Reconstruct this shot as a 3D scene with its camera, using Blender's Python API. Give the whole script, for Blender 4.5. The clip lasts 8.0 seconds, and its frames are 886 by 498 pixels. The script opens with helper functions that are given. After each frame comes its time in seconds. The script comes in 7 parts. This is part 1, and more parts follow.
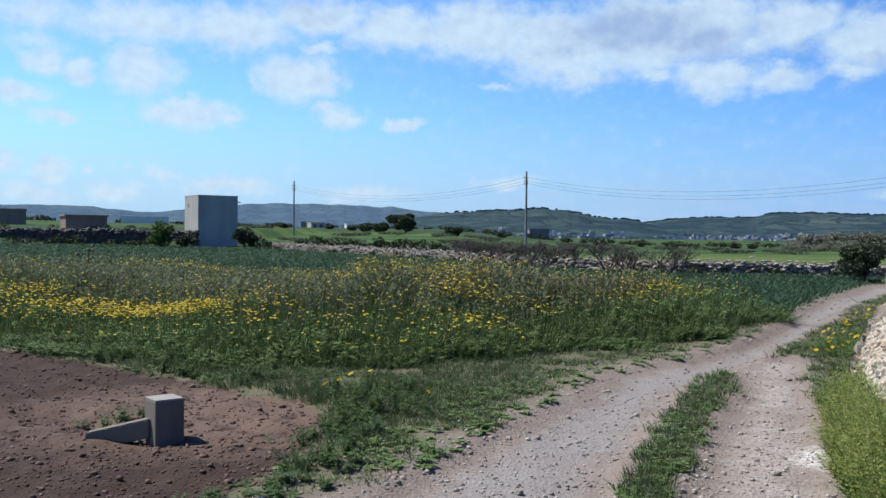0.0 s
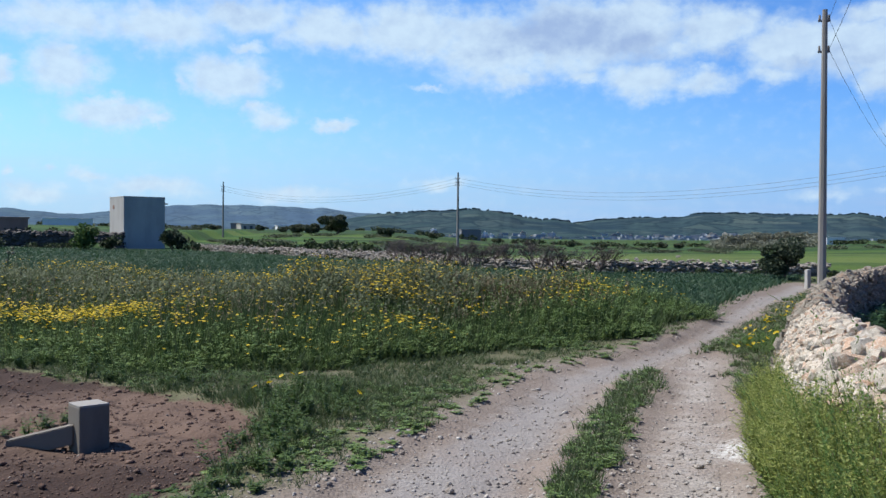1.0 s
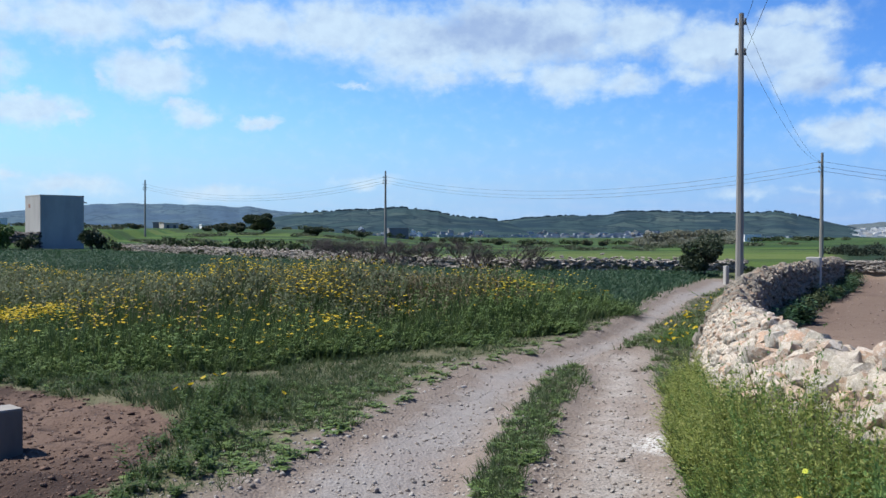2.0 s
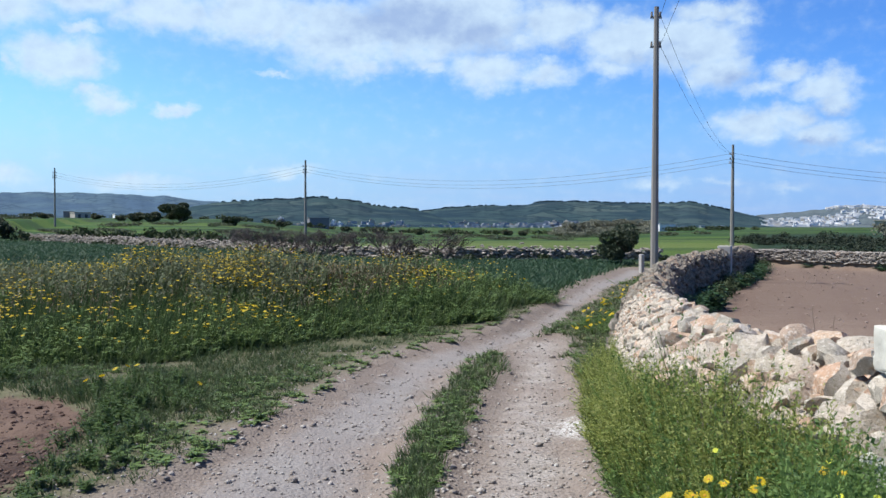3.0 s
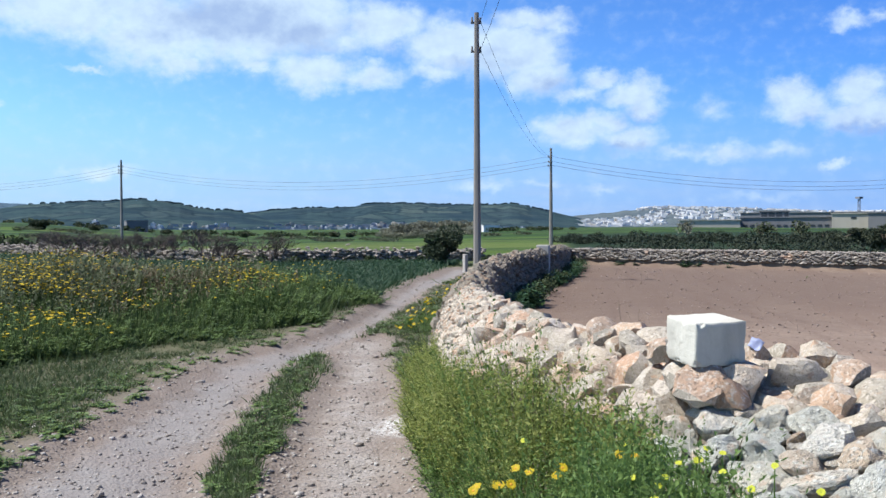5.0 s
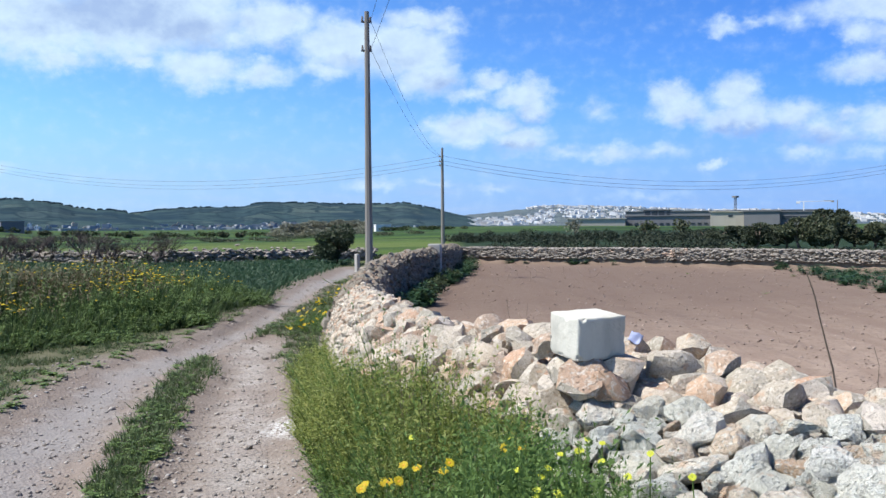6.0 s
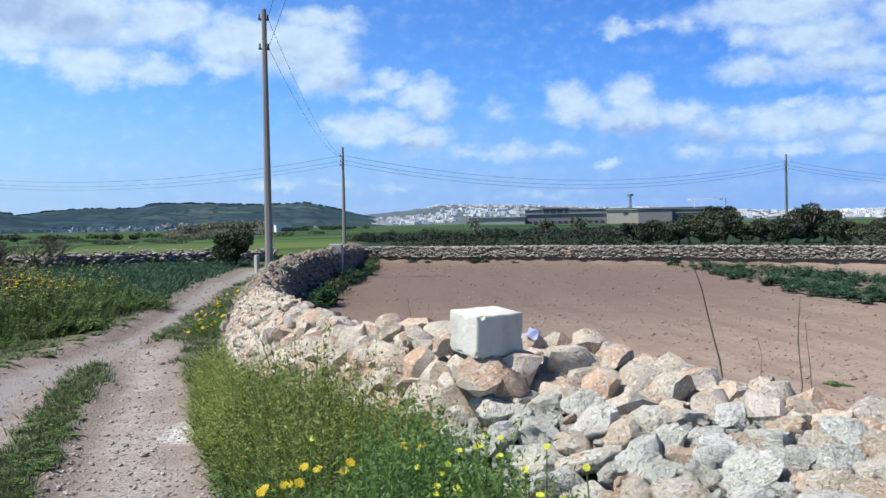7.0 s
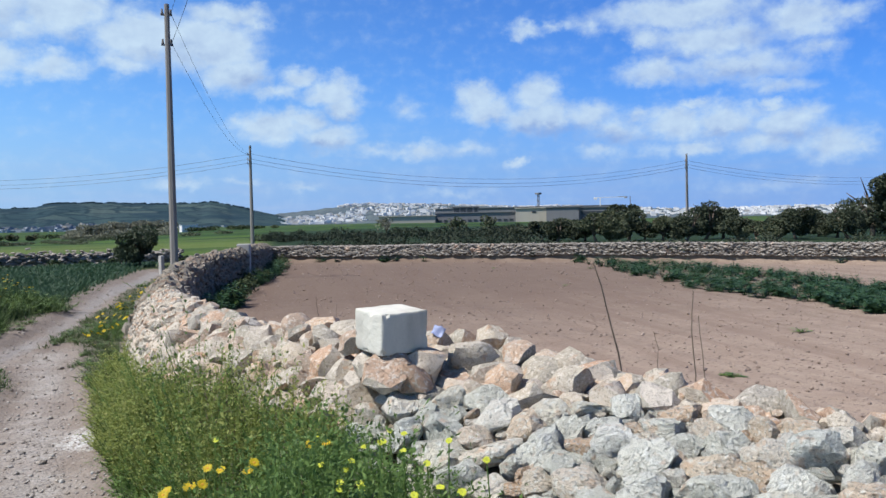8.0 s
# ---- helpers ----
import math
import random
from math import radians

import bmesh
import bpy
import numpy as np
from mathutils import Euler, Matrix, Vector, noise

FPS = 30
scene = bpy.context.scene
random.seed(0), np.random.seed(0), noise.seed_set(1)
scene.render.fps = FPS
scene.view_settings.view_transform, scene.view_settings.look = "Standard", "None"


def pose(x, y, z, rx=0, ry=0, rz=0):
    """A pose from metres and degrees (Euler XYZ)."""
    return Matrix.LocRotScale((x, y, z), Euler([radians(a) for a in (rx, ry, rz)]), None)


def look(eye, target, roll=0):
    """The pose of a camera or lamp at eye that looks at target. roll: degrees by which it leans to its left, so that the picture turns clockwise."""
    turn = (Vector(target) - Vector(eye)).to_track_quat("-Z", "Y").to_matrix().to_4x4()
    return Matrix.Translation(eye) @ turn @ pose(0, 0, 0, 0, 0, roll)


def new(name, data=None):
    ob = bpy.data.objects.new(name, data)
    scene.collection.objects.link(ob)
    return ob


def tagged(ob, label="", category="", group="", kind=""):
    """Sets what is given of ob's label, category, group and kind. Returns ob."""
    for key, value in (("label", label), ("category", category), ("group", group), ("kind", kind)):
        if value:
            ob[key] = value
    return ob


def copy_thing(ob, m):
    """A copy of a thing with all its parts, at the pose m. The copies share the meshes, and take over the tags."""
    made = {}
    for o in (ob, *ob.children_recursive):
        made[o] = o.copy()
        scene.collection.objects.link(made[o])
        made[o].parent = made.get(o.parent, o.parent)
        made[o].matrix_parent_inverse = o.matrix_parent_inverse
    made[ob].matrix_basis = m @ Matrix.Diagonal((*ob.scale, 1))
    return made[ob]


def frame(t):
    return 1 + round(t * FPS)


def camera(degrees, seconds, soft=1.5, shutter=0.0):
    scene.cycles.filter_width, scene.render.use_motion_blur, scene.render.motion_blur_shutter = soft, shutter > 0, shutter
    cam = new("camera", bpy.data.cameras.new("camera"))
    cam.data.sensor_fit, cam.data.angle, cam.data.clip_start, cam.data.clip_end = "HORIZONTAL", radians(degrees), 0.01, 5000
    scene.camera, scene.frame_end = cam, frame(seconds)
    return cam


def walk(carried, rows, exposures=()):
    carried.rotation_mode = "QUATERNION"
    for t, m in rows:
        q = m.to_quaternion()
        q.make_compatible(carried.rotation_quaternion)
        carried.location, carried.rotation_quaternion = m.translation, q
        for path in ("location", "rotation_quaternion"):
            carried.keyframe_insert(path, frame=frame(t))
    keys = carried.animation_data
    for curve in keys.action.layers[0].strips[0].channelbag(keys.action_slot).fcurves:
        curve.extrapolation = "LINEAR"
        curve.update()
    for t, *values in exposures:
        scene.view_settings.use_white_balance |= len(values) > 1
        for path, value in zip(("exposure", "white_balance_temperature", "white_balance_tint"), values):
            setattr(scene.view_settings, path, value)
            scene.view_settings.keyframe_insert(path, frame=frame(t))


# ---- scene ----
cam = camera(51.5, 8.0)
# seconds, eye x y z, yaw, pitch, roll
PATH = [
    (0.0, -0.073, 0.044, 1.697, -0.00, -0.86, -0.63),
    (0.5, -0.062, 0.018, 1.696, -1.94, -0.78, -0.42),
    (1.0, -0.059, 0.013, 1.696, -4.23, -0.76, -0.40),
    (1.5, -0.044, 0.005, 1.700, -6.47, -0.66, -0.25),
    (3.0, -0.012, 0.035, 1.673, -13.64, -1.45, -0.19),
    (3.5, 0.001, 0.029, 1.672, -16.37, -1.35, -0.08),
    (4.0, 0.020, 0.025, 1.670, -19.01, -1.36, -0.15),
    (4.5, 0.046, 0.035, 1.662, -21.46, -1.36, 0.02),
    (6.0, 0.077, -0.003, 1.654, -31.06, -1.42, 0.46),
    (6.5, 0.077, -0.013, 1.656, -34.30, -1.53, 0.64),
    (7.0, 0.077, -0.029, 1.655, -37.18, -1.53, 0.97),
    (7.5, 0.078, -0.052, 1.655, -39.85, -1.45, 1.21),
    (8.0, 0.069, -0.088, 1.655, -42.76, -1.71, 1.23),
]
walk(cam, [(t, pose(x, y, z, 90 + p, r, w)) for t, x, y, z, w, p, r in PATH], [(0.0, 0.48), (1.5, 0.5), (3.0, 0.56), (4.5, 0.64), (6.0, 0.66), (7.0, 0.57), (8.0, 0.42)])

# ---- sun, sky and clouds ----
SUN_AZ, SUN_EL = -70.0, 56.0          # degrees, clockwise from +y, and above the horizon
SKY_STRENGTH = 0.145
sun_dir = Vector((math.sin(radians(SUN_AZ)) * math.cos(radians(SUN_EL)),
                  math.cos(radians(SUN_AZ)) * math.cos(radians(SUN_EL)), math.sin(radians(SUN_EL))))
lamp = bpy.data.lights.new("sun", "SUN")
lamp.energy, lamp.angle, lamp.color = 5.0, radians(0.6), (1.0, 0.985, 0.945)
new("sun", lamp).matrix_world = look(sun_dir * 60, (0, 0, 0))

# clouds: azimuth, elevation, half width, half height (degrees), thickness
CLOUD_BANK = [
    (-18.3, 12.2, 5.39, 1.43, 0.75), (-12.7, 12.2, 4.01, 1.63, 0.8), (-8.0, 13.1, 4.13, 1.31, 0.8), (-24.0, 10.7, 2.05, 0.77, 0.5), (-3.1, 12.5, 3.85, 1.5, 0.85), (2.2, 12.5, 4.56, 2.0, 0.95),
    (7.4, 11.6, 4.49, 2.5, 1), (8.5, 9.6, 2.41, 0.74, 0.7), (12.5, 12.2, 5.02, 2.61, 1.05), (15.8, 12.7, 3.9, 2.25, 1), (12.9, 9.9, 1.67, 0.6, 0.7), (16.5, 9.6, 2.91, 1.37, 0.85),
    (20.0, 9.3, 2.17, 0.96, 0.7), (18.4, 11.3, 1.9, 0.96, 0.6), (20.6, 12.4, 2.77, 1.72, 0.95), (-24.1, 12.3, 3.51, 1.22, 0.6)]
CLOUDS_WEST = [
    (-23.5, 9.5, 1.48, 0.88, 0.80), (-21.7, 9.2, 1.21, 0.7, 0.80), (-18.2, 9.5, 2.38, 1.55, 0.95), (-17.8, 10.6, 0.96, 0.48, 0.70), (-24.9, 7.7, 2.03, 0.78, 0.80), (-22.8, 6.5, 1.49, 0.51, 0.75),
    (-15.6, 7.1, 3.1, 0.93, 0.90), (-16.0, 7.8, 1.3, 0.5, 0.75), (-13.0, 6.9, 1.17, 0.47, 0.70), (-9.0, 9.4, 2.74, 1.62, 1.00), (-11.7, 9.0, 0.61, 0.84, 0.60), (-7.9, 11.3, 1.38, 0.47, 0.70),
    (-6.5, 7.1, 1.46, 0.69, 0.80), (-7.4, 7.6, 0.86, 0.41, 0.70), (-2.6, 6.9, 1.4, 0.45, 0.80), (3.3, 9.1, 1.4, 0.24, 0.50)]
CLOUDS_LOW = [
    (-23.3, 3.5, 1.20, 0.77, 0.75), (-25.5, 3.9, 0.99, 0.80, 0.70), (-21.2, 3.5, 0.43, 0.44, 0.65), (-19.0, 3.9, 0.51, 0.29, 0.60), (-16.9, 3.4, 1.12, 0.46, 0.65), (-13.3, 2.8, 3.45, 0.70, 0.65),
    (-24.0, 2.2, 2.37, 0.66, 0.65), (-19.8, 2.3, 1.79, 0.68, 0.65), (-5.1, 2.5, 3.22, 0.71, 0.55), (4.0, 3.3, 2.42, 0.48, 0.55)]
CLOUDS_EAST = [
    (24.9, 11.2, 3.03, 1.81, 1.0), (28.5, 10.8, 3.6, 1.95, 1.0), (30.2, 9.2, 2.26, 1.31, 0.85), (23.9, 9.6, 1.7, 0.84, 0.6), (29.8, 12.6, 2.58, 0.8, 0.8), (31.4, 12.2, 1.27, 0.79, 0.6),
    (34.0, 8.9, 1.39, 0.7, 0.7), (36.1, 8.1, 1.95, 1.11, 0.8), (32.7, 8.1, 1.57, 0.65, 0.6), (36.7, 7.1, 1.49, 0.79, 0.7), (32.5, 5.9, 2.83, 1.08, 0.8), (35.8, 5.4, 2.11, 1.03, 0.8),
    (34.3, 6.4, 1.84, 0.81, 0.7), (30.5, 6.1, 1.29, 0.6, 0.5)]
CLOUDS_SOUTH = [
    (44.9, 7.7, 1.47, 1.1, 0.85), (45.6, 6.8, 2.1, 1.03, 0.8), (48.7, 7.6, 1.74, 1.3, 0.85), (49.1, 6.2, 2.77, 1.2, 0.9), (51.8, 6.1, 2.05, 1.02, 0.7), (53.5, 5.4, 2.03, 1.02, 0.65),
    (54.9, 6.2, 1.34, 0.47, 0.5), (40.7, 6.9, 1.12, 0.76, 0.35), (41.3, 4.5, 2.11, 0.7, 0.55), (38.5, 4.6, 1.4, 0.49, 0.4), (44.5, 4.4, 2.11, 0.63, 0.45), (47.4, 3.6, 0.77, 0.31, 0.6),
    (52.5, 4.2, 1.71, 0.62, 0.45), (26.9, 2.6, 1.95, 0.47, 0.45), (34.3, 2.4, 1.72, 0.42, 0.35), (30.5, 2.6, 1.34, 0.34, 0.35), (43.4, 1.7, 2.82, 0.35, 0.3)]
CLOUD_SHELF = [
    (57.2, 5.7, 2.63, 1.17, 0.75), (57.9, 6.7, 1.14, 0.4, 0.6), (60.1, 5.7, 2.56, 1.26, 0.85), (62.5, 6.5, 1.24, 0.39, 0.7), (63.3, 5.4, 2.46, 1.3, 0.8), (58.2, 4.2, 1.47, 0.67, 0.75),
    (62.0, 4.3, 2.51, 0.82, 0.6), (65.7, 4.1, 2.38, 1.22, 0.7), (67.4, 4.0, 0.87, 0.89, 0.5), (55.8, 4.1, 2.0, 0.68, 0.4), (62.0, 1.7, 3.76, 0.5, 0.25)]
CLOUDS_HIGH = [
    (57.3, 12.0, 5.57, 1.22, 0.8), (55.3, 10.7, 1.4, 0.72, 0.75), (59.2, 10.4, 4.19, 1.29, 0.8), (55.9, 8.8, 2.49, 0.93, 0.7), (60.5, 8.8, 4.45, 1.3, 0.65), (63.0, 7.5, 2.47, 0.64, 0.5),
    (64.2, 11.2, 2.73, 1.4, 0.75), (51.9, 11.8, 1.36, 0.72, 0.5), (48.1, 11.5, 1.39, 0.6, 0.6), (50.0, 11.7, 1.03, 0.4, 0.45), (66.6, 11.3, 1.76, 0.76, 0.5), (65.1, 9.4, 1.8, 0.78, 0.5)]
# thick, shaded parts of the clouds
CLOUD_BELLIES = [
    (11.8, 12.4, 4.37, 1.31, 1), (7.4, 11.5, 2.07, 0.67, 0.5), (15.5, 11.7, 2.61, 1.13, 0.8), (-8.7, 13.7, 2.06, 0.82, 0.5), (21.2, 10.8, 1.22, 0.47, 0.4), (25.4, 10.2, 1.43, 0.61, 0.5),
    (18.7, 12.1, 1.58, 0.79, 0.4), (30.8, 8.7, 1.6, 0.65, 0.6), (27.6, 10.1, 1.65, 0.82, 0.5), (36.4, 6.5, 1.79, 0.57, 0.6), (35.2, 4.8, 2.13, 0.45, 0.7), (32.1, 6.2, 1.26, 0.39, 0.3)]
SHELF_BELLIES = [
    (49.7, 5.3, 3.11, 0.62, 0.8), (46.3, 6.1, 1.4, 0.52, 0.4), (53.2, 4.9, 2.04, 0.62, 0.6), (59.8, 4.9, 1.93, 0.47, 0.5), (63.6, 4.6, 2.46, 0.59, 0.5), (57.2, 9.5, 1.97, 0.46, 0.4),
    (60.5, 8.3, 3.82, 0.52, 0.5), (61.4, 10.5, 2.51, 0.57, 0.35)]


class Net:
    """A short way to write node trees."""

    def __init__(self, tree):
        self.tree = tree


    def plug(self, value, socket):
        if isinstance(value, bpy.types.NodeSocket):
            self.tree.links.new(value, socket)
        elif value is not None:
            socket.default_value = value

    def math(self, op, a, b=None, c=None, clamp=False):
        n = self.tree.nodes.new("ShaderNodeMath")
        n.operation, n.use_clamp = op, clamp
        for i, v in enumerate((a, b, c)):
            self.plug(v, n.inputs[i])
        return n.outputs[0]

    def vec(self, op, a, b=None):
        n = self.tree.nodes.new("ShaderNodeVectorMath")
        n.operation = op
        self.plug(a, n.inputs[0])
        self.plug(b, n.inputs[1])
        return n.outputs["Value"] if op in ("LENGTH", "DOT_PRODUCT") else n.outputs[0]

    def noise(self, vector, scale, detail=4.0, rough=0.55, out="Fac", distort=0.0):
        n = self.tree.nodes.new("ShaderNodeTexNoise")
        self.plug(vector, n.inputs["Vector"])
        n.inputs["Scale"].default_value, n.inputs["Detail"].default_value = scale, detail
        n.inputs["Roughness"].default_value, n.inputs["Distortion"].default_value = rough, distort
        return n.outputs[out]

    def voronoi(self, vector, scale, out="Distance", feature="F1"):
        n = self.tree.nodes.new("ShaderNodeTexVoronoi")
        n.feature = feature
        self.plug(vector, n.inputs["Vector"])
        n.inputs["Scale"].default_value = scale
        return n.outputs[out]

    def step(self, value, low, high):
        n = self.tree.nodes.new("ShaderNodeMapRange")
        n.interpolation_type = "SMOOTHSTEP"
        self.plug(value, n.inputs["Value"])
        n.inputs["From Min"].default_value, n.inputs["From Max"].default_value = low, high
        return n.outputs["Result"]

    def mix(self, fac, a, b, how="MIX"):
        n = self.tree.nodes.new("ShaderNodeMix")
        n.data_type, n.blend_type = "RGBA", how
        self.plug(fac, n.inputs[0])
        self.plug((*a, 1) if isinstance(a, tuple) and len(a) == 3 else a, n.inputs[6])
        self.plug((*b, 1) if isinstance(b, tuple) and len(b) == 3 else b, n.inputs[7])
        return n.outputs[2]

    def ramp(self, fac, stops):
        n = self.tree.nodes.new("ShaderNodeValToRGB")
        band = n.color_ramp.elements
        while len(band) < len(stops):
            band.new(0.5)
        for e, (at, col) in zip(band, stops):
            e.position, e.color = at, (*col, 1)
        self.plug(fac, n.inputs[0])
        return n.outputs[0]


def make_sky():
    world = bpy.data.worlds.new("sky")
    world.use_nodes = True
    scene.world = world
    tree = world.node_tree
    tree.nodes.clear()
    k = Net(tree)
    sky = tree.nodes.new("ShaderNodeTexSky")
    sky.sky_type, sky.sun_disc = "NISHITA", False
    sky.sun_elevation, sky.sun_rotation = radians(SUN_EL), radians(SUN_AZ)
    sky.air_density, sky.dust_density, sky.ozone_density = 1.0, 0.2, 2.5
    ray = tree.nodes.new("ShaderNodeTexCoord").outputs["Generated"]
    part = tree.nodes.new("ShaderNodeSeparateXYZ")
    k.plug(ray, part.inputs[0])
    x, y, z = part.outputs
    az = k.math("MULTIPLY", k.math("ARCTAN2", x, y), 57.2958)
    el = k.math("MULTIPLY", k.math("ARCSINE", z), 57.2958)
    spot = tree.nodes.new("ShaderNodeCombineXYZ")
    k.plug(az, spot.inputs[0])
    k.plug(k.math("MULTIPLY", el, 1.25), spot.inputs[1])
    flat = spot.outputs[0]
    place = tree.nodes.new("ShaderNodeCombineXYZ")
    k.plug(az, place.inputs[0])
    k.plug(el, place.inputs[1])
    # ragged edges: the place is shifted by broad and fine noise
    drift = k.vec("SUBTRACT", k.noise(flat, 0.5, 7.0, 0.6, "Color"), (0.5, 0.5, 0.5))
    fine = k.vec("SUBTRACT", k.noise(flat, 1.9, 5.0, 0.6, "Color"), (0.5, 0.5, 0.5))
    moved = k.vec("ADD", place.outputs[0], k.vec("MULTIPLY", drift, (2.4, 1.7, 0.0)))
    moved = k.vec("ADD", moved, k.vec("MULTIPLY", fine, (0.6, 0.5, 0.0)))

    def heap_of(groups, grow, blend):
        total = None
        for group in groups:
            for a, e, ra, re, w in group:
                off = k.vec("MULTIPLY", k.vec("SUBTRACT", moved, (a, e, 0.0)), (1 / (ra * grow), 1 / (re * grow), 0.0))
                d = k.math("MULTIPLY_ADD", k.vec("LENGTH", off), -w, w)
                total = d if total is None else k.math("SMOOTH_MAX", total, d, blend)
        return total

    thick = heap_of((CLOUD_BANK, CLOUDS_WEST, CLOUDS_LOW, CLOUDS_EAST, CLOUDS_SOUTH, CLOUD_SHELF, CLOUDS_HIGH), 1.22, 0.12)
    under = heap_of((CLOUD_BELLIES, SHELF_BELLIES), 1.45, 0.2)
    # scattered fair-weather clouds over the rest of the dome
    dome = k.vec("MULTIPLY", ray, (1.0, 1.0, 2.2))
    wild = k.math("SUBTRACT", k.noise(dome, 3.0, 7.0, 0.58), 0.64)
    high = k.step(el, 14.0, 21.0)
    aside = k.math("MAXIMUM", k.step(az, 71.0, 80.0), k.step(k.math("MULTIPLY", az, -1.0), 29.0, 38.0))
    rest = k.math("MAXIMUM", high, aside)
    thick = k.math("MAXIMUM", thick, k.math("MULTIPLY", k.math("MULTIPLY", wild, 4.0), rest))
    fluff = k.math("SUBTRACT", k.noise(flat, 0.9, 5.0, 0.55), 0.5)
    # heaped tops catch the sun from the upper left
    heap = k.math("SUBTRACT", k.noise(flat, 0.75, 4.0, 0.55), k.noise(k.vec("ADD", flat, (-0.4, 0.55, 0.0)), 0.75, 4.0, 0.55))
    body = k.math("MULTIPLY_ADD", fluff, 0.6, thick)
    cover = k.step(body, -0.06, 0.6)
    # thin veil near the horizon
    veil = k.math("MULTIPLY", k.step(k.math("MULTIPLY", el, -1.0), -6.5, -0.5), k.step(k.noise(k.vec("MULTIPLY", flat, (0.5, 2.2, 1.0)), 0.55, 4.0), 0.35, 0.8))
    grey = k.step(k.math("MULTIPLY_ADD", fluff, 0.5, under), 0.02, 0.75)
    grey = k.math("MULTIPLY_ADD", heap, -0.85, k.math("MULTIPLY_ADD", grey, 0.8, k.math("MULTIPLY_ADD", k.step(az, 15.0, 45.0), 0.12, 0.12)), clamp=True)
    cloud = k.mix(grey, (0.68, 0.86, 1.02), k.mix(k.step(az, 20.0, 60.0), (0.4, 0.54, 0.8), (0.33, 0.47, 0.8)))
    cloud = k.mix(rest, cloud, (0.5, 0.51, 0.53))
    blue = k.vec("MULTIPLY", sky.outputs[0], (SKY_STRENGTH * 0.46, SKY_STRENGTH * 0.8, SKY_STRENGTH * 1.14))
    # paler towards the sun, deeper away from it
    turned = k.step(az, -30.0, 70.0)
    blue = k.vec("MULTIPLY", blue, k.mix(turned, (1.52, 1.29, 1.16), (0.54, 0.68, 0.98)))
    # pale haze over the last degrees above the land
    low_haze = k.mix(turned, (0.44, 0.672, 0.96), (0.245, 0.435, 0.91))
    blue = k.mix(k.math("MULTIPLY", k.step(k.math("MULTIPLY", el, -1.0), -9.0, 0.0), 0.88), blue, low_haze)
    blue = k.mix(k.math("MULTIPLY", veil, 0.5), blue, k.mix(turned, (0.56, 0.74, 0.98), (0.34, 0.5, 0.86)))
    # deeper blue towards the zenith
    blue = k.vec("MULTIPLY", blue, k.mix(k.step(el, 13.0, 45.0), (1.0, 1.0, 1.0), (0.5, 0.56, 0.66)))
    full = k.mix(k.math("MULTIPLY", cover, 0.9), blue, cloud)
    full = k.vec("MULTIPLY", full, (0.68, 0.68, 0.68))
    back = tree.nodes.new("ShaderNodeBackground")
    k.plug(full, back.inputs[0])
    out = tree.nodes.new("ShaderNodeOutputWorld")
    k.plug(back.outputs[0], out.inputs[0])


make_sky()

# ---- materials ----


def material(name):
    m = bpy.data.materials.new(name)
    m.use_nodes = True
    k = Net(m.node_tree)
    return m, k, m.node_tree.nodes["Principled BSDF"]


def bump(k, shader, height, strength, distance):
    n = k.tree.nodes.new("ShaderNodeBump")
    n.inputs["Strength"].default_value, n.inputs["Distance"].default_value = strength, distance
    k.plug(height, n.inputs["Height"])
    k.plug(n.outputs[0], shader.inputs["Normal"])


def where(k):
    return k.tree.nodes.new("ShaderNodeNewGeometry").outputs["Position"]


def local(k):
    return k.tree.nodes.new("ShaderNodeTexCoord").outputs["Object"]


def island(k):
    return k.tree.nodes.new("ShaderNodeNewGeometry").outputs["Random Per Island"]


def chance(k):
    return k.tree.nodes.new("ShaderNodeObjectInfo").outputs["Random"]


def leafy(name, stops, rough=0.6, through_light=0.3, patch=None):
    """Leaves and blades: every island its own shade, with broad patches of growth."""
    m, k, s = material(name)
    pick = k.math("ADD", k.math("MULTIPLY", island(k), 0.7), k.math("MULTIPLY", k.noise(where(k), 0.45 if patch is None else patch, 3.0), 0.3))
    col = k.ramp(pick, stops)
    k.plug(col, s.inputs["Base Color"])
    s.inputs["Roughness"].default_value = rough
    s.inputs["Specular IOR Level"].default_value = 0.25
    if through_light:
        thin = k.tree.nodes.new("ShaderNodeBsdfTranslucent")
        k.plug(col, thin.inputs[0])
        both = k.tree.nodes.new("ShaderNodeMixShader")
        both.inputs[0].default_value = through_light
        k.plug(s.outputs[0], both.inputs[1])
        k.plug(thin.outputs[0], both.inputs[2])
        k.plug(both.outputs[0], k.tree.nodes["Material Output"].inputs[0])
    return m


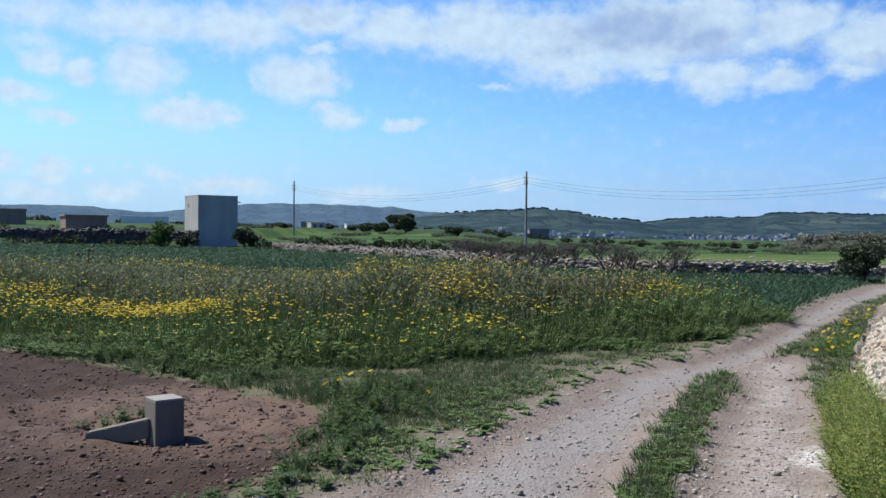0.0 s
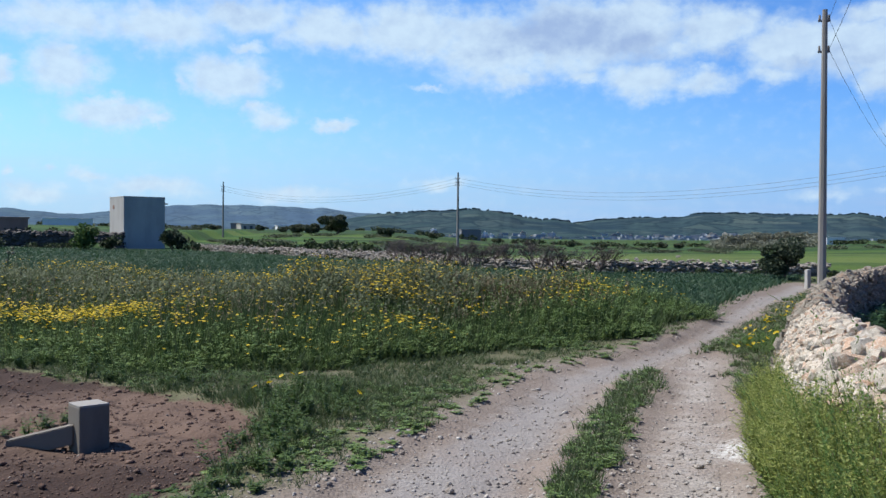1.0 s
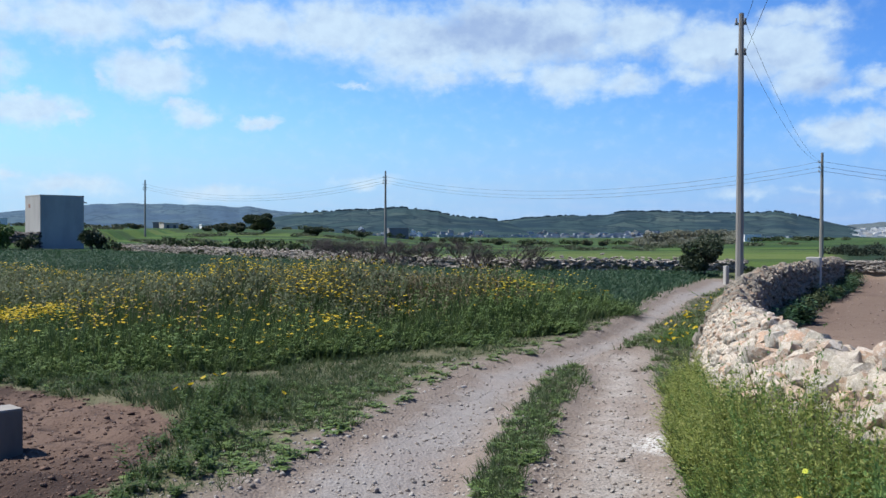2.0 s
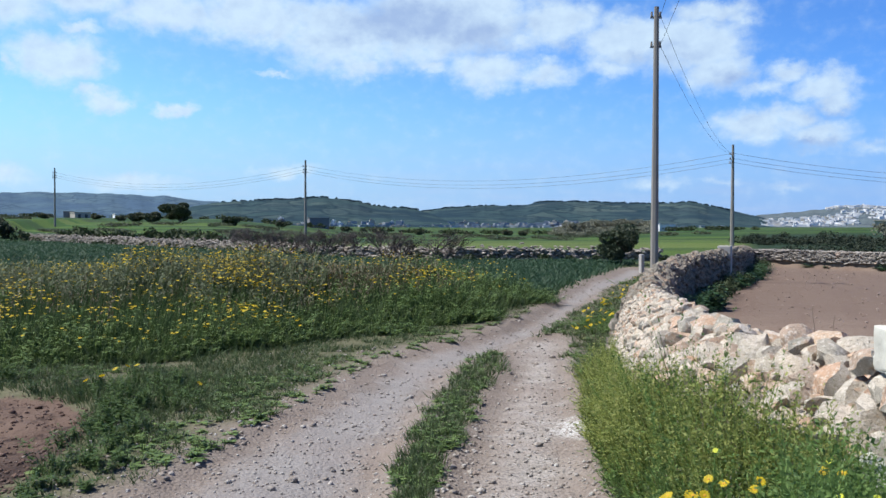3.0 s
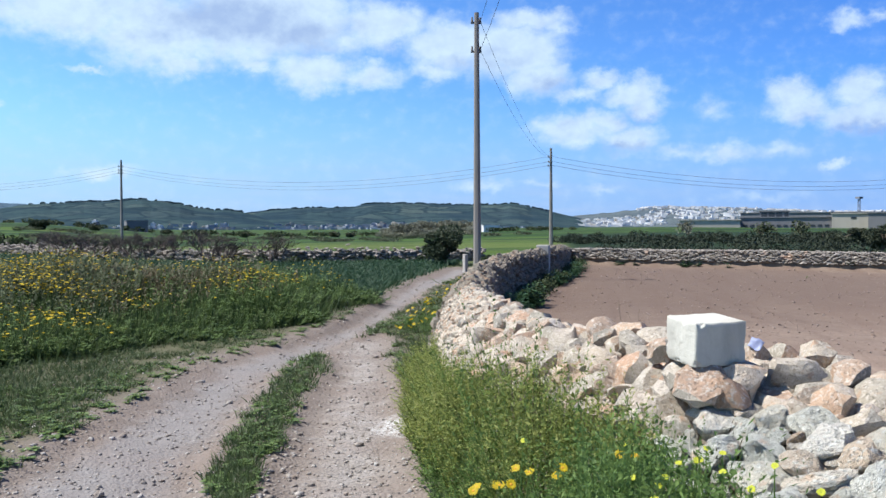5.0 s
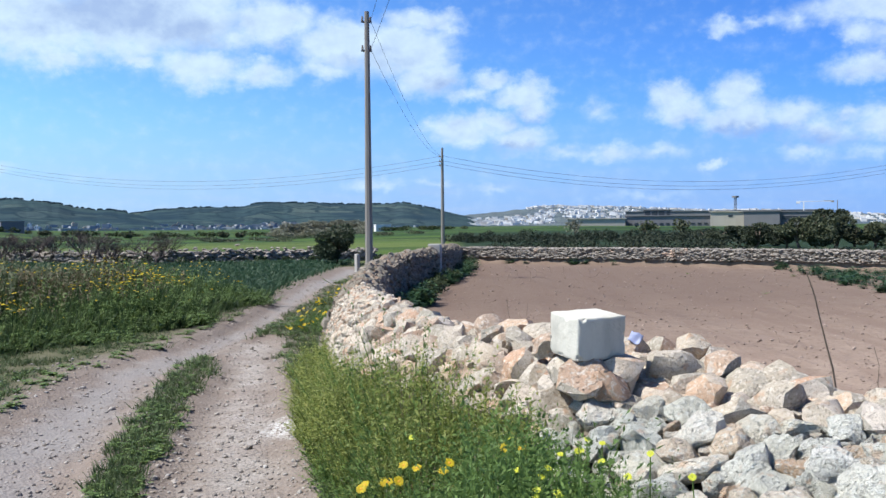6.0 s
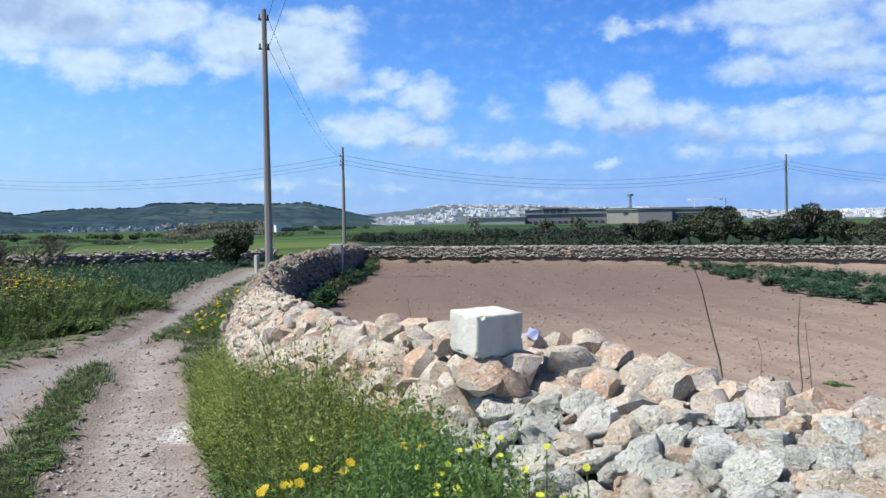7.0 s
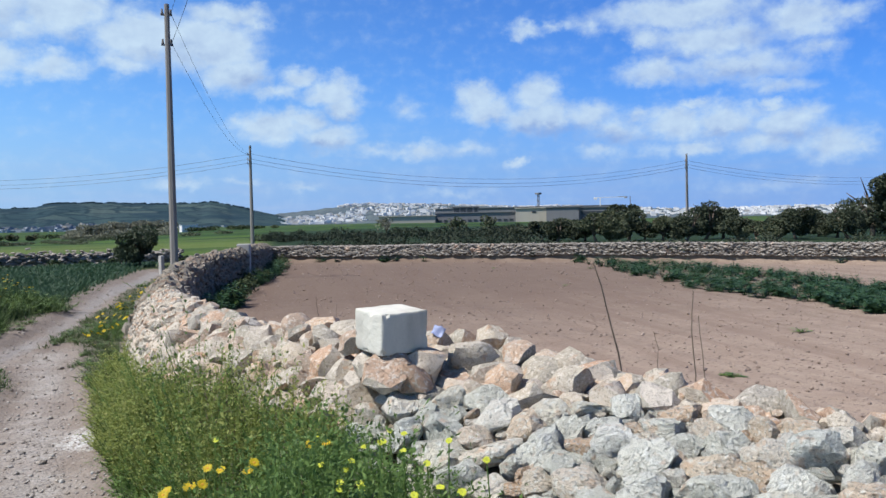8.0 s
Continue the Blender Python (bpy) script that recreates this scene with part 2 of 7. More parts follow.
def stony(name, stops, rand, grain=9.0, rough=0.88, relief=0.012, pale=(0.8, 0.75, 0.66), rusty=(0.6, 0.4, 0.28), dark=(0.46, 0.43, 0.38)):
    """Weathered limestone: a tone for each stone, mottled, pitted, with lichen."""
    m, k, s = material(name)
    p = local(k) if rand == "object" else where(k)
    r = chance(k) if rand == "object" else island(k)
    shift = k.vec("ADD", p, k.vec("MULTIPLY", (7.3, 3.1, 5.7), r)) if rand == "object" else p
    base = k.ramp(r, stops)
    spots = k.noise(shift, grain, 6.0, 0.65)
    base = k.mix(k.math("MULTIPLY", k.step(spots, 0.48, 0.66), 0.85), base, pale)
    base = k.mix(k.math("MULTIPLY", k.step(k.noise(shift, grain * 0.45, 6.0, 0.62), 0.54, 0.74), 0.5), base, dark)
    base = k.mix(k.math("MULTIPLY", k.step(k.noise(shift, grain * 0.33, 3.0), 0.6, 0.72), 0.6), base, rusty)
    base = k.mix(k.math("MULTIPLY", k.step(k.noise(shift, grain * 1.7, 6.0, 0.7), 0.54, 0.68), 0.62), base, tuple(0.6 * c for c in dark))
    base = k.mix(k.math("MULTIPLY", k.step(k.noise(shift, grain * 4.5, 4.0, 0.75), 0.52, 0.64), 0.5), base, tuple(0.7 * c for c in dark))
    k.plug(base, s.inputs["Base Color"])
    s.inputs["Roughness"].default_value = rough
    s.inputs["Specular IOR Level"].default_value = 0.2
    h = k.math("ADD", k.noise(shift, grain * 0.9, 8.0, 0.7), k.math("MULTIPLY", k.noise(shift, grain * 0.3, 4.0), 1.2))
    h = k.math("ADD", h, k.math("MULTIPLY", k.step(k.noise(shift, grain * 1.7, 5.0, 0.65), 0.5, 0.78), -0.6))
    h = k.math("ADD", h, k.math("MULTIPLY", k.noise(shift, grain * 3.5, 4.0, 0.7), 0.35))
    bump(k, s, h, 0.9, relief * 3.2)
    return m


def worn(name, colour, dark, scale=3.0, rough=0.85, relief=0.004, stain=0.5):
    """Plain built surfaces (concrete, plaster, sawn stone) with stains and fine grain."""
    m, k, s = material(name)
    p = local(k)
    streak = k.noise(k.vec("MULTIPLY", p, (1.0, 1.0, 0.3)), scale, 5.0, 0.6)
    col = k.mix(k.math("MULTIPLY", k.step(streak, 0.4, 0.75), stain), colour, dark)
    col = k.mix(k.math("MULTIPLY", k.noise(p, scale * 14, 3.0), 0.25), col, dark)
    k.plug(col, s.inputs["Base Color"])
    s.inputs["Roughness"].default_value = rough
    s.inputs["Specular IOR Level"].default_value = 0.25
    bump(k, s, k.math("ADD", k.noise(p, scale * 9, 6.0, 0.65), k.noise(p, scale * 2, 3.0)), 0.6, relief)
    return m


M_RUBBLE = stony("rubble_limestone", [(0.0, (0.691, 0.635, 0.514)), (0.16, (0.591, 0.582, 0.498)), (0.32, (0.741, 0.716, 0.623)), (0.46, (0.510, 0.515, 0.457)), (0.58, (0.691, 0.674, 0.588)),
                                      (0.72, (0.626, 0.422, 0.274)), (0.84, (0.674, 0.550, 0.408)), (1.0, (0.741, 0.725, 0.654))], "object", 8.0, relief=0.014, pale=(0.766, 0.759, 0.688), dark=(0.428, 0.422, 0.365), rusty=(0.609, 0.397, 0.249))
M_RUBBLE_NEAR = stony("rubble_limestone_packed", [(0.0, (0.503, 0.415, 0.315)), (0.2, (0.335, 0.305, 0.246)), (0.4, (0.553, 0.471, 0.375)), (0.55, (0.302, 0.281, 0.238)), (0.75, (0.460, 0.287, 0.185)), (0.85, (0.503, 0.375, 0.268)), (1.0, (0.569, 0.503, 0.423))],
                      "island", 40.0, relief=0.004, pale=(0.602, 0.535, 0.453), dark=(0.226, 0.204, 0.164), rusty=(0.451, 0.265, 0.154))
# Farther stones: the lower tone takes in the shade of the wall's field side.
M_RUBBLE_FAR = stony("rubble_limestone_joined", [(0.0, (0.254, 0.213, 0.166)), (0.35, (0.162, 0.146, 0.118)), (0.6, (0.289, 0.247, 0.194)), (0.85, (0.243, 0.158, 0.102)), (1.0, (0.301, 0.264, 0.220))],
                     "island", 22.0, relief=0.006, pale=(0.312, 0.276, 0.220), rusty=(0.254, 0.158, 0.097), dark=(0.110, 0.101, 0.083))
M_RUBBLE_OLD = stony("weathered_field_stone", [(0.0, (0.230, 0.200, 0.170)), (0.4, (0.170, 0.153, 0.136)), (0.7, (0.264, 0.230, 0.191)), (1.0, (0.306, 0.276, 0.246))], "island", 5.0, pale=(0.323, 0.293, 0.255), dark=(0.153, 0.140, 0.123))
M_RUBBLE_MID = stony("shaded_field_stone", [(0.0, (0.251, 0.217, 0.186)), (0.4, (0.178, 0.159, 0.142)), (0.7, (0.290, 0.249, 0.210)), (1.0, (0.357, 0.318, 0.277))], "island", 5.0, pale=(0.395, 0.351, 0.296), rusty=(0.329, 0.229, 0.161), dark=(0.144, 0.128, 0.110))
M_RUBBLE_DARK = stony("dark_retaining_stone", [(0.0, (0.095, 0.085, 0.08)), (0.5, (0.07, 0.064, 0.06)), (1.0, (0.125, 0.112, 0.1))], "island", 3.0, pale=(0.15, 0.135, 0.12), rusty=(0.1, 0.075, 0.055), dark=(0.05, 0.046, 0.042))
# Earth core toned dark so that gaps between the stones read as shade.
M_CORE = worn("wall_core_gap_shade", (0.16, 0.135, 0.105), (0.08, 0.066, 0.052), 4.0, 0.95, 0.02)
M_SAWN = worn("sawn_limestone", (0.58, 0.555, 0.48), (0.34, 0.315, 0.265), 5.0, 0.85, 0.006, 0.7)
M_CONCRETE = worn("grey_concrete", (0.17, 0.146, 0.118), (0.095, 0.083, 0.068), 4.0, 0.9, 0.004, 0.6)
M_POLE = worn("pole_concrete", (0.25, 0.225, 0.2), (0.16, 0.145, 0.13), 3.0, 0.85, 0.003, 0.5)
M_TOWER = worn("tower_block_plaster", (0.42, 0.39, 0.35), (0.26, 0.24, 0.215), 0.7, 0.9, 0.01, 0.6)
M_STEEL = worn("galvanised_steel", (0.2, 0.2, 0.21), (0.1, 0.1, 0.1), 6.0, 0.5, 0.001)
M_WIRE, _k, _s = material("wire_black")
_s.inputs["Base Color"].default_value = (0.05, 0.05, 0.055, 1)
_s.inputs["Roughness"].default_value = 0.6

# ---- mesh helpers ----


def mesh_from(name, verts, faces, mat=None, smooth=False):
    """One mesh from arrays: verts (n, 3), faces (m, 3) or (m, 4)."""
    verts, faces = np.asarray(verts, np.float32), np.asarray(faces, np.int32)
    me = bpy.data.meshes.new(name)
    me.vertices.add(len(verts))
    me.vertices.foreach_set("co", verts.ravel())
    side = faces.shape[1]
    me.loops.add(faces.size)
    me.loops.foreach_set("vertex_index", faces.ravel())
    me.polygons.add(len(faces))
    me.polygons.foreach_set("loop_start", np.arange(0, faces.size, side, dtype=np.int32))
    me.polygons.foreach_set("use_smooth", np.full(len(faces), smooth))
    me.update(calc_edges=True)
    if mat:
        me.materials.append(mat)
    return me


def put(name, me, label="", category="", group="", kind="", parent=None, at=None):
    ob = new(name, me)
    if parent:
        ob.parent = parent
    if at is not None:
        ob.matrix_basis = at
    return tagged(ob, label, category, group, kind)


def bm_done(name, bm, mat, smooth=False):
    me = bpy.data.meshes.new(name)
    bm.to_mesh(me)
    bm.free()
    if mat:
        me.materials.append(mat)
    if smooth:
        me.polygons.foreach_set("use_smooth", np.full(len(me.polygons), True))
    return me


def part(name, bm, mat, parent, label="", smooth=False, at=None):
    """One bmesh as one mesh object under a thing or a part."""
    return put(name, bm_done(name, bm, mat, smooth), label, parent=parent, at=at)


def thing(name, at, label, category, group="", kind=""):
    ob = new(name)
    ob.empty_display_size = 0.2
    ob.matrix_basis = at
    return tagged(ob, label, category, group, kind)


def box(bm, cx, cy, cz, sx, sy, sz, bevel=0.0, turn=None):
    m = Matrix.LocRotScale((cx, cy, cz), turn, (sx, sy, sz))
    got = bmesh.ops.create_cube(bm, size=1.0, matrix=m)
    if bevel:
        edges = list({e for v in got["verts"] for e in v.link_edges})
        bmesh.ops.bevel(bm, geom=edges, offset=bevel, segments=2, affect="EDGES", profile=0.6)
    return bm


def tube(bm, a, b, ra, rb, seg=8):
    a, b = Vector(a), Vector(b)
    way = b - a
    m = Matrix.Translation((a + b) / 2) @ way.to_track_quat("Z", "Y").to_matrix().to_4x4()
    bmesh.ops.create_cone(bm, cap_ends=True, segments=seg, radius1=ra, radius2=rb, depth=way.length, matrix=m)
    return bm


def scatter(name, protos, spots, mat, label, category, parent=None, seed=0, smooth=False):
    """Joins many small shapes into one mesh. protos: list of (verts, faces). spots: dict of arrays x, y, z, turn, size, tall, lean, leandir."""
    rng = np.random.default_rng(seed)
    n = len(spots["x"])
    pick = rng.integers(0, len(protos), n)
    vs, fs, base = [], [], 0
    for i, (pv, pf) in enumerate(protos):
        sel = np.where(pick == i)[0]
        if not len(sel):
            continue
        c, s = np.cos(spots["turn"][sel])[:, None], np.sin(spots["turn"][sel])[:, None]
        size, tall = spots["size"][sel][:, None], spots["tall"][sel][:, None]
        x, y, z = pv[:, 0][None] * size, pv[:, 1][None] * size, pv[:, 2][None] * tall
        gx, gy = x * c - y * s, x * s + y * c
        bend = spots["lean"][sel][:, None] * z
        gx, gy = gx + bend * np.cos(spots["leandir"][sel])[:, None], gy + bend * np.sin(spots["leandir"][sel])[:, None]
        v = np.stack([gx + spots["x"][sel][:, None], gy + spots["y"][sel][:, None], z + spots["z"][sel][:, None]], 2)
        f = pf[None] + (np.arange(len(sel)) * len(pv))[:, None, None] + base
        vs.append(v.reshape(-1, 3)), fs.append(f.reshape(-1, pf.shape[1]))
        base += len(sel) * len(pv)
    me = mesh_from(name, np.concatenate(vs), np.concatenate(fs), mat, smooth)
    return put(name, me, label, category, kind="stuff", parent=parent)


def spots_at(x, y, rng, size=(0.8, 1.2), tall=(0.8, 1.2), lean=0.2, wind=None, z=None, sink=0.0):
    n = len(x)
    return dict(x=x, y=y, z=(height(x, y) if z is None else z) - sink, turn=rng.uniform(0, 6.283, n), size=rng.uniform(*size, n), tall=rng.uniform(*tall, n),
                lean=np.abs(rng.normal(0, lean, n)), leandir=rng.uniform(0, 6.283, n) if wind is None else rng.normal(wind, 0.6, n))


# ---- the plan ----
RUT_L_LEFT = [(-1.9, -9.0), (-1.5, 2.5), (-1.05, 4.5), (-0.42, 6.1), (0.26, 7.61), (1.15, 9.4), (2.1, 11.6), (3.9, 13.7), (5.25, 15.7), (6.6, 18.2), (8.6, 22.0), (11.0, 26.5), (13.0, 29.5), (16.0, 34.5)]
RUT_L_RIGHT = [(-0.4, -9.0), (0.3, 2.5), (0.85, 4.9), (1.0, 5.8), (1.37, 7.17), (2.08, 9.0), (2.9, 11.0), (3.7, 11.95), (4.4, 13.0), (5.75, 15.2), (7.5, 18.25), (10.0, 22.8), (12.3, 26.5), (16.6, 33.6)]
RUT_R_LEFT = [(0.0, -9.0), (0.6, 2.5), (1.2, 5.0), (1.42, 5.7), (1.93, 7.05), (2.6, 8.76), (3.43, 10.6), (3.7, 11.9), (4.3, 13.0)]
RUT_R_RIGHT = [(0.75, -9.0), (1.25, 2.5), (2.05, 4.8), (2.32, 5.5), (3.1, 7.7), (3.7, 9.3), (4.5, 11.5), (5.0, 12.7), (5.1, 13.4)]
SOIL_EDGE = [(-30.0, 26.0), (-14.0, 17.5), (-6.5, 13.3), (-4.3, 11.8), (-2.5, 10.3), (-1.45, 9.4), (-1.08, 8.6), (-1.12, 7.5), (-1.3, 6.3), (-1.75, 5.5), (-2.2, 4.0), (-2.6, 1.0), (-3.0, -8.0), (-30.0, -8.0)]
MEADOW = [(-30.0, 27.0), (-14.0, 18.2), (-6.6, 13.9), (-3.4, 11.6), (-1.3, 11.5), (0.8, 12.6), (3.2, 14.7), (4.9, 15.8), (6.2, 17.8), (7.4, 20.3), (3.5, 23.5), (-4.0, 26.0), (-14.0, 31.0), (-30.0, 42.0)]
WALL = [(26.4, 42.3), (18.3, 30.4), (13.6, 24.6), (9.6, 18.8), (6.9, 13.9), (5.1, 10.3), (4.2, 8.0), (3.7, 6.6), (3.5, 5.6), (3.62, 4.7), (3.9, 3.7), (3.9, 2.8), (3.85, 2.2), (3.95, 1.5), (4.2, 0.4), (4.6, -1.0), (5.4, -3.5)]
BACK_WALL = [(26.4, 42.3), (27.4, 41.6), (29.0, 38.4), (30.95, 33.4), (33.5, 27.4), (34.95, 22.95), (36.3, 18.0), (36.8, 13.5), (37.6, 5.0), (38.2, -6.0)]
MID_WALL = [(-17.2, 91.5), (-15.3, 88.0), (0.5, 62.0), (5.2, 48.5), (10.5, 42.6), (17.6, 41.2), (21.0, 41.5)]
CROP = [(33.0, 26.6), (32.0, 26.0), (27.0, 19.7), (21.3, 12.8), (18.1, 7.0), (14.0, 0.0), (21.0, 0.0), (25.1, 9.8), (29.7, 15.7), (33.6, 22.3)]
WHEAT = [(-60.0, 55.0), (-30.0, 42.5), (-14.0, 31.4), (-4.0, 26.4), (3.5, 23.8), (7.5, 20.5), (8.2, 22.2), (10.6, 26.6), (12.6, 29.8), (15.6, 34.6), (19.0, 40.0), (10.5, 41.7), (5.0, 47.4), (0.1, 61.0), (-15.6, 87.0), (-30.0, 95.0), (-60.0, 93.0)]
COPSE = [(27.4, 43.4), (60.0, 98.0), (95.0, 155.0), (190.0, 130.0), (210.0, 0.0), (110.0, -60.0), (39.4, -8.0), (38.4, 5.2), (37.6, 14.0), (37.1, 18.3), (35.7, 23.2), (34.2, 27.8), (31.6, 34.0), (29.4, 39.4)]
FIELD_Z = -0.32


def inside(poly, x, y):
    p = np.asarray(poly)
    hit = np.zeros(x.shape, bool)
    for (x0, y0), (x1, y1) in zip(p, np.roll(p, -1, 0)):
        with np.errstate(divide="ignore", invalid="ignore"):
            hit ^= ((y0 > y) != (y1 > y)) & (x < (x1 - x0) * (y - y0) / (y1 - y0 + 1e-12) + x0)
    return hit


def away(line, x, y, closed=False):
    """Distance to a polyline, and the side (positive: right of its direction)."""
    p = np.asarray(line, float)
    pairs = list(zip(p[:-1], p[1:])) + ([(p[-1], p[0])] if closed else [])
    best, side = np.full(x.shape, 1e9), np.zeros(x.shape)
    for a, b in pairs:
        d = b - a
        t = np.clip(((x - a[0]) * d[0] + (y - a[1]) * d[1]) / (d @ d), 0, 1)
        dx, dy = x - a[0] - t * d[0], y - a[1] - t * d[1]
        r = np.hypot(dx, dy)
        near = r < best
        best = np.where(near, r, best)
        side = np.where(near, np.sign(dx * d[1] - dy * d[0]), side)
    return best, side


def within(poly, x, y):
    """Signed depth inside a closed outline (positive inside)."""
    d, _ = away(poly, x, y, True)
    return np.where(inside(poly, x, y), d, -d)


def soft(v, a, b):
    t = np.clip((v - a) / (b - a), 0, 1)
    return t * t * (3 - 2 * t)


def ripple(x, y, scale, seed):
    """Cheap smooth noise, about -1 to 1."""
    rng = np.random.default_rng(seed)
    out = np.zeros(np.shape(x))
    for i in range(7):
        a, f, ph = rng.uniform(0, 6.283), scale * rng.uniform(0.6, 1.9), rng.uniform(0, 6.283)
        out = out + np.sin((x * math.cos(a) + y * math.sin(a)) * f + ph)
    return out / 3.2


RUT_L = RUT_L_LEFT + RUT_L_RIGHT[::-1]
RUT_R = RUT_R_LEFT + RUT_R_RIGHT[::-1]
FIELD = WALL[::-1] + BACK_WALL[1:]


def height(x, y):
    """The lie of the land."""
    x, y = np.asarray(x, float), np.asarray(y, float)
    r = np.hypot(x, y)
    az = np.degrees(np.arctan2(x, y))
    z = 0.03 * ripple(x, y, 0.5, 1) * soft(r, 3, 12)
    ruts = np.maximum(within(RUT_L, x, y), within(RUT_R, x, y))
    z = z - 0.06 * soft(ruts, -0.16, 0.2) - 0.05 * soft(within(RUT_L, x, y), -0.03, 0.14) * soft(-away(RUT_L_RIGHT, x, y)[0], -0.95, -0.35) + 0.012 * ripple(x, y, 7.0, 5) * soft(ruts, -0.2, 0.1)
    soil = within(SOIL_EDGE, x, y)
    z = z - 0.05 * soft(soil, -0.25, 0.25) + (0.03 * ripple(x, y, 5.0, 2) + 0.02 * ripple(x, y, 13.0, 3)) * soft(soil, -0.1, 0.4)
    field = within(FIELD, x, y)
    z = z + (FIELD_Z + 0.0) * soft(field, -0.1, 0.5) + (0.012 * ripple(x, y, 8.0, 7)) * soft(field, 0.3, 1.0) * (r < 60)
    # the far terraces climb slowly, more to the north-west
    rise = np.interp(az, [-60, -26, -12, 0, 4, 8, 14, 22, 28, 40, 60, 90], [5.2, 5.2, 4.0, 3.6, 1.6, -0.4, -1.3, -1.2, 0.2, 1.3, -0.3, -0.5])
    z = z + rise * soft(r, 60, 330)
    # terrace held up by the retaining wall
    z = z + 1.35 * soft(y - np.interp(x, [-75, -45, -30, -25.5], [92.3, 95.3, 97.3, 95.3]), 0.0, 1.2) * soft(-x, 26.5, 28.5) * soft(-r, -260, -140)
    return z


# ---- ground ----


def make_ground():
    ang = np.radians(np.concatenate([np.arange(-180, -50, 4.0), np.arange(-50, -32, 1.0), np.arange(-32, 76, 0.24), np.arange(76, 95, 1.0), np.arange(95, 180, 4.0)]))
    ring = np.concatenate([[0.3, 1.0, 1.6, 2.1], 2.5 * 1.0135 ** np.arange(0, 232), 57.0 * 1.05 ** np.arange(1, 91)])
    A, Rr = np.meshgrid(ang, ring)
    x, y = np.sin(A) * Rr, np.cos(A) * Rr
    z = height(x, y)
    na, nr = len(ang), len(ring)
    verts = np.stack([x, y, z], 2).reshape(-1, 3)
    i = np.arange(nr - 1)[:, None] * na
    j = np.arange(na)[None]
    j2 = (j + 1) % na
    faces = np.stack([i + j, i + na + j, i + na + j2, i + j2], 2).reshape(-1, 4)
    hub = len(verts)
    verts = np.vstack([verts, [[0, 0, 0]]])
    faces = np.vstack([faces, np.stack([np.full(na // 2, hub), j[0][0:2 * (na // 2):2], j[0][1:2 * (na // 2):2], (j[0][1:2 * (na // 2):2] + 1) % na], 1)])
    me = mesh_from("ground", verts, faces, M_GROUND, True)
    px, py = verts[:, 0], verts[:, 1]
    fields = dict(
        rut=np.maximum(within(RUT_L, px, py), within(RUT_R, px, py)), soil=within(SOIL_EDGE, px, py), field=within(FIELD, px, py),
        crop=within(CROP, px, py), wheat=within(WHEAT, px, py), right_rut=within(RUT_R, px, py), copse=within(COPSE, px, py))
    for key, val in fields.items():
        at = me.attributes.new(key, "FLOAT", "POINT")
        at.data.foreach_set("value", np.clip(val, -3, 3).astype(np.float32))
    put("ground", me, "open farmland with stony track, red soil and grass", "ground", kind="structure")


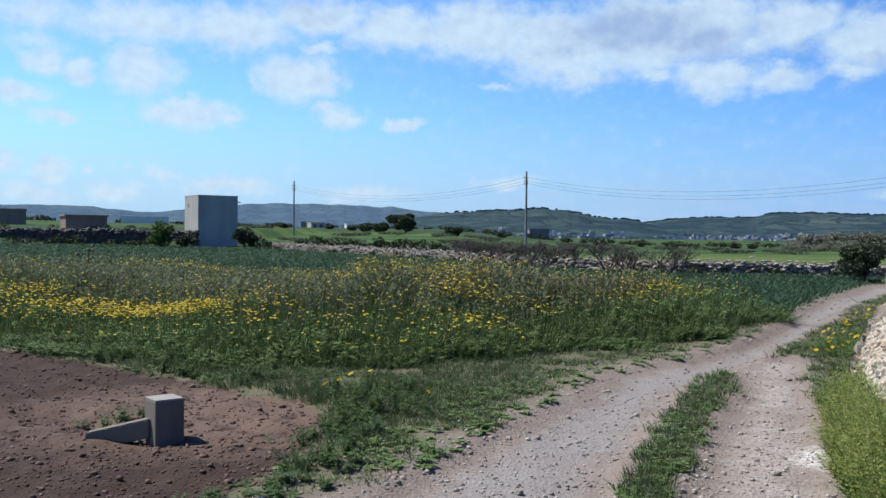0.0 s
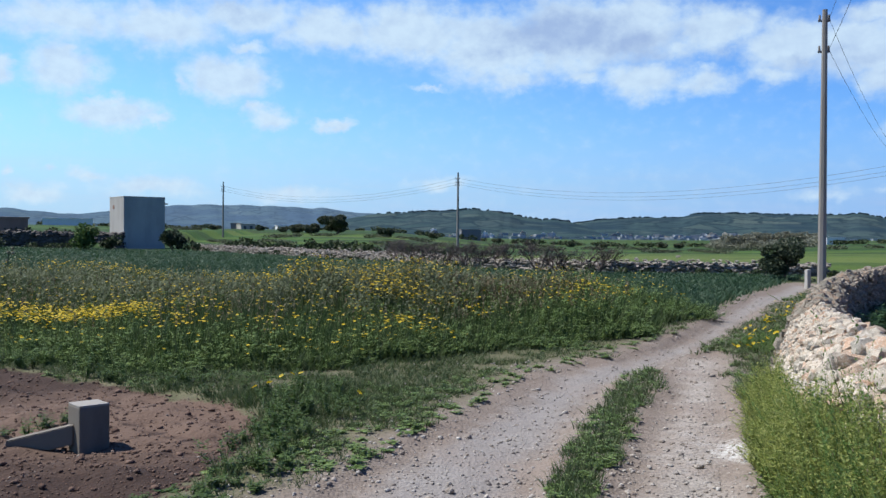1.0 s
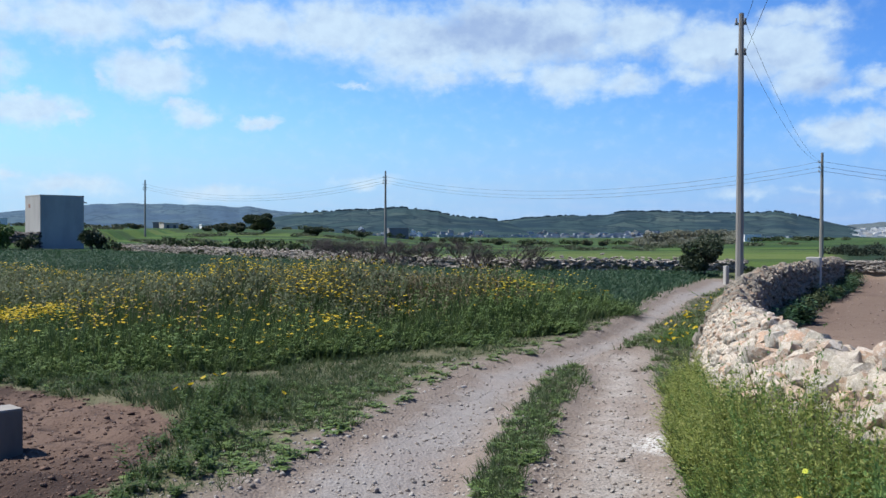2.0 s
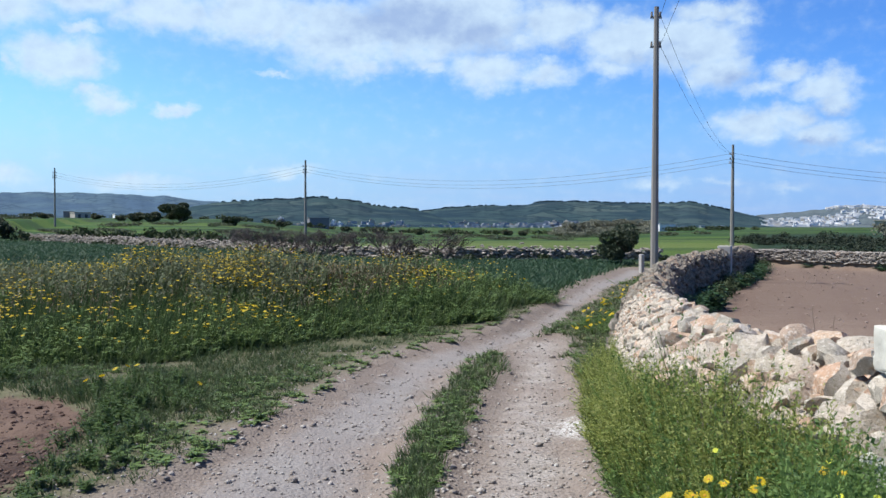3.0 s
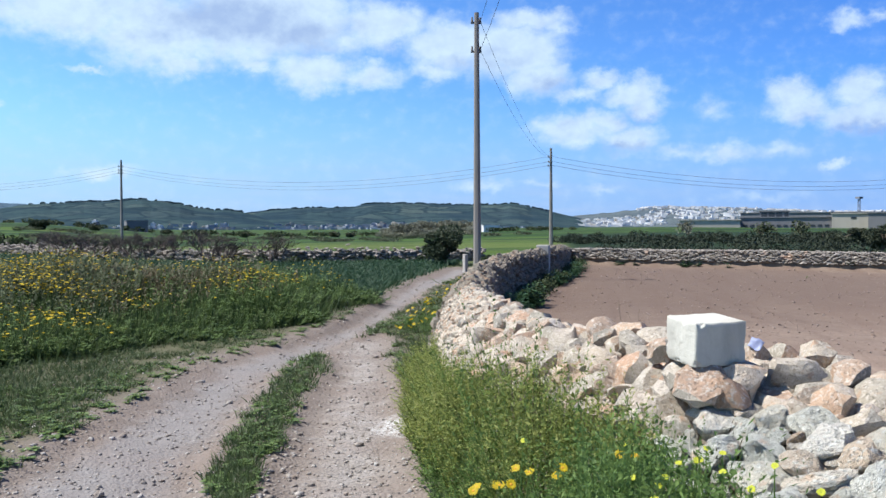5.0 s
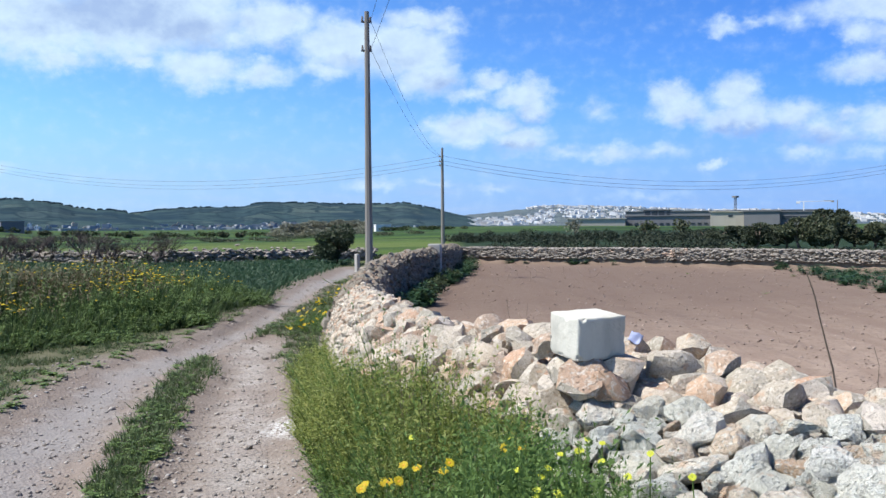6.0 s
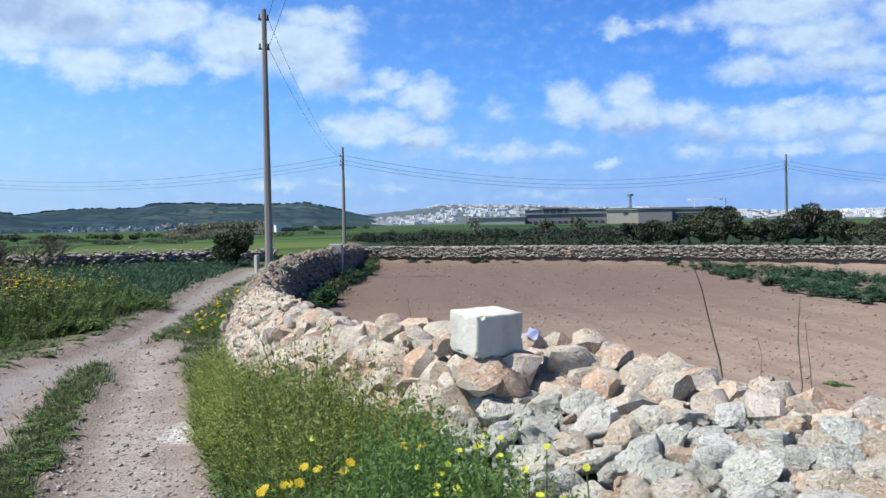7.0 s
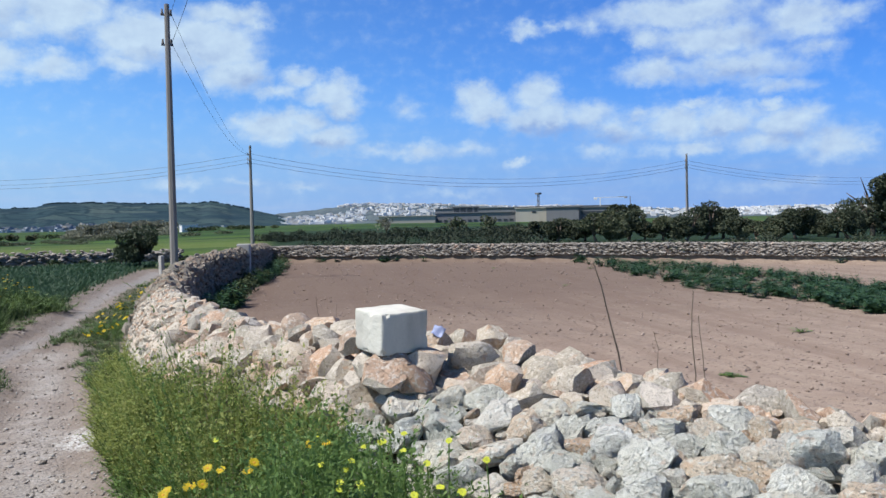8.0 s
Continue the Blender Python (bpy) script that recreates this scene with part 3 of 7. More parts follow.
def ground_material():
    m, k, s = material("farmland")

    def zone(name):
        n = k.tree.nodes.new("ShaderNodeAttribute")
        n.attribute_name = name
        return n.outputs["Fac"]

    p = where(k)
    fray = k.math("SUBTRACT", k.noise(p, 2.6, 5.0, 0.65), 0.5)
    fray2 = k.math("SUBTRACT", k.noise(p, 0.7, 3.0), 0.5)
    n_f = k.noise(p, 26.0, 5.0, 0.7)
    n_m = k.noise(p, 5.0, 5.0, 0.6)
    n_b = k.noise(p, 0.8, 4.0)
    grit = k.voronoi(p, 34.0)
    grit2 = k.voronoi(p, 13.0)
    # rough grass with bare earth showing
    turf = k.mix(k.step(n_m, 0.35, 0.7), (0.082, 0.083, 0.045), (0.116, 0.109, 0.066))
    turf = k.mix(k.math("MULTIPLY", k.step(n_b, 0.5, 0.72), 0.6), turf, (0.189, 0.165, 0.111))
    # track: pale crushed limestone over pinkish earth
    track = k.mix(k.step(n_m, 0.36, 0.66), (0.211, 0.180, 0.158), (0.271, 0.240, 0.216))
    track = k.mix(k.math("MULTIPLY", k.step(zone("right_rut"), -0.05, 0.1), 0.7), track, k.mix(k.step(n_m, 0.36, 0.66), (0.312, 0.275, 0.239), (0.361, 0.325, 0.290)))
    track = k.mix(k.step(n_b, 0.42, 0.68), track, (0.235, 0.190, 0.162))
    track = k.mix(k.math("MULTIPLY", k.step(grit2, 0.32, 0.12), 0.5), track, (0.289, 0.280, 0.270))
    track = k.mix(k.math("MULTIPLY", k.step(n_f, 0.5, 0.64), 0.8), track, (0.120, 0.104, 0.095))
    track = k.mix(k.math("MULTIPLY", k.step(grit, 0.2, 0.08), 0.35), track, (0.169, 0.158, 0.156))
    track = k.mix(k.math("MULTIPLY", k.step(k.math("ADD", zone("rut"), k.math("MULTIPLY", fray, 0.7)), 0.36, 0.06), 0.6), track, (0.175, 0.133, 0.105))
    track = k.mix(k.math("MULTIPLY", k.step(k.noise(p, 60.0, 2.0), 0.56, 0.66), 0.6), track, (0.090, 0.083, 0.080))
    # greyer gravel along the middle of the wide rut
    worn_in = k.math("MULTIPLY", k.step(k.math("ADD", zone("rut"), k.math("MULTIPLY", fray, 0.5)), 0.12, 0.5), k.step(zone("right_rut"), 0.0, -0.1))
    track = k.mix(k.math("MULTIPLY", worn_in, 0.5), track, k.mix(n_f, (0.16, 0.152, 0.15), (0.3, 0.285, 0.275)))
    # red-brown tilled soil
    soil = k.mix(k.step(n_m, 0.35, 0.7), (0.033, 0.021, 0.017), (0.051, 0.033, 0.026))
    soil = k.mix(k.math("MULTIPLY", k.step(n_f, 0.5, 0.68), 0.7), soil, (0.054, 0.029, 0.021))
    soil = k.mix(k.math("MULTIPLY", k.step(grit, 0.14, 0.05), 0.6), soil, (0.250, 0.192, 0.150))
    # the sunlit part of the tilled patch, painted as a paler soil colour
    sunlit_soil = k.vec("LENGTH", k.vec("SUBTRACT", p, (-2.3, 9.0, 0.0)))
    soil = k.mix(k.math("MULTIPLY", k.step(k.math("MULTIPLY_ADD", fray, 1.6, sunlit_soil), 2.6, 0.9), k.step(n_m, 0.3, 0.5)), soil, (0.119, 0.079, 0.059))
    # walled field: paler, dry, harrowed
    lines = k.tree.nodes.new("ShaderNodeTexWave")
    k.plug(p, lines.inputs["Vector"])
    lines.inputs["Scale"].default_value, lines.inputs["Distortion"].default_value, lines.inputs["Detail"].default_value = 0.55, 3.0, 3.0
    till = k.mix(k.step(n_m, 0.35, 0.7), (0.277, 0.209, 0.159), (0.325, 0.251, 0.193))
    till = k.mix(k.math("MULTIPLY", k.step(n_b, 0.4, 0.7), 0.5), till, (0.222, 0.161, 0.125))
    till = k.mix(k.math("MULTIPLY", lines.outputs["Fac"], 0.16), till, (0.199, 0.139, 0.110))
    till = k.mix(k.math("MULTIPLY", k.step(n_f, 0.54, 0.68), 0.6), till, (0.177, 0.129, 0.102))
    till = k.mix(k.math("MULTIPLY", k.step(k.voronoi(k.vec("MULTIPLY", p, (0.8, 1.5, 1.0)), 8.0), 0.32, 0.18), k.step(n_b, 0.2, 0.5)), till, (0.190, 0.140, 0.110))
    across = k.tree.nodes.new("ShaderNodeCombineXYZ")
    k.plug(k.vec("DOT_PRODUCT", p, (0.82, -0.57, 0.0)), across.inputs[0])
    k.plug(k.math("MULTIPLY", k.vec("DOT_PRODUCT", p, (0.376, 0.537, 0.000)), 0.06), across.inputs[1])
    furrow = k.noise(across.outputs[0], 1.7, 4.0, 0.65)
    till = k.mix(k.math("MULTIPLY", k.step(furrow, 0.46, 0.62), 0.75), till, (0.214, 0.152, 0.116))
    # darker brown towards the inner corner, its shade put into the soil colour
    corner_shade = k.vec("LENGTH", k.vec("SUBTRACT", p, (17.5, 29.0, -0.3)))
    till = k.mix(k.math("MULTIPLY", k.step(k.math("MULTIPLY_ADD", fray2, 7.0, corner_shade), 27.0, 9.0), 0.82), till, (0.115, 0.080, 0.061))
    # far plots: strips of green crop, stubble and ploughland
    plots = k.voronoi(k.vec("ADD", k.vec("MULTIPLY", p, (0.011, 0.075, 0.0)), k.vec("MULTIPLY", k.noise(p, 0.02, 2.0, 0.5, "Color"), (0.4, 0.4, 0.0))), 1.0, "Color")
    sep = k.tree.nodes.new("ShaderNodeSeparateColor")
    k.plug(plots, sep.inputs[0])
    tone = k.ramp(sep.outputs[0], [(0.0, (0.013, 0.032, 0.011)), (0.22, (0.027, 0.068, 0.013)), (0.38, (0.072, 0.116, 0.017)), (0.5, (0.013, 0.027, 0.011)), (0.62, (0.030, 0.076, 0.013)), (0.76, (0.094, 0.124, 0.030)), (0.88, (0.016, 0.036, 0.012)), (1.0, (0.040, 0.088, 0.015))])
    tone = k.mix(k.step(k.noise(k.vec("MULTIPLY", p, (0.4, 1.0, 1.0)), 0.09, 6.0, 0.65), 0.45, 0.72), tone, (0.025, 0.044, 0.017))
    tone = k.mix(k.math("MULTIPLY", k.step(k.noise(k.vec("MULTIPLY", p, (0.35, 1.0, 1.0)), 0.5, 5.0, 0.7), 0.45, 0.7), 0.55), tone, (0.022, 0.036, 0.014))
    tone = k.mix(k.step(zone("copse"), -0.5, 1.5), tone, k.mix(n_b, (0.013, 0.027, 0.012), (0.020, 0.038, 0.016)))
    dist = k.vec("LENGTH", p)
    turf = k.mix(k.step(dist, 30.0, 60.0), turf, tone)
    ragged = k.math("ADD", k.math("MULTIPLY", fray, 0.75), k.math("MULTIPLY", fray2, 0.35))

    def edge(name, low, high):
        return k.step(k.math("ADD", zone(name), ragged), low, high)

    turf = k.mix(k.step(zone("wheat"), -0.2, 0.2), turf, k.mix(n_b, (0.022, 0.052, 0.028), (0.028, 0.064, 0.034)))
    col = k.mix(edge("soil", -0.06, 0.06), turf, soil)
    col = k.mix(edge("field", -0.05, 0.1), col, till)
    col = k.mix(k.math("MULTIPLY", edge("rut", -0.75, 0.02), 0.96), col, track)
    white = k.vec("LENGTH", k.vec("MULTIPLY", k.vec("SUBTRACT", p, (2.86, 7.3, -0.07)), (1.5, 0.55, 0.0)))
    chalk = k.step(k.math("ADD", white, k.math("ADD", k.math("MULTIPLY", fray, 1.6), k.math("MULTIPLY", k.math("SUBTRACT", n_f, 0.5), 1.9))), 0.36, 0.16)
    chalk = k.math("MULTIPLY", chalk, k.step(n_f, 0.38, 0.58))
    col = k.mix(chalk, col, (0.46, 0.445, 0.42))
    k.plug(col, s.inputs["Base Color"])
    s.inputs["Roughness"].default_value = 0.95
    s.inputs["Specular IOR Level"].default_value = 0.15
    h = k.math("ADD", k.math("MULTIPLY", n_f, 0.5), k.math("ADD", n_m, k.math("MULTIPLY", grit, -0.5)))
    bump(k, s, h, 0.9, 0.02)
    return m


M_GROUND = ground_material()
make_ground()

# ---- hills and the far towns ----


def hillside(name, ridge, near, far_r, foot, seed, mat, label, rough=0.06):
    """A long hill: ridge is a list of (azimuth, elevation) of its skyline; it climbs from near to far_r metres away."""
    a = np.array(ridge, float)
    ang = np.arange(a[0, 0], a[-1, 0] + 0.01, 0.1)
    e = np.interp(ang, a[:, 0], a[:, 1])
    e = np.convolve(np.pad(e, 6, mode="edge"), np.ones(13) / 13, "valid")
    steps = np.linspace(0, 1, 26)
    A, S = np.meshgrid(np.radians(ang), steps)
    top = 1.66 + np.tan(np.radians(e)) * far_r
    top = top + 0.35 * np.abs(top) * rough * (ripple(ang, ang * 0 + seed, 5.0, seed) + 0.35 * ripple(ang, ang * 0, 17.0, seed + 1))
    r = near + (far_r - near) * S
    wob = ripple(np.degrees(A) * 2.2, S * 7.0, 1.2, seed + 3)
    rise = np.clip(soft(S + 0.012 * wob * np.sin(S * 3.1416), 0.02, 1.0), 0, 1)
    z = foot + (top[None] - foot) * rise
    z[-1] = foot - 30
    r[-1] += 400
    verts = np.stack([np.sin(A) * r, np.cos(A) * r, z], 2).reshape(-1, 3)
    na, ns = len(ang), len(steps)
    i, j = np.arange(ns - 1)[:, None] * na, np.arange(na - 1)[None]
    faces = np.stack([i + j, i + j + 1, i + na + j + 1, i + na + j], 2).reshape(-1, 4)
    put(name, mesh_from(name, verts, faces, mat, True), label, "hill", kind="structure")
    return lambda az, s: (near + (far_r - near) * s, foot + (float(np.interp(az, ang, top)) - foot) * float(soft(s, 0.02, 1.0)))


def hill_material(name, low, mid, bare, scale, fields=0.5):
    """Scrub, terraced plots and bare ledges, with the blue haze of distance mixed into the colours."""
    m, k, s = material(name)
    p = where(k)
    q = k.vec("MULTIPLY", p, (1.0, 1.0, 1.3))
    col = k.mix(k.step(k.noise(q, scale, 5.0, 0.6), 0.4, 0.62), low, mid)
    # small plots with hedge lines between them
    bent = k.vec("ADD", k.vec("MULTIPLY", p, (1.0, 0.55, 2.6)), k.vec("MULTIPLY", k.noise(p, scale, 2.0, 0.5, "Color"), (90.0, 90.0, 20.0)))
    plot = k.tree.nodes.new("ShaderNodeSeparateColor")
    k.plug(k.voronoi(bent, scale * 3.2, "Color"), plot.inputs[0])
    tone = k.ramp(plot.outputs[0], [(0.0, low), (0.3, mid), (0.5, tuple(0.5 * (a + b) for a, b in zip(mid, bare))), (0.65, low), (0.85, bare), (1.0, mid)])
    farmed = k.step(k.noise(q, scale * 0.7, 3.0, 0.5), 0.42, 0.58)
    col = k.mix(k.math("MULTIPLY", farmed, fields), col, tone)
    hedge = k.step(k.voronoi(bent, scale * 3.2, "Distance", "DISTANCE_TO_EDGE"), 0.09, 0.02)
    col = k.mix(k.math("MULTIPLY", k.math("MULTIPLY", hedge, farmed), 0.8), col, tuple(0.75 * c for c in low))
    col = k.mix(k.math("MULTIPLY", k.step(k.noise(q, scale * 5, 5.0, 0.65), 0.52, 0.66), 0.75), col, tuple(0.8 * c for c in low))
    col = k.mix(k.math("MULTIPLY", k.step(k.noise(q, scale * 1.9, 5.0, 0.65), 0.58, 0.72), 0.5), col, bare)
    k.plug(col, s.inputs["Base Color"])
    s.inputs["Roughness"].default_value = 1.0
    s.inputs["Specular IOR Level"].default_value = 0.0
    bump(k, s, k.noise(q, scale * 5, 6.0, 0.7), 0.8, 7.0)
    return m


# The haze of distance is painted into these blue-grey base colours.
M_HILL_FAR = hill_material("hazed_plateau", (0.058, 0.094, 0.14), (0.075, 0.118, 0.15), (0.105, 0.145, 0.16), 0.005)
M_HILL = hill_material("hazed_garrigue_hill", (0.022, 0.041, 0.056), (0.040, 0.067, 0.070), (0.095, 0.120, 0.105), 0.0055, 0.6)
M_HILL_TOWN = hill_material("hazed_town_hill", (0.075, 0.1, 0.12), (0.105, 0.13, 0.135), (0.15, 0.16, 0.155), 0.008)
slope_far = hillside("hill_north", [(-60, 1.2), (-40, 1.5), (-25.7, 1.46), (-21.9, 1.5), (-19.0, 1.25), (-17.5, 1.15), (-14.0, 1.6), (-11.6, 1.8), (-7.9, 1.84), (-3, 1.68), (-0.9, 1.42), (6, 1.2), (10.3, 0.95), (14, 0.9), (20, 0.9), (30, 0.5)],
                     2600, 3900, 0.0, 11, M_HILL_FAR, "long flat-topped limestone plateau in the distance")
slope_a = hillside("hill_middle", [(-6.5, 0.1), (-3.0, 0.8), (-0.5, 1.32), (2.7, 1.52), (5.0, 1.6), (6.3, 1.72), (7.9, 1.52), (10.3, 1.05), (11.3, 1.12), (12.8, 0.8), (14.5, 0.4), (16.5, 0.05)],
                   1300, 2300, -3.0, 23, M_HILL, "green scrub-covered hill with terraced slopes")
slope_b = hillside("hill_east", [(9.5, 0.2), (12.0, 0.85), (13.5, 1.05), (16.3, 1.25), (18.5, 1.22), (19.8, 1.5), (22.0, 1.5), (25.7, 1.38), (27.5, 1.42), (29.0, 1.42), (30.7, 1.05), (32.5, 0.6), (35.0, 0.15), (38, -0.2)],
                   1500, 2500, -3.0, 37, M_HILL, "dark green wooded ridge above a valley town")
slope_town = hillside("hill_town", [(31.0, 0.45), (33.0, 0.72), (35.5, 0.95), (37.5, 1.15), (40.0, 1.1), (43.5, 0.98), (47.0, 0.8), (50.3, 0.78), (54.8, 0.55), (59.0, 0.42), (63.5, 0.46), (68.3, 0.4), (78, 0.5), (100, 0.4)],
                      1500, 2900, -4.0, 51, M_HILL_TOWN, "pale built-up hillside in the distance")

# Ridge scrub has the same bluish haze in its colour.
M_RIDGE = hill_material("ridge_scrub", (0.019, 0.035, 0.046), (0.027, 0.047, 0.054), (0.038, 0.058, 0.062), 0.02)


def ridge_trees(name, slope, az0, az1, count, s0, s1, seed, label, size=(6.0, 15.0)):
    """Dark clumps of far trees on a hill, each a ragged low mound."""
    rng = np.random.default_rng(seed)
    ring = np.radians(np.arange(0, 360, 45.0))
    vs, fs, base = [], [], 0
    for _ in range(count):
        az = rng.uniform(az0, az1)
        az = az if rng.random() < 0.35 else az0 + (az1 - az0) * (0.5 + 0.5 * math.sin(az * 5.0) * math.sin(az * 1.7 + 1.0))
        r, z = slope(az, rng.uniform(s0, s1))
        x, y = math.sin(radians(az)) * r, math.cos(radians(az)) * r
        w, h = rng.uniform(*size), rng.uniform(1.5, 4.5)
        rows = [(1.0, -3.0), (1.05, 0.35), (0.62, 0.82)]
        v = [(x + math.cos(a) * w * k * rng.uniform(0.75, 1.2), y + math.sin(a) * w * k * 0.7, z + h * u * rng.uniform(0.8, 1.15) if u > 0 else z + u) for k, u in rows for a in ring] + [(x, y, z + h)]
        q = [(a * 8 + b, a * 8 + (b + 1) % 8, a * 8 + 8 + (b + 1) % 8, a * 8 + 8 + b) for a in range(2) for b in range(8)]
        t = [(c[0], c[1], c[2]) for c in q] + [(c[0], c[2], c[3]) for c in q] + [(16 + b, 16 + (b + 1) % 8, 24) for b in range(8)]
        vs += v
        fs += [tuple(i + base for i in f) for f in t]
        base += len(v)
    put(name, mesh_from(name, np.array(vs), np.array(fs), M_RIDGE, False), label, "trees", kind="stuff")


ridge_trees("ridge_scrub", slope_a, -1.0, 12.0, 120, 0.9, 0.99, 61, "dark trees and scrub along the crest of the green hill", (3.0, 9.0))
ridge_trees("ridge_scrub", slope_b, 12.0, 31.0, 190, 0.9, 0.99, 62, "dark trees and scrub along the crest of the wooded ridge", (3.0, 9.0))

# ---- stones ----


def rock(seed, level, flat=0.75, cuts=9):
    """A rough broken stone about 1 across: a ball, cut by random planes and worn."""
    rng = random.Random(seed)
    bm = bmesh.new()
    bmesh.ops.create_icosphere(bm, subdivisions=level, radius=0.62)
    planes = []
    for _ in range(cuts):
        n = Vector((rng.gauss(0, 1), rng.gauss(0, 1), rng.gauss(0, 0.8))).normalized()
        planes.append((n, rng.uniform(0.27, 0.5)))
    off = Vector((rng.uniform(0, 50), rng.uniform(0, 50), rng.uniform(0, 50)))
    for v in bm.verts:
        for n, d in planes:
            over = v.co.dot(n) - d
            if over > 0:
                v.co -= n * over * 0.94
        v.co += v.co.normalized() * (noise.noise(v.co * 2.2 + off) * 0.09 + (noise.noise(v.co * 5.0 + off) * 0.075 + abs(noise.noise(v.co * 9.0 + off)) * -0.11 if level > 2 else noise.noise(v.co * 5.0 + off) * 0.15))
        v.co.z *= flat
    return bm


def arrays(bm):
    bm.verts.ensure_lookup_table()
    v = np.array([tuple(q.co) for q in bm.verts])
    bmesh.ops.triangulate(bm, faces=bm.faces[:])
    f = np.array([[q.index for q in p.verts] for p in bm.faces])
    bm.free()
    return v, f


STONE_MESHES = []
for _i in range(22):
    _me = bm_done("stone", rock(100 + _i, 3, 0.66 + 0.02 * (_i % 8)), M_RUBBLE, True)
    _me.set_sharp_from_angle(angle=radians(32))
    STONE_MESHES.append(_me)
ROCKS = [arrays(rock(200 + i, 2, 0.7)) for i in range(12)]
ROCKS_SMALL = [arrays(rock(300 + i, 1, 0.7, 6)) for i in range(10)]


def along(line, step):
    """Points at even steps along a polyline: x, y, the unit way, and the length so far."""
    p = np.asarray(line, float)
    seg = np.hypot(*np.diff(p, axis=0).T)
    s = np.concatenate([[0], np.cumsum(seg)])
    q = np.arange(0, s[-1], step)
    x, y = np.interp(q, s, p[:, 0]), np.interp(q, s, p[:, 1])
    e = 0.4
    dx = np.interp(q + e, s, p[:, 0]) - np.interp(q - e, s, p[:, 0])
    dy = np.interp(q + e, s, p[:, 1]) - np.interp(q - e, s, p[:, 1])
    d = np.hypot(dx, dy) + 1e-9
    return x, y, dx / d, dy / d, q


def joined(name, protos, xyz, size, turns, mat, parent, label, seed, squash=(1.0, 1.0, 1.0), category="", smooth=True):
    """Stones turned every way, joined into one mesh."""
    rng = np.random.default_rng(seed)
    pick = rng.integers(0, len(protos), len(xyz))
    vs, fs, base = [], [], 0
    for c in range(len(xyz)):
        pv, pf = protos[pick[c]]
        v = pv * np.array(squash) * size[c]
        rx, ry, rz = turns[c]
        m = np.array(Euler((rx, ry, rz)).to_matrix())
        vs.append(v @ m.T + xyz[c])
        fs.append(pf + base)
        base += len(pv)
    me = mesh_from(name, np.concatenate(vs), np.concatenate(fs), mat, smooth)
    me.set_sharp_from_angle(angle=radians(35))
    return put(name, me, label, category, kind="stuff", parent=parent)


def wall_core(name, line, half_low, half_top, tops, foot, label, mat=None, spill=None):
    """The packed earth and small stone inside a dry wall, toned dark for the shaded gaps."""
    x, y, wx, wy, q = along(line, 0.5)
    h = tops(x, y)
    nx, ny = wy, -wx            # to the right of the way
    rows = []
    out = half_low if spill is None else half_low + spill(y)
    crown = half_top if spill is None else half_top + 0.75 * spill(y)
    for off, up in ((-out, None), (-out, 0.0), (-crown, 1.0), (half_top, 1.0), (half_low, 0.0), (half_low, None)):
        gx, gy = x + nx * off, y + ny * off
        g = np.minimum(height(gx, gy), height(x, y))
        z = g - foot if up is None else (g + 0.02 if up == 0.0 else h)
        rows.append(np.stack([gx, gy, z], 1))
    v = np.stack(rows, 1).reshape(-1, 3)
    n, m = len(x), len(rows)
    i, j = np.arange(n - 1)[:, None] * m, np.arange(m - 1)[None]
    f = np.stack([i + j, i + j + 1, i + m + j + 1, i + m + j], 2).reshape(-1, 4)
    ends = [[0, m - 1, m - 2, 1], [1, m - 2, m - 3, 2], [(n - 1) * m + k for k in (0, 1, m - 2, m - 1)], [(n - 1) * m + k for k in (1, 2, m - 3, m - 2)]]
    f = np.vstack([f, ends])
    return put(name, mesh_from(name, v, f, mat or M_CORE, False), label, "wall", kind="structure")


def track_wall_top(x, y):
    return np.interp(y, [-3.5, 0.5, 1.6, 2.6, 3.2, 3.8, 4.8, 5.6, 7.4, 10.3, 13.9, 18.8, 24.6, 30.4, 36.0, 42.3], [0.74, 0.78, 0.81, 0.83, 0.9, 0.96, 0.99, 0.96, 1.0, 0.98, 0.92, 0.87, 0.9, 0.93, 0.82, 0.64]) + 0.05 * ripple(x, y, 1.9, 9)


# cross-section of the wall, from the track over the top to the field: offset, share of the height
SECTION = np.array([(-0.6, 0.0), (-0.55, 0.2), (-0.49, 0.42), (-0.41, 0.62), (-0.31, 0.8), (-0.17, 0.93), (0.0, 1.0), (0.17, 0.97), (0.28, 0.86), (0.325, 0.55), (0.35, 0.0)])
SECTION_AT = np.concatenate([[0], np.cumsum(np.hypot(np.diff(SECTION[:, 0]) * 1.3, np.diff(SECTION[:, 1]) * 0.8))])
SECTION_AT = SECTION_AT / SECTION_AT[-1]
HEAP_UP = np.array([0.0, 0.45, 0.76, 0.88, 0.93, 0.97, 1.0, 0.97, 0.86, 0.55, 0.0])


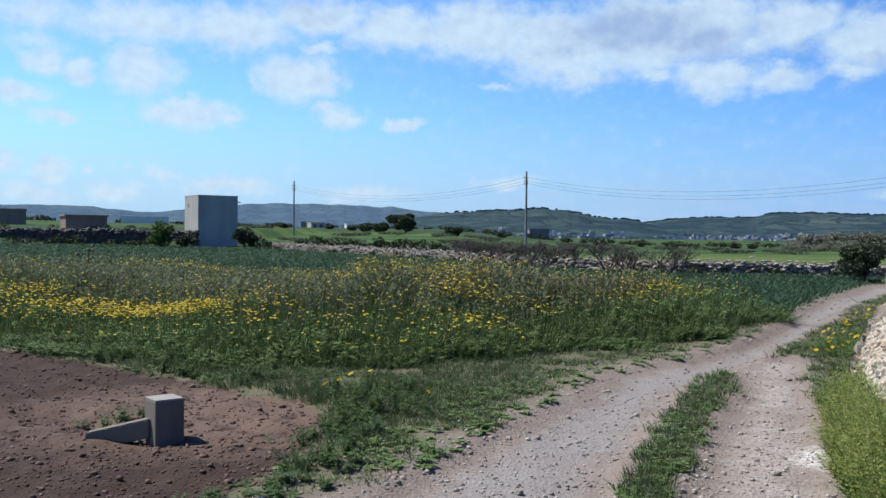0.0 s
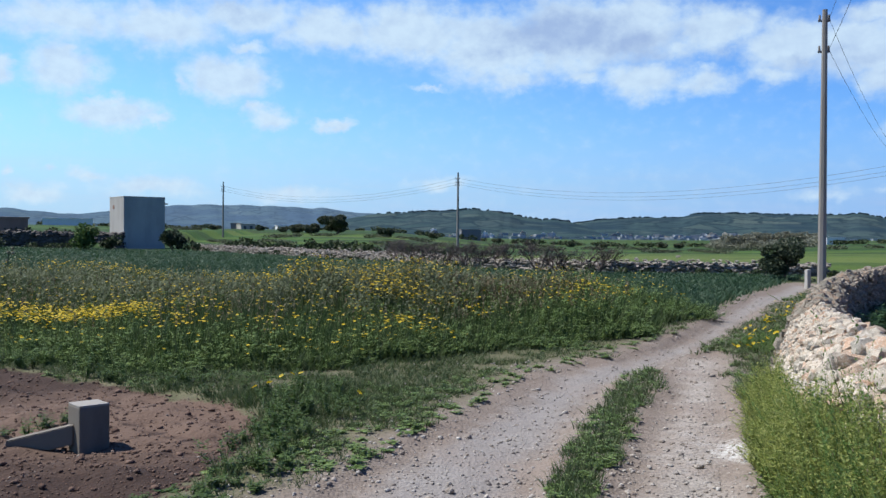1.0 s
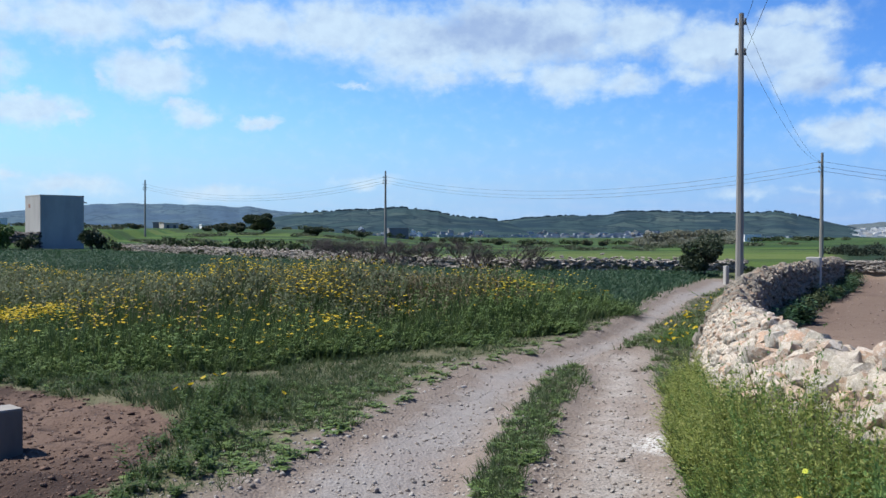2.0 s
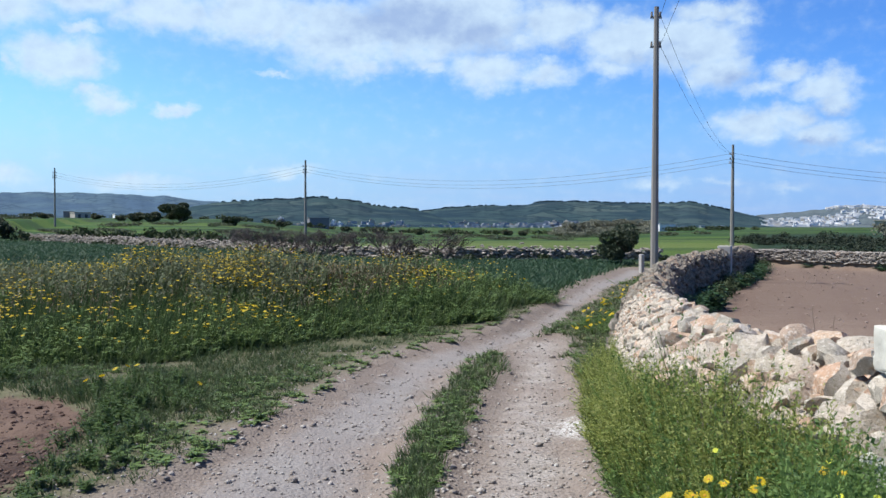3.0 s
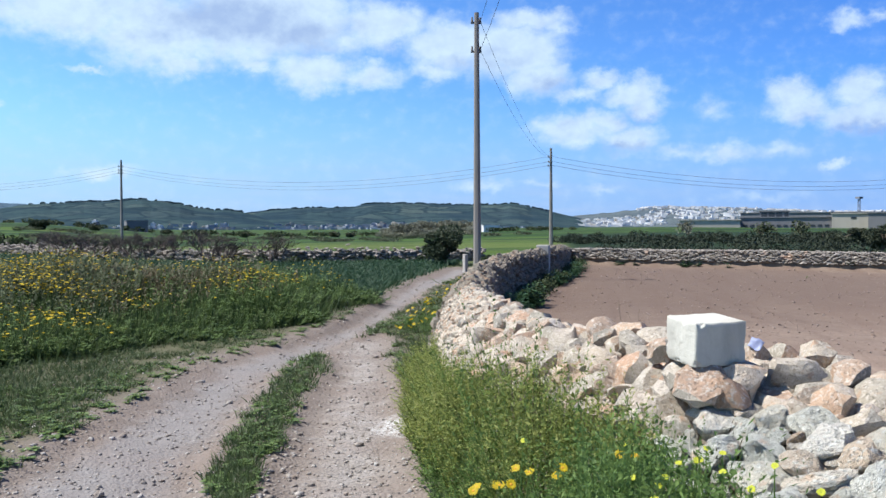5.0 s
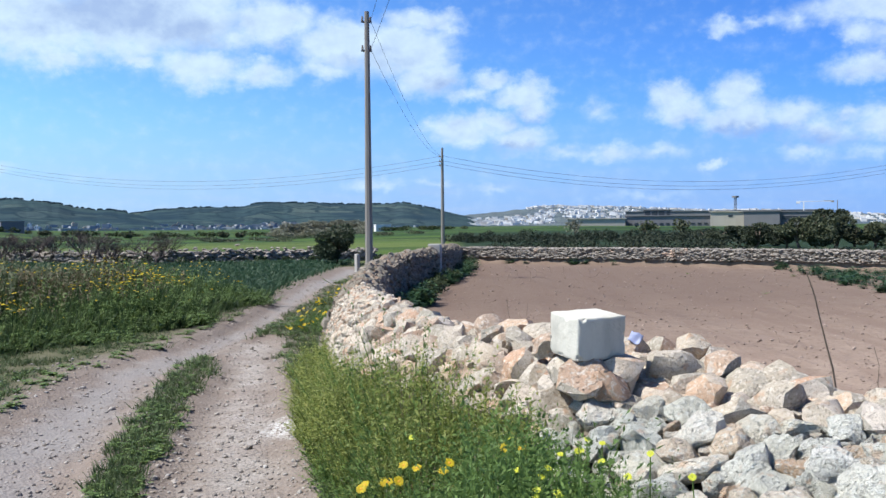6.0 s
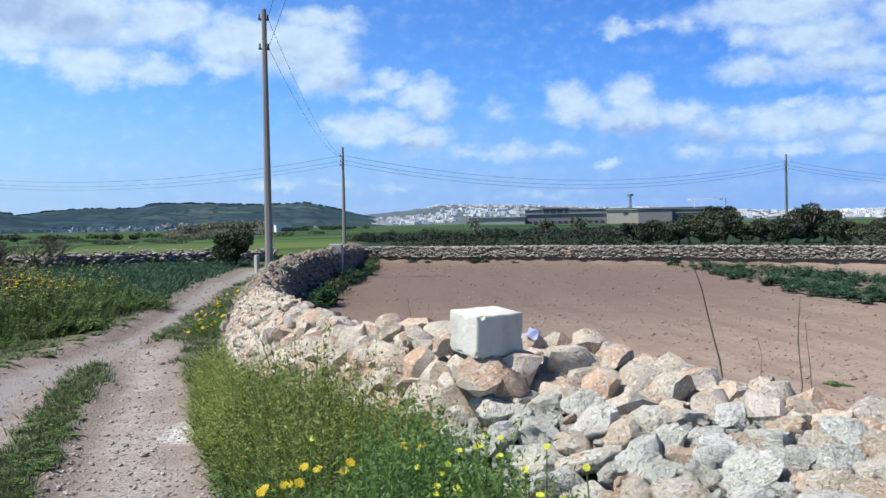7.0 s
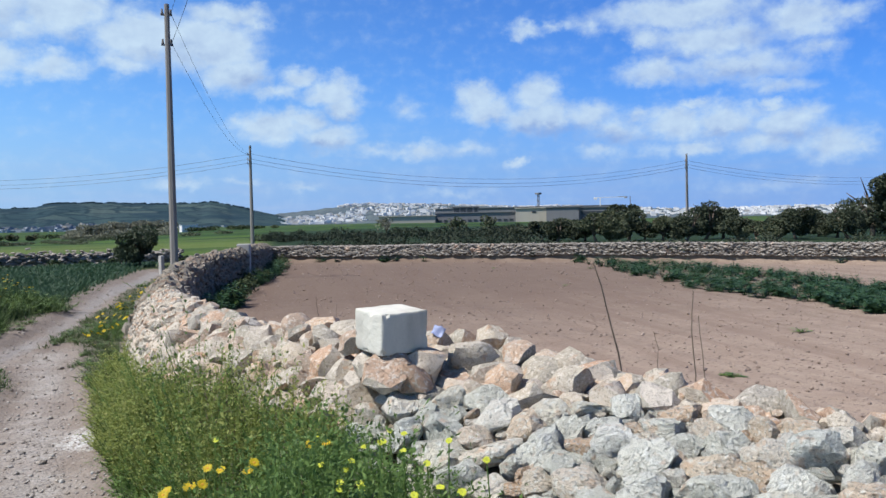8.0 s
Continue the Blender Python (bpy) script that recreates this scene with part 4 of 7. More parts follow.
def on_wall(x, y, wx, wy, v, sink=0.0):
    """Points of the wall's face: v runs from 0 at the track foot to 1 at the field foot."""
    off, up = np.interp(v, SECTION_AT, SECTION[:, 0]), np.interp(v, SECTION_AT, SECTION[:, 1])
    # the collapsed stretch spreads into a broad, flat-topped heap
    heap = np.interp(v, SECTION_AT, HEAP_UP)
    up = up + (heap - up) * np.interp(y, [0.0, 2.4, 3.1, 3.5, 4.0, 4.6, 5.2], [0.45, 0.45, 0.8, 1.0, 0.95, 0.5, 0.1])
    o = off * np.where(off < 0, np.interp(y, [0, 2.0, 2.8, 3.5, 4.2, 5.2, 7.5, 14], [2.6, 2.6, 2.5, 2.3, 1.85, 1.25, 1.0, 0.85]), 1.0)
    o = o - np.sign(o) * np.minimum(np.abs(o), sink)
    px, py = x - wy * o, y + wx * o
    g = height(px, py)
    return px, py, g + (track_wall_top(x, y) - g) * up - sink


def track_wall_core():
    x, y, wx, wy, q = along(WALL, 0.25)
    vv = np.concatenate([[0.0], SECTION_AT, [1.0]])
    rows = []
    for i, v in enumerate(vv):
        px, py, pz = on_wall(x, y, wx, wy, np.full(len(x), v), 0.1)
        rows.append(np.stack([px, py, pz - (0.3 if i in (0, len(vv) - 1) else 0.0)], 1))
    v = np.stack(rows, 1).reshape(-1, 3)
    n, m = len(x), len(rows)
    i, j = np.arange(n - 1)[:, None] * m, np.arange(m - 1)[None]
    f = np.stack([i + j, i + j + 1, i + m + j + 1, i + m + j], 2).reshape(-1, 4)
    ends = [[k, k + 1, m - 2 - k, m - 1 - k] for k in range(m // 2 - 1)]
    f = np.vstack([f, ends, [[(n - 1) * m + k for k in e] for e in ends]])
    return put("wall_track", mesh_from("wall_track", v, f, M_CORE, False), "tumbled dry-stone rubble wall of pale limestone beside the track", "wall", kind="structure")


BEDDING = [(2.98, 3.5, 0.9, 0.19), (3.2, 3.5, 0.9, 0.2), (3.05, 3.7, 0.9, 0.2), (3.25, 3.68, 0.9, 0.17), (3.06, 3.4, 0.87, 0.16), (3.5, 3.45, 0.93, 0.2), (3.72, 3.3, 0.9, 0.19), (3.2, 4.05, 0.98, 0.15), (3.88, 3.68, 0.95, 0.17)]


def build_track_wall():
    core = track_wall_core()
    rng = np.random.default_rng(4)
    x, y, wx, wy, q = along(WALL, 0.01)
    # the near stretch: stones packed large to small, each resting against its neighbours
    reach = np.flatnonzero(y < 10.6)
    sizes = np.sort(np.clip(rng.lognormal(math.log(0.082), 0.46, 22000), 0.05, 0.2))[::-1]
    # bedding stones under the squared block, and two taller ones beside it
    laid = np.array(BEDDING)
    i = reach[rng.integers(0, len(reach), 6 * len(sizes))]
    tries = np.stack(on_wall(x[i], y[i], wx[i], wy[i], rng.uniform(0.0, 0.97, len(i)), 0.05), 1).reshape(-1, 6, 3)
    for d, p in zip(sizes, tries):
        # smaller stones along the standing part of the wall
        p = p[p[:, 1] < 4.6 + 0.4 / d] if d > 0.075 else p
        if not len(p):
            continue
        gap = np.linalg.norm(p[:, None] - laid[None, :, :3], axis=2) - 0.425 * (d + laid[None, :, 3])
        ok = np.flatnonzero(gap.min(1) > 0)
        if len(ok):
            laid = np.vstack([laid, [[*p[ok[0]], d]]])
    order = np.argsort(np.hypot(laid[:, 0], laid[:, 1] - 1.0) + 0.6 * (laid[:, 2] < 0.12) + 3.0 * (laid[:, 1] < 0.9))
    for c in order[:300]:
        px, py, pz, d = laid[c]
        e = rng.normal(0, 0.42, 2)
        m = Matrix.LocRotScale((px, py, pz), Euler((e[0], e[1], rng.uniform(0, 6.28))), (d * rng.uniform(1.1, 1.4), d * rng.uniform(0.92, 1.15), d * rng.uniform(0.95, 1.25)))
        put("stone", STONE_MESHES[int(rng.integers(0, len(STONE_MESHES)))], parent=core, at=m)
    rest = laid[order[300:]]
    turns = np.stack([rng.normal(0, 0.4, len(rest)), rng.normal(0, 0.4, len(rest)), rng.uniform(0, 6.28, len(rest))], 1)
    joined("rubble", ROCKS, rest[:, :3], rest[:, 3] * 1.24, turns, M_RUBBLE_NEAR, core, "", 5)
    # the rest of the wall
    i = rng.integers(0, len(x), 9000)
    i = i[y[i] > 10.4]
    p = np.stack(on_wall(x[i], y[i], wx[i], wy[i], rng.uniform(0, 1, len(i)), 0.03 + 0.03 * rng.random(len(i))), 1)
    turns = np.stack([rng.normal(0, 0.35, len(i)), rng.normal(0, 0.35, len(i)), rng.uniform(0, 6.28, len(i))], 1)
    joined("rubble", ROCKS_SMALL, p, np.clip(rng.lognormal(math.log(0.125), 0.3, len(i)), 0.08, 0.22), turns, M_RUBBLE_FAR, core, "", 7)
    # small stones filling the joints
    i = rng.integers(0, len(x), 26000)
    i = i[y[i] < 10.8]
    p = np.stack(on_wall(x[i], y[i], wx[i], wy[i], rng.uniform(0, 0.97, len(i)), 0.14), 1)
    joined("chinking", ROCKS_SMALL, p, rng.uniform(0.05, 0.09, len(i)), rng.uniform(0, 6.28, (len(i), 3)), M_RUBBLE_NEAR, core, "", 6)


def build_far_wall(name, line, top, step, course, half, mat, label, seed, jag=0.04, protos=None):
    core = wall_core(name, line, half, half * 0.75, lambda x, y: height(x, y) + top - 0.12, 0.3, label)
    rng = np.random.default_rng(seed)
    spots = []
    n = max(2, int(round(top / course)))
    for side in (-1, 1):
        for k in range(n):
            x, y, wx, wy, q = along(line, step)
            s = rng.uniform(-0.3, 0.3, len(x)) * step
            o = side * (half * (1.0 - 0.25 * k / n) + 0.03) + rng.normal(0, 0.03, len(x))
            px, py = x + wx * s + wy * o, y + wy * s - wx * o
            pz = height(x, y) + course * (k + 0.45) + rng.normal(0, jag, len(x))
            spots.append(np.stack([px, py, pz, rng.uniform(1.0, 1.4, len(x)) * step, np.arctan2(wy, wx)], 1))
    for o in (-0.45, 0.0, 0.45):
        x, y, wx, wy, q = along(line, step * 1.1)
        px, py = x + wy * o * half * 1.5, y - wx * o * half * 1.5
        spots.append(np.stack([px, py, height(x, y) + top - 0.05 + rng.normal(0, jag * 1.3, len(x)), rng.uniform(0.7, 1.2, len(x)) * step, np.arctan2(wy, wx)], 1))
    r = np.concatenate(spots)
    turns = np.stack([rng.normal(0, 0.16, len(r)), rng.normal(0, 0.16, len(r)), r[:, 4] + rng.normal(0, 0.3, len(r))], 1)
    joined("masonry", protos or ROCKS_SMALL, r[:, :3], r[:, 3], turns, mat, core, "", seed + 1, (1.2, 1.0, course / step * 1.45))


build_track_wall()
build_far_wall("wall_back", BACK_WALL, 0.56, 0.17, 0.066, 0.26, M_RUBBLE_OLD, "long dry-stone field wall of weathered grey limestone", 21, 0.014)
build_far_wall("wall_middle", MID_WALL, 0.58, 0.2, 0.09, 0.36, M_RUBBLE_MID, "tumbled grey dry-stone wall between the fields", 31, 0.085)
build_far_wall("wall_north", [(-75.0, 92.0), (-45.0, 95.0), (-30.0, 97.0), (-25.5, 95.0)], 1.6, 0.45, 0.22, 0.35, M_RUBBLE_DARK, "high dark dry-stone retaining wall below terraced fields", 41)

# ---- white block on the wall ----


def build_block():
    bm = bmesh.new()
    bmesh.ops.create_cube(bm, size=1.0, matrix=Matrix.LocRotScale((0, 0, 0.101), None, (0.281, 0.27, 0.216)))
    bmesh.ops.subdivide_edges(bm, edges=bm.edges[:], cuts=23, use_grid_fill=True)
    chips = random.Random(12)
    knocks = [Vector((chips.choice((-1, 1)) * 0.1405, chips.choice((-1, 1)) * 0.135, chips.uniform(0.0, 0.209))) for _ in range(5)]
    knocks += [Vector((chips.uniform(-0.14, 0.14), -0.135, chips.choice((0.0, 0.208)))) for _ in range(7)]
    knocks += [Vector((-0.1405, chips.uniform(-0.14, 0.14), chips.choice((0.0, 0.208)))) for _ in range(6)]
    sizes = [chips.uniform(0.01, 0.028) for _ in knocks]
    for v in bm.verts:
        p = v.co.copy()
        near = sorted(((0.1405 - abs(p.x)), (0.135 - abs(p.y)), min(p.z + 0.007, 0.209 - p.z)))
        mid = Vector((0, 0, 0.101))
        if near[1] < 0.012:
            v.co -= (p - mid).normalized() * (0.012 - near[1]) * 0.45
        for c, r in zip(knocks, sizes):
            d = (p - c).length + 0.006 * noise.noise(p * 60)
            if d < r:
                v.co -= (p - mid).normalized() * (r - d) * 0.55
        v.co += Vector((noise.noise(p * 14), noise.noise(p * 14 + Vector((5, 0, 0))), noise.noise(p * 14 + Vector((0, 5, 0))))) * 0.003
        v.co += Vector((noise.noise(p * 55), noise.noise(p * 55 + Vector((9, 0, 0))), noise.noise(p * 55 + Vector((0, 9, 0))))) * 0.0012
    put("stone_block", bm_done("stone_block", bm, M_SAWN), "large squared cream limestone block resting on the rubble wall", "stone block",
        at=pose(3.10, 3.607, 0.999, 3.4, -0.95, -7.5))


build_block()

# ---- concrete marker post in the tilled soil ----


def build_post():
    post = thing("concrete_post", pose(-2.4, 7.75, float(height(-2.4, 7.75)) - 0.03, 0, 0, 38), "grey concrete post with a sloping side arm in tilled soil", "post")
    bm = bmesh.new()
    box(bm, 0, 0, 0.2, 0.25, 0.25, 0.4, 0.012)
    part("post_body", bm, M_CONCRETE, post)
    bm = bmesh.new()
    pts = [(-0.1, 0.25), (-0.62, 0.13), (-0.62, 0.0), (-0.5, 0.0), (-0.1, 0.09)]
    front = [bm.verts.new((x, -0.1, z)) for x, z in pts]
    back = [bm.verts.new((x, 0.02, z)) for x, z in pts]
    bm.faces.new(front), bm.faces.new(back[::-1])
    for i in range(5):
        bm.faces.new((front[i], back[i], back[(i + 1) % 5], front[(i + 1) % 5]))
    bmesh.ops.recalc_face_normals(bm, faces=bm.faces[:])
    bmesh.ops.bevel(bm, geom=bm.edges[:], offset=0.008, segments=2, affect="EDGES")
    part("side_arm", bm, M_CONCRETE, post, "sloping concrete strut", at=pose(0, 0, 0, 0, 0, -34))
    # Thin top plate in a paler tone that stands in for sunlight.
    bm = bmesh.new()
    box(bm, 0, 0, 0.405, 0.245, 0.245, 0.018, 0.007)
    part("cap", bm, M_CAP, post, "pale weathered top")


M_CAP = worn("pale_concrete", (0.27, 0.25, 0.225), (0.18, 0.17, 0.15), 5.0)
build_post()

# ---- poles and wires ----


def utility_pole(x, y, top, facing, arms, label, w=0.11):
    z = float(height(x, y)) - 0.2
    pole = thing("utility_pole", pose(x, y, z, 0, 0, facing), label, "utility pole", "poles of the power line")
    tall = top - z
    bm = bmesh.new()
    tube(bm, (0, 0, 0), (0, 0, tall), w * 1.25, w * 0.72, 8)
    part("shaft", bm, M_POLE, pole)
    for d, half in arms:
        bm = bmesh.new()
        box(bm, 0, w * 0.85, tall - d, half * 2, 0.07, 0.07, 0.01)
        arm = part("crossarm", bm, M_STEEL, pole)
        for sx in (-1, 1):
            bm = bmesh.new()
            tube(bm, (sx * (half - 0.05), w * 0.85, tall - d + 0.035), (sx * (half - 0.05), w * 0.85, tall - d + 0.2), 0.045, 0.03, 8)
            part("insulator", bm, M_POLE, arm)
    return pole


def wire(ends, sag, radius):
    a, b = Vector(ends[0]), Vector(ends[1])
    pts = [a.lerp(b, i / 24) - Vector((0, 0, sag * 4 * (i / 24) * (1 - i / 24))) for i in range(25)]
    cu = bpy.data.curves.new("power_wire", "CURVE")
    cu.dimensions, cu.bevel_depth, cu.bevel_resolution = "3D", radius, 1
    sp = cu.splines.new("POLY")
    sp.points.add(len(pts) - 1)
    for p, q in zip(sp.points, pts):
        p.co = (*q, 1)
    cu.materials.append(M_WIRE)
    put("power_wire", cu, "thin dark overhead wire between the poles", "wire", "overhead wires")


TALL_POLE = (15.1, 30.2, 9.48)
LINE = [(-26.4, 162.0, 11.0), (10.7, 119.5, 10.1), (43.6, 72.3, 8.85), (91.3, 57.7, 8.75), (137.0, 38.0, 9.0)]
ARMS = [(0.85, 0.35), (1.3, 0.3), (1.65, 0.35)]
utility_pole(*TALL_POLE, -15, [(0.35, 0.2), (1.4, 0.2)], "tall slender grey concrete utility pole behind the rubble wall", 0.12)
for _x, _y, _t in LINE:
    utility_pole(_x, _y, _t, 30, ARMS, "weathered concrete power pole standing in the fields", 0.15)
utility_pole(-12.0, -32.0, 9.3, -15, [(0.35, 0.2), (1.4, 0.2)], "grey concrete utility pole by the lane", 0.12)
for (_x0, _y0, _t0), (_x1, _y1, _t1) in zip(LINE[:-1], LINE[1:]):
    for _d in (0.75, 1.2, 1.55):
        wire(((_x0, _y0, _t0 - _d), (_x1, _y1, _t1 - _d)), 2.2, 0.013)
for _d in (0.3, 1.35):
    wire(((TALL_POLE[0] + 0.15, TALL_POLE[1], TALL_POLE[2] - _d), (LINE[2][0], LINE[2][1], LINE[2][2] - 0.8)), 1.0, 0.007)
    wire(((TALL_POLE[0] + 0.15, TALL_POLE[1], TALL_POLE[2] - _d), (-12.0, -32.0, 9.3 - _d)), 1.0, 0.007)

# ---- tower in the fields ----


def build_tower():
    x, y = -24.9, 98.3
    tower = thing("water_tower", pose(x, y, float(height(x, y)), 0, 0, 34), "square windowless concrete water tower in the fields", "tower")
    bm = bmesh.new()
    box(bm, 0, 0, 2.58, 4.3, 4.3, 5.36, 0.03)
    part("tower_body", bm, M_TOWER, tower)
    for sx, sy, lx, ly in ((0, -2.06, 4.34, 0.2), (0, 2.06, 4.34, 0.2), (-2.06, 0, 0.2, 3.92), (2.06, 0, 0.2, 3.92)):
        bm = bmesh.new()
        box(bm, sx, sy, 5.3, lx, ly, 0.14, 0.02)
        part("parapet", bm, M_TOWER, tower)
    bm = bmesh.new()
    tube(bm, (2.1, -1.2, 4.75), (2.8, -1.2, 4.7), 0.07, 0.07)
    part("spout", bm, M_STEEL, tower, "grey pipe spout")
    bm = bmesh.new()
    box(bm, -2.155, 0.9, 4.3, 0.04, 0.5, 0.4, 0.01)
    part("hatch", bm, M_HATCH, tower, "small reddish wooden hatch")


M_HATCH = worn("faded_red_wood", (0.3, 0.17, 0.13), (0.2, 0.11, 0.08), 6.0)
build_tower()

# ---- plants ----
M_GRASS = leafy("short_grass", [(0.1, (0.045, 0.073, 0.025)), (0.45, (0.070, 0.105, 0.039)), (0.7, (0.097, 0.127, 0.054)), (0.95, (0.138, 0.150, 0.084))])
M_MEADOW = leafy("meadow_grass", [(0.1, (0.038, 0.068, 0.022)), (0.45, (0.055, 0.091, 0.030)), (0.75, (0.072, 0.104, 0.038)), (0.92, (0.096, 0.114, 0.055)), (1.0, (0.125, 0.146, 0.077))], through_light=0.4)
M_DRY = leafy("dry_seed_stalks", [(0.0, (0.078, 0.053, 0.030)), (0.45, (0.122, 0.096, 0.054)), (0.75, (0.187, 0.173, 0.109)), (1.0, (0.245, 0.251, 0.177))], 0.8, 0.15)
M_FEATHER = leafy("feathery_grass", [(0.0, (0.080, 0.093, 0.045)), (0.5, (0.126, 0.143, 0.076)), (1.0, (0.184, 0.208, 0.122))], 0.8, 0.25)
M_WEED = leafy("broadleaf_weeds", [(0.1, (0.083, 0.131, 0.040)), (0.45, (0.122, 0.187, 0.055)), (0.75, (0.167, 0.236, 0.073)), (1.0, (0.210, 0.272, 0.095))])
M_VERGE = leafy("verge_weeds", [(0.08, (0.070, 0.102, 0.026)), (0.3, (0.145, 0.190, 0.046)), (0.55, (0.25, 0.290, 0.075)), (0.8, (0.35, 0.365, 0.115)), (1.0, (0.46, 0.42, 0.19))], through_light=0.42, patch=1.6)
M_VERGE_GRASS = leafy("verge_grass", [(0.1, (0.06, 0.082, 0.03)), (0.45, (0.1, 0.125, 0.042)), (0.75, (0.15, 0.165, 0.062)), (1.0, (0.25, 0.225, 0.12))], through_light=0.38)
M_VERGE_DARK = leafy("verge_dark_weeds", [(0.1, (0.075, 0.125, 0.035)), (0.5, (0.120, 0.200, 0.052)), (0.8, (0.170, 0.255, 0.070)), (1.0, (0.225, 0.30, 0.095))], through_light=0.42)
M_EDGE = leafy("soil_edge_weeds", [(0.1, (0.045, 0.080, 0.022)), (0.5, (0.072, 0.122, 0.032)), (1.0, (0.120, 0.172, 0.052))], through_light=0.4)
M_WHEAT = leafy("young_wheat", [(0.1, (0.034, 0.072, 0.036)), (0.5, (0.04, 0.082, 0.04)), (0.85, (0.046, 0.09, 0.044)), (1.0, (0.052, 0.098, 0.048))], 0.55, 0.3, 0.05)
M_CROP = leafy("bean_crop", [(0.1, (0.024, 0.057, 0.025)), (0.5, (0.041, 0.091, 0.035)), (1.0, (0.068, 0.122, 0.052))], 0.6, 0.2)
M_YELLOW = leafy("yellow_petals", [(0.0, (0.387, 0.271, 0.008)), (0.5, (0.478, 0.354, 0.012)), (1.0, (0.555, 0.428, 0.021))], 0.6, 0.3)
M_LEMON = leafy("lemon_petals", [(0.0, (0.510, 0.527, 0.034)), (1.0, (0.595, 0.612, 0.068))], 0.6, 0.3)
M_OCHRE = leafy("flower_discs", [(0.0, (0.45, 0.22, 0.02)), (1.0, (0.55, 0.3, 0.03))], 0.8, 0.0)


def tuft(seed, blades, tall, spread, wide, bend=0.5):
    """A tuft of tapered, bending blades."""
    rng = np.random.default_rng(seed)
    vs, fs = [], []
    for i in range(blades):
        a = rng.uniform(0, 6.283)
        r = spread * math.sqrt(rng.uniform(0, 1))
        x, y = r * math.cos(a), r * math.sin(a)
        b = a + rng.normal(0, 0.9)
        h, out = tall * rng.uniform(0.55, 1.1), bend * rng.uniform(0.15, 1.0) * tall
        t = rng.uniform(0, 3.1416)
        wx, wy = math.cos(t) * wide / 2, math.sin(t) * wide / 2
        dx, dy = math.cos(b) * out, math.sin(b) * out
        n = len(vs)
        vs += [(x - wx, y - wy, 0), (x + wx, y + wy, 0), (x + dx * 0.35 - wx * 0.8, y + dy * 0.35 - wy * 0.8, h * 0.6), (x + dx * 0.35 + wx * 0.8, y + dy * 0.35 + wy * 0.8, h * 0.6), (x + dx, y + dy, h)]
        fs += [(n, n + 1, n + 3), (n, n + 3, n + 2), (n + 2, n + 3, n + 4)]
    return np.array(vs), np.array(fs)


def weed(seed, stems, leaves, tall, spread, leaf, ragged=0.5):
    """A branching weed: thin stems set with many small pointed leaves."""
    rng = np.random.default_rng(seed)
    vs, fs = [], []
    for s in range(stems):
        a, r = rng.uniform(0, 6.283), spread * rng.uniform(0.1, 1.0)
        h = tall * rng.uniform(0.6, 1.08)
        foot = np.array([math.cos(a) * r * 0.3, math.sin(a) * r * 0.3, 0.0])
        top = np.array([math.cos(a) * r, math.sin(a) * r, h])
        n = len(vs)
        w = 0.012 * tall
        vs += [tuple(foot + (w, 0, 0)), tuple(foot - (w, 0, 0)), tuple(top)]
        fs += [(n, n + 1, n + 2)]
        for q in range(leaves):
            t = rng.uniform(0.12, 1.0)
            c = foot + (top - foot) * t
            b, up = rng.uniform(0, 6.283), rng.uniform(-0.35, 0.9)
            L = leaf * rng.uniform(0.6, 1.25) * (1.15 - 0.5 * t)
            d = np.array([math.cos(b) * math.cos(up), math.sin(b) * math.cos(up), math.sin(up)])
            e = np.array([-math.sin(b), math.cos(b), rng.normal(0, ragged)])
            e = e / np.linalg.norm(e) * L * rng.uniform(0.16, 0.3)
            n = len(vs)
            vs += [tuple(c), tuple(c + d * L * 0.5 + e), tuple(c + d * L), tuple(c + d * L * 0.5 - e)]
            fs += [(n, n + 1, n + 2), (n, n + 2, n + 3)]
    return np.array(vs), np.array(fs)


def stalk(seed, n_stalk, tall, spread, grain=1.0):
    """Dry stalks with a loose seed head."""
    rng = np.random.default_rng(seed)
    vs, fs = [], []
    for s in range(n_stalk):
        a, r = rng.uniform(0, 6.283), spread * rng.uniform(0, 1)
        h = tall * rng.uniform(0.7, 1.1)
        foot = np.array([math.cos(a) * r * 0.4, math.sin(a) * r * 0.4, 0])
        top = np.array([math.cos(a) * r, math.sin(a) * r, h])
        w = np.array([math.cos(a + 1.6), math.sin(a + 1.6), 0]) * 0.006 * grain
        n = len(vs)
        vs += [tuple(foot - w), tuple(foot + w), tuple(top)]
        fs += [(n, n + 1, n + 2)]
        for q in range(5):
            c = foot + (top - foot) * rng.uniform(0.68, 1.0)
            b = rng.uniform(0, 6.283)
            d = np.array([math.cos(b) * 0.03, math.sin(b) * 0.03, rng.uniform(0.02, 0.06)]) * grain
            e = np.array([-math.sin(b), math.cos(b), 0]) * 0.012 * grain
            n = len(vs)
            vs += [tuple(c - e), tuple(c + e), tuple(c + d)]
            fs += [(n, n + 1, n + 2)]
    return np.array(vs), np.array(fs)


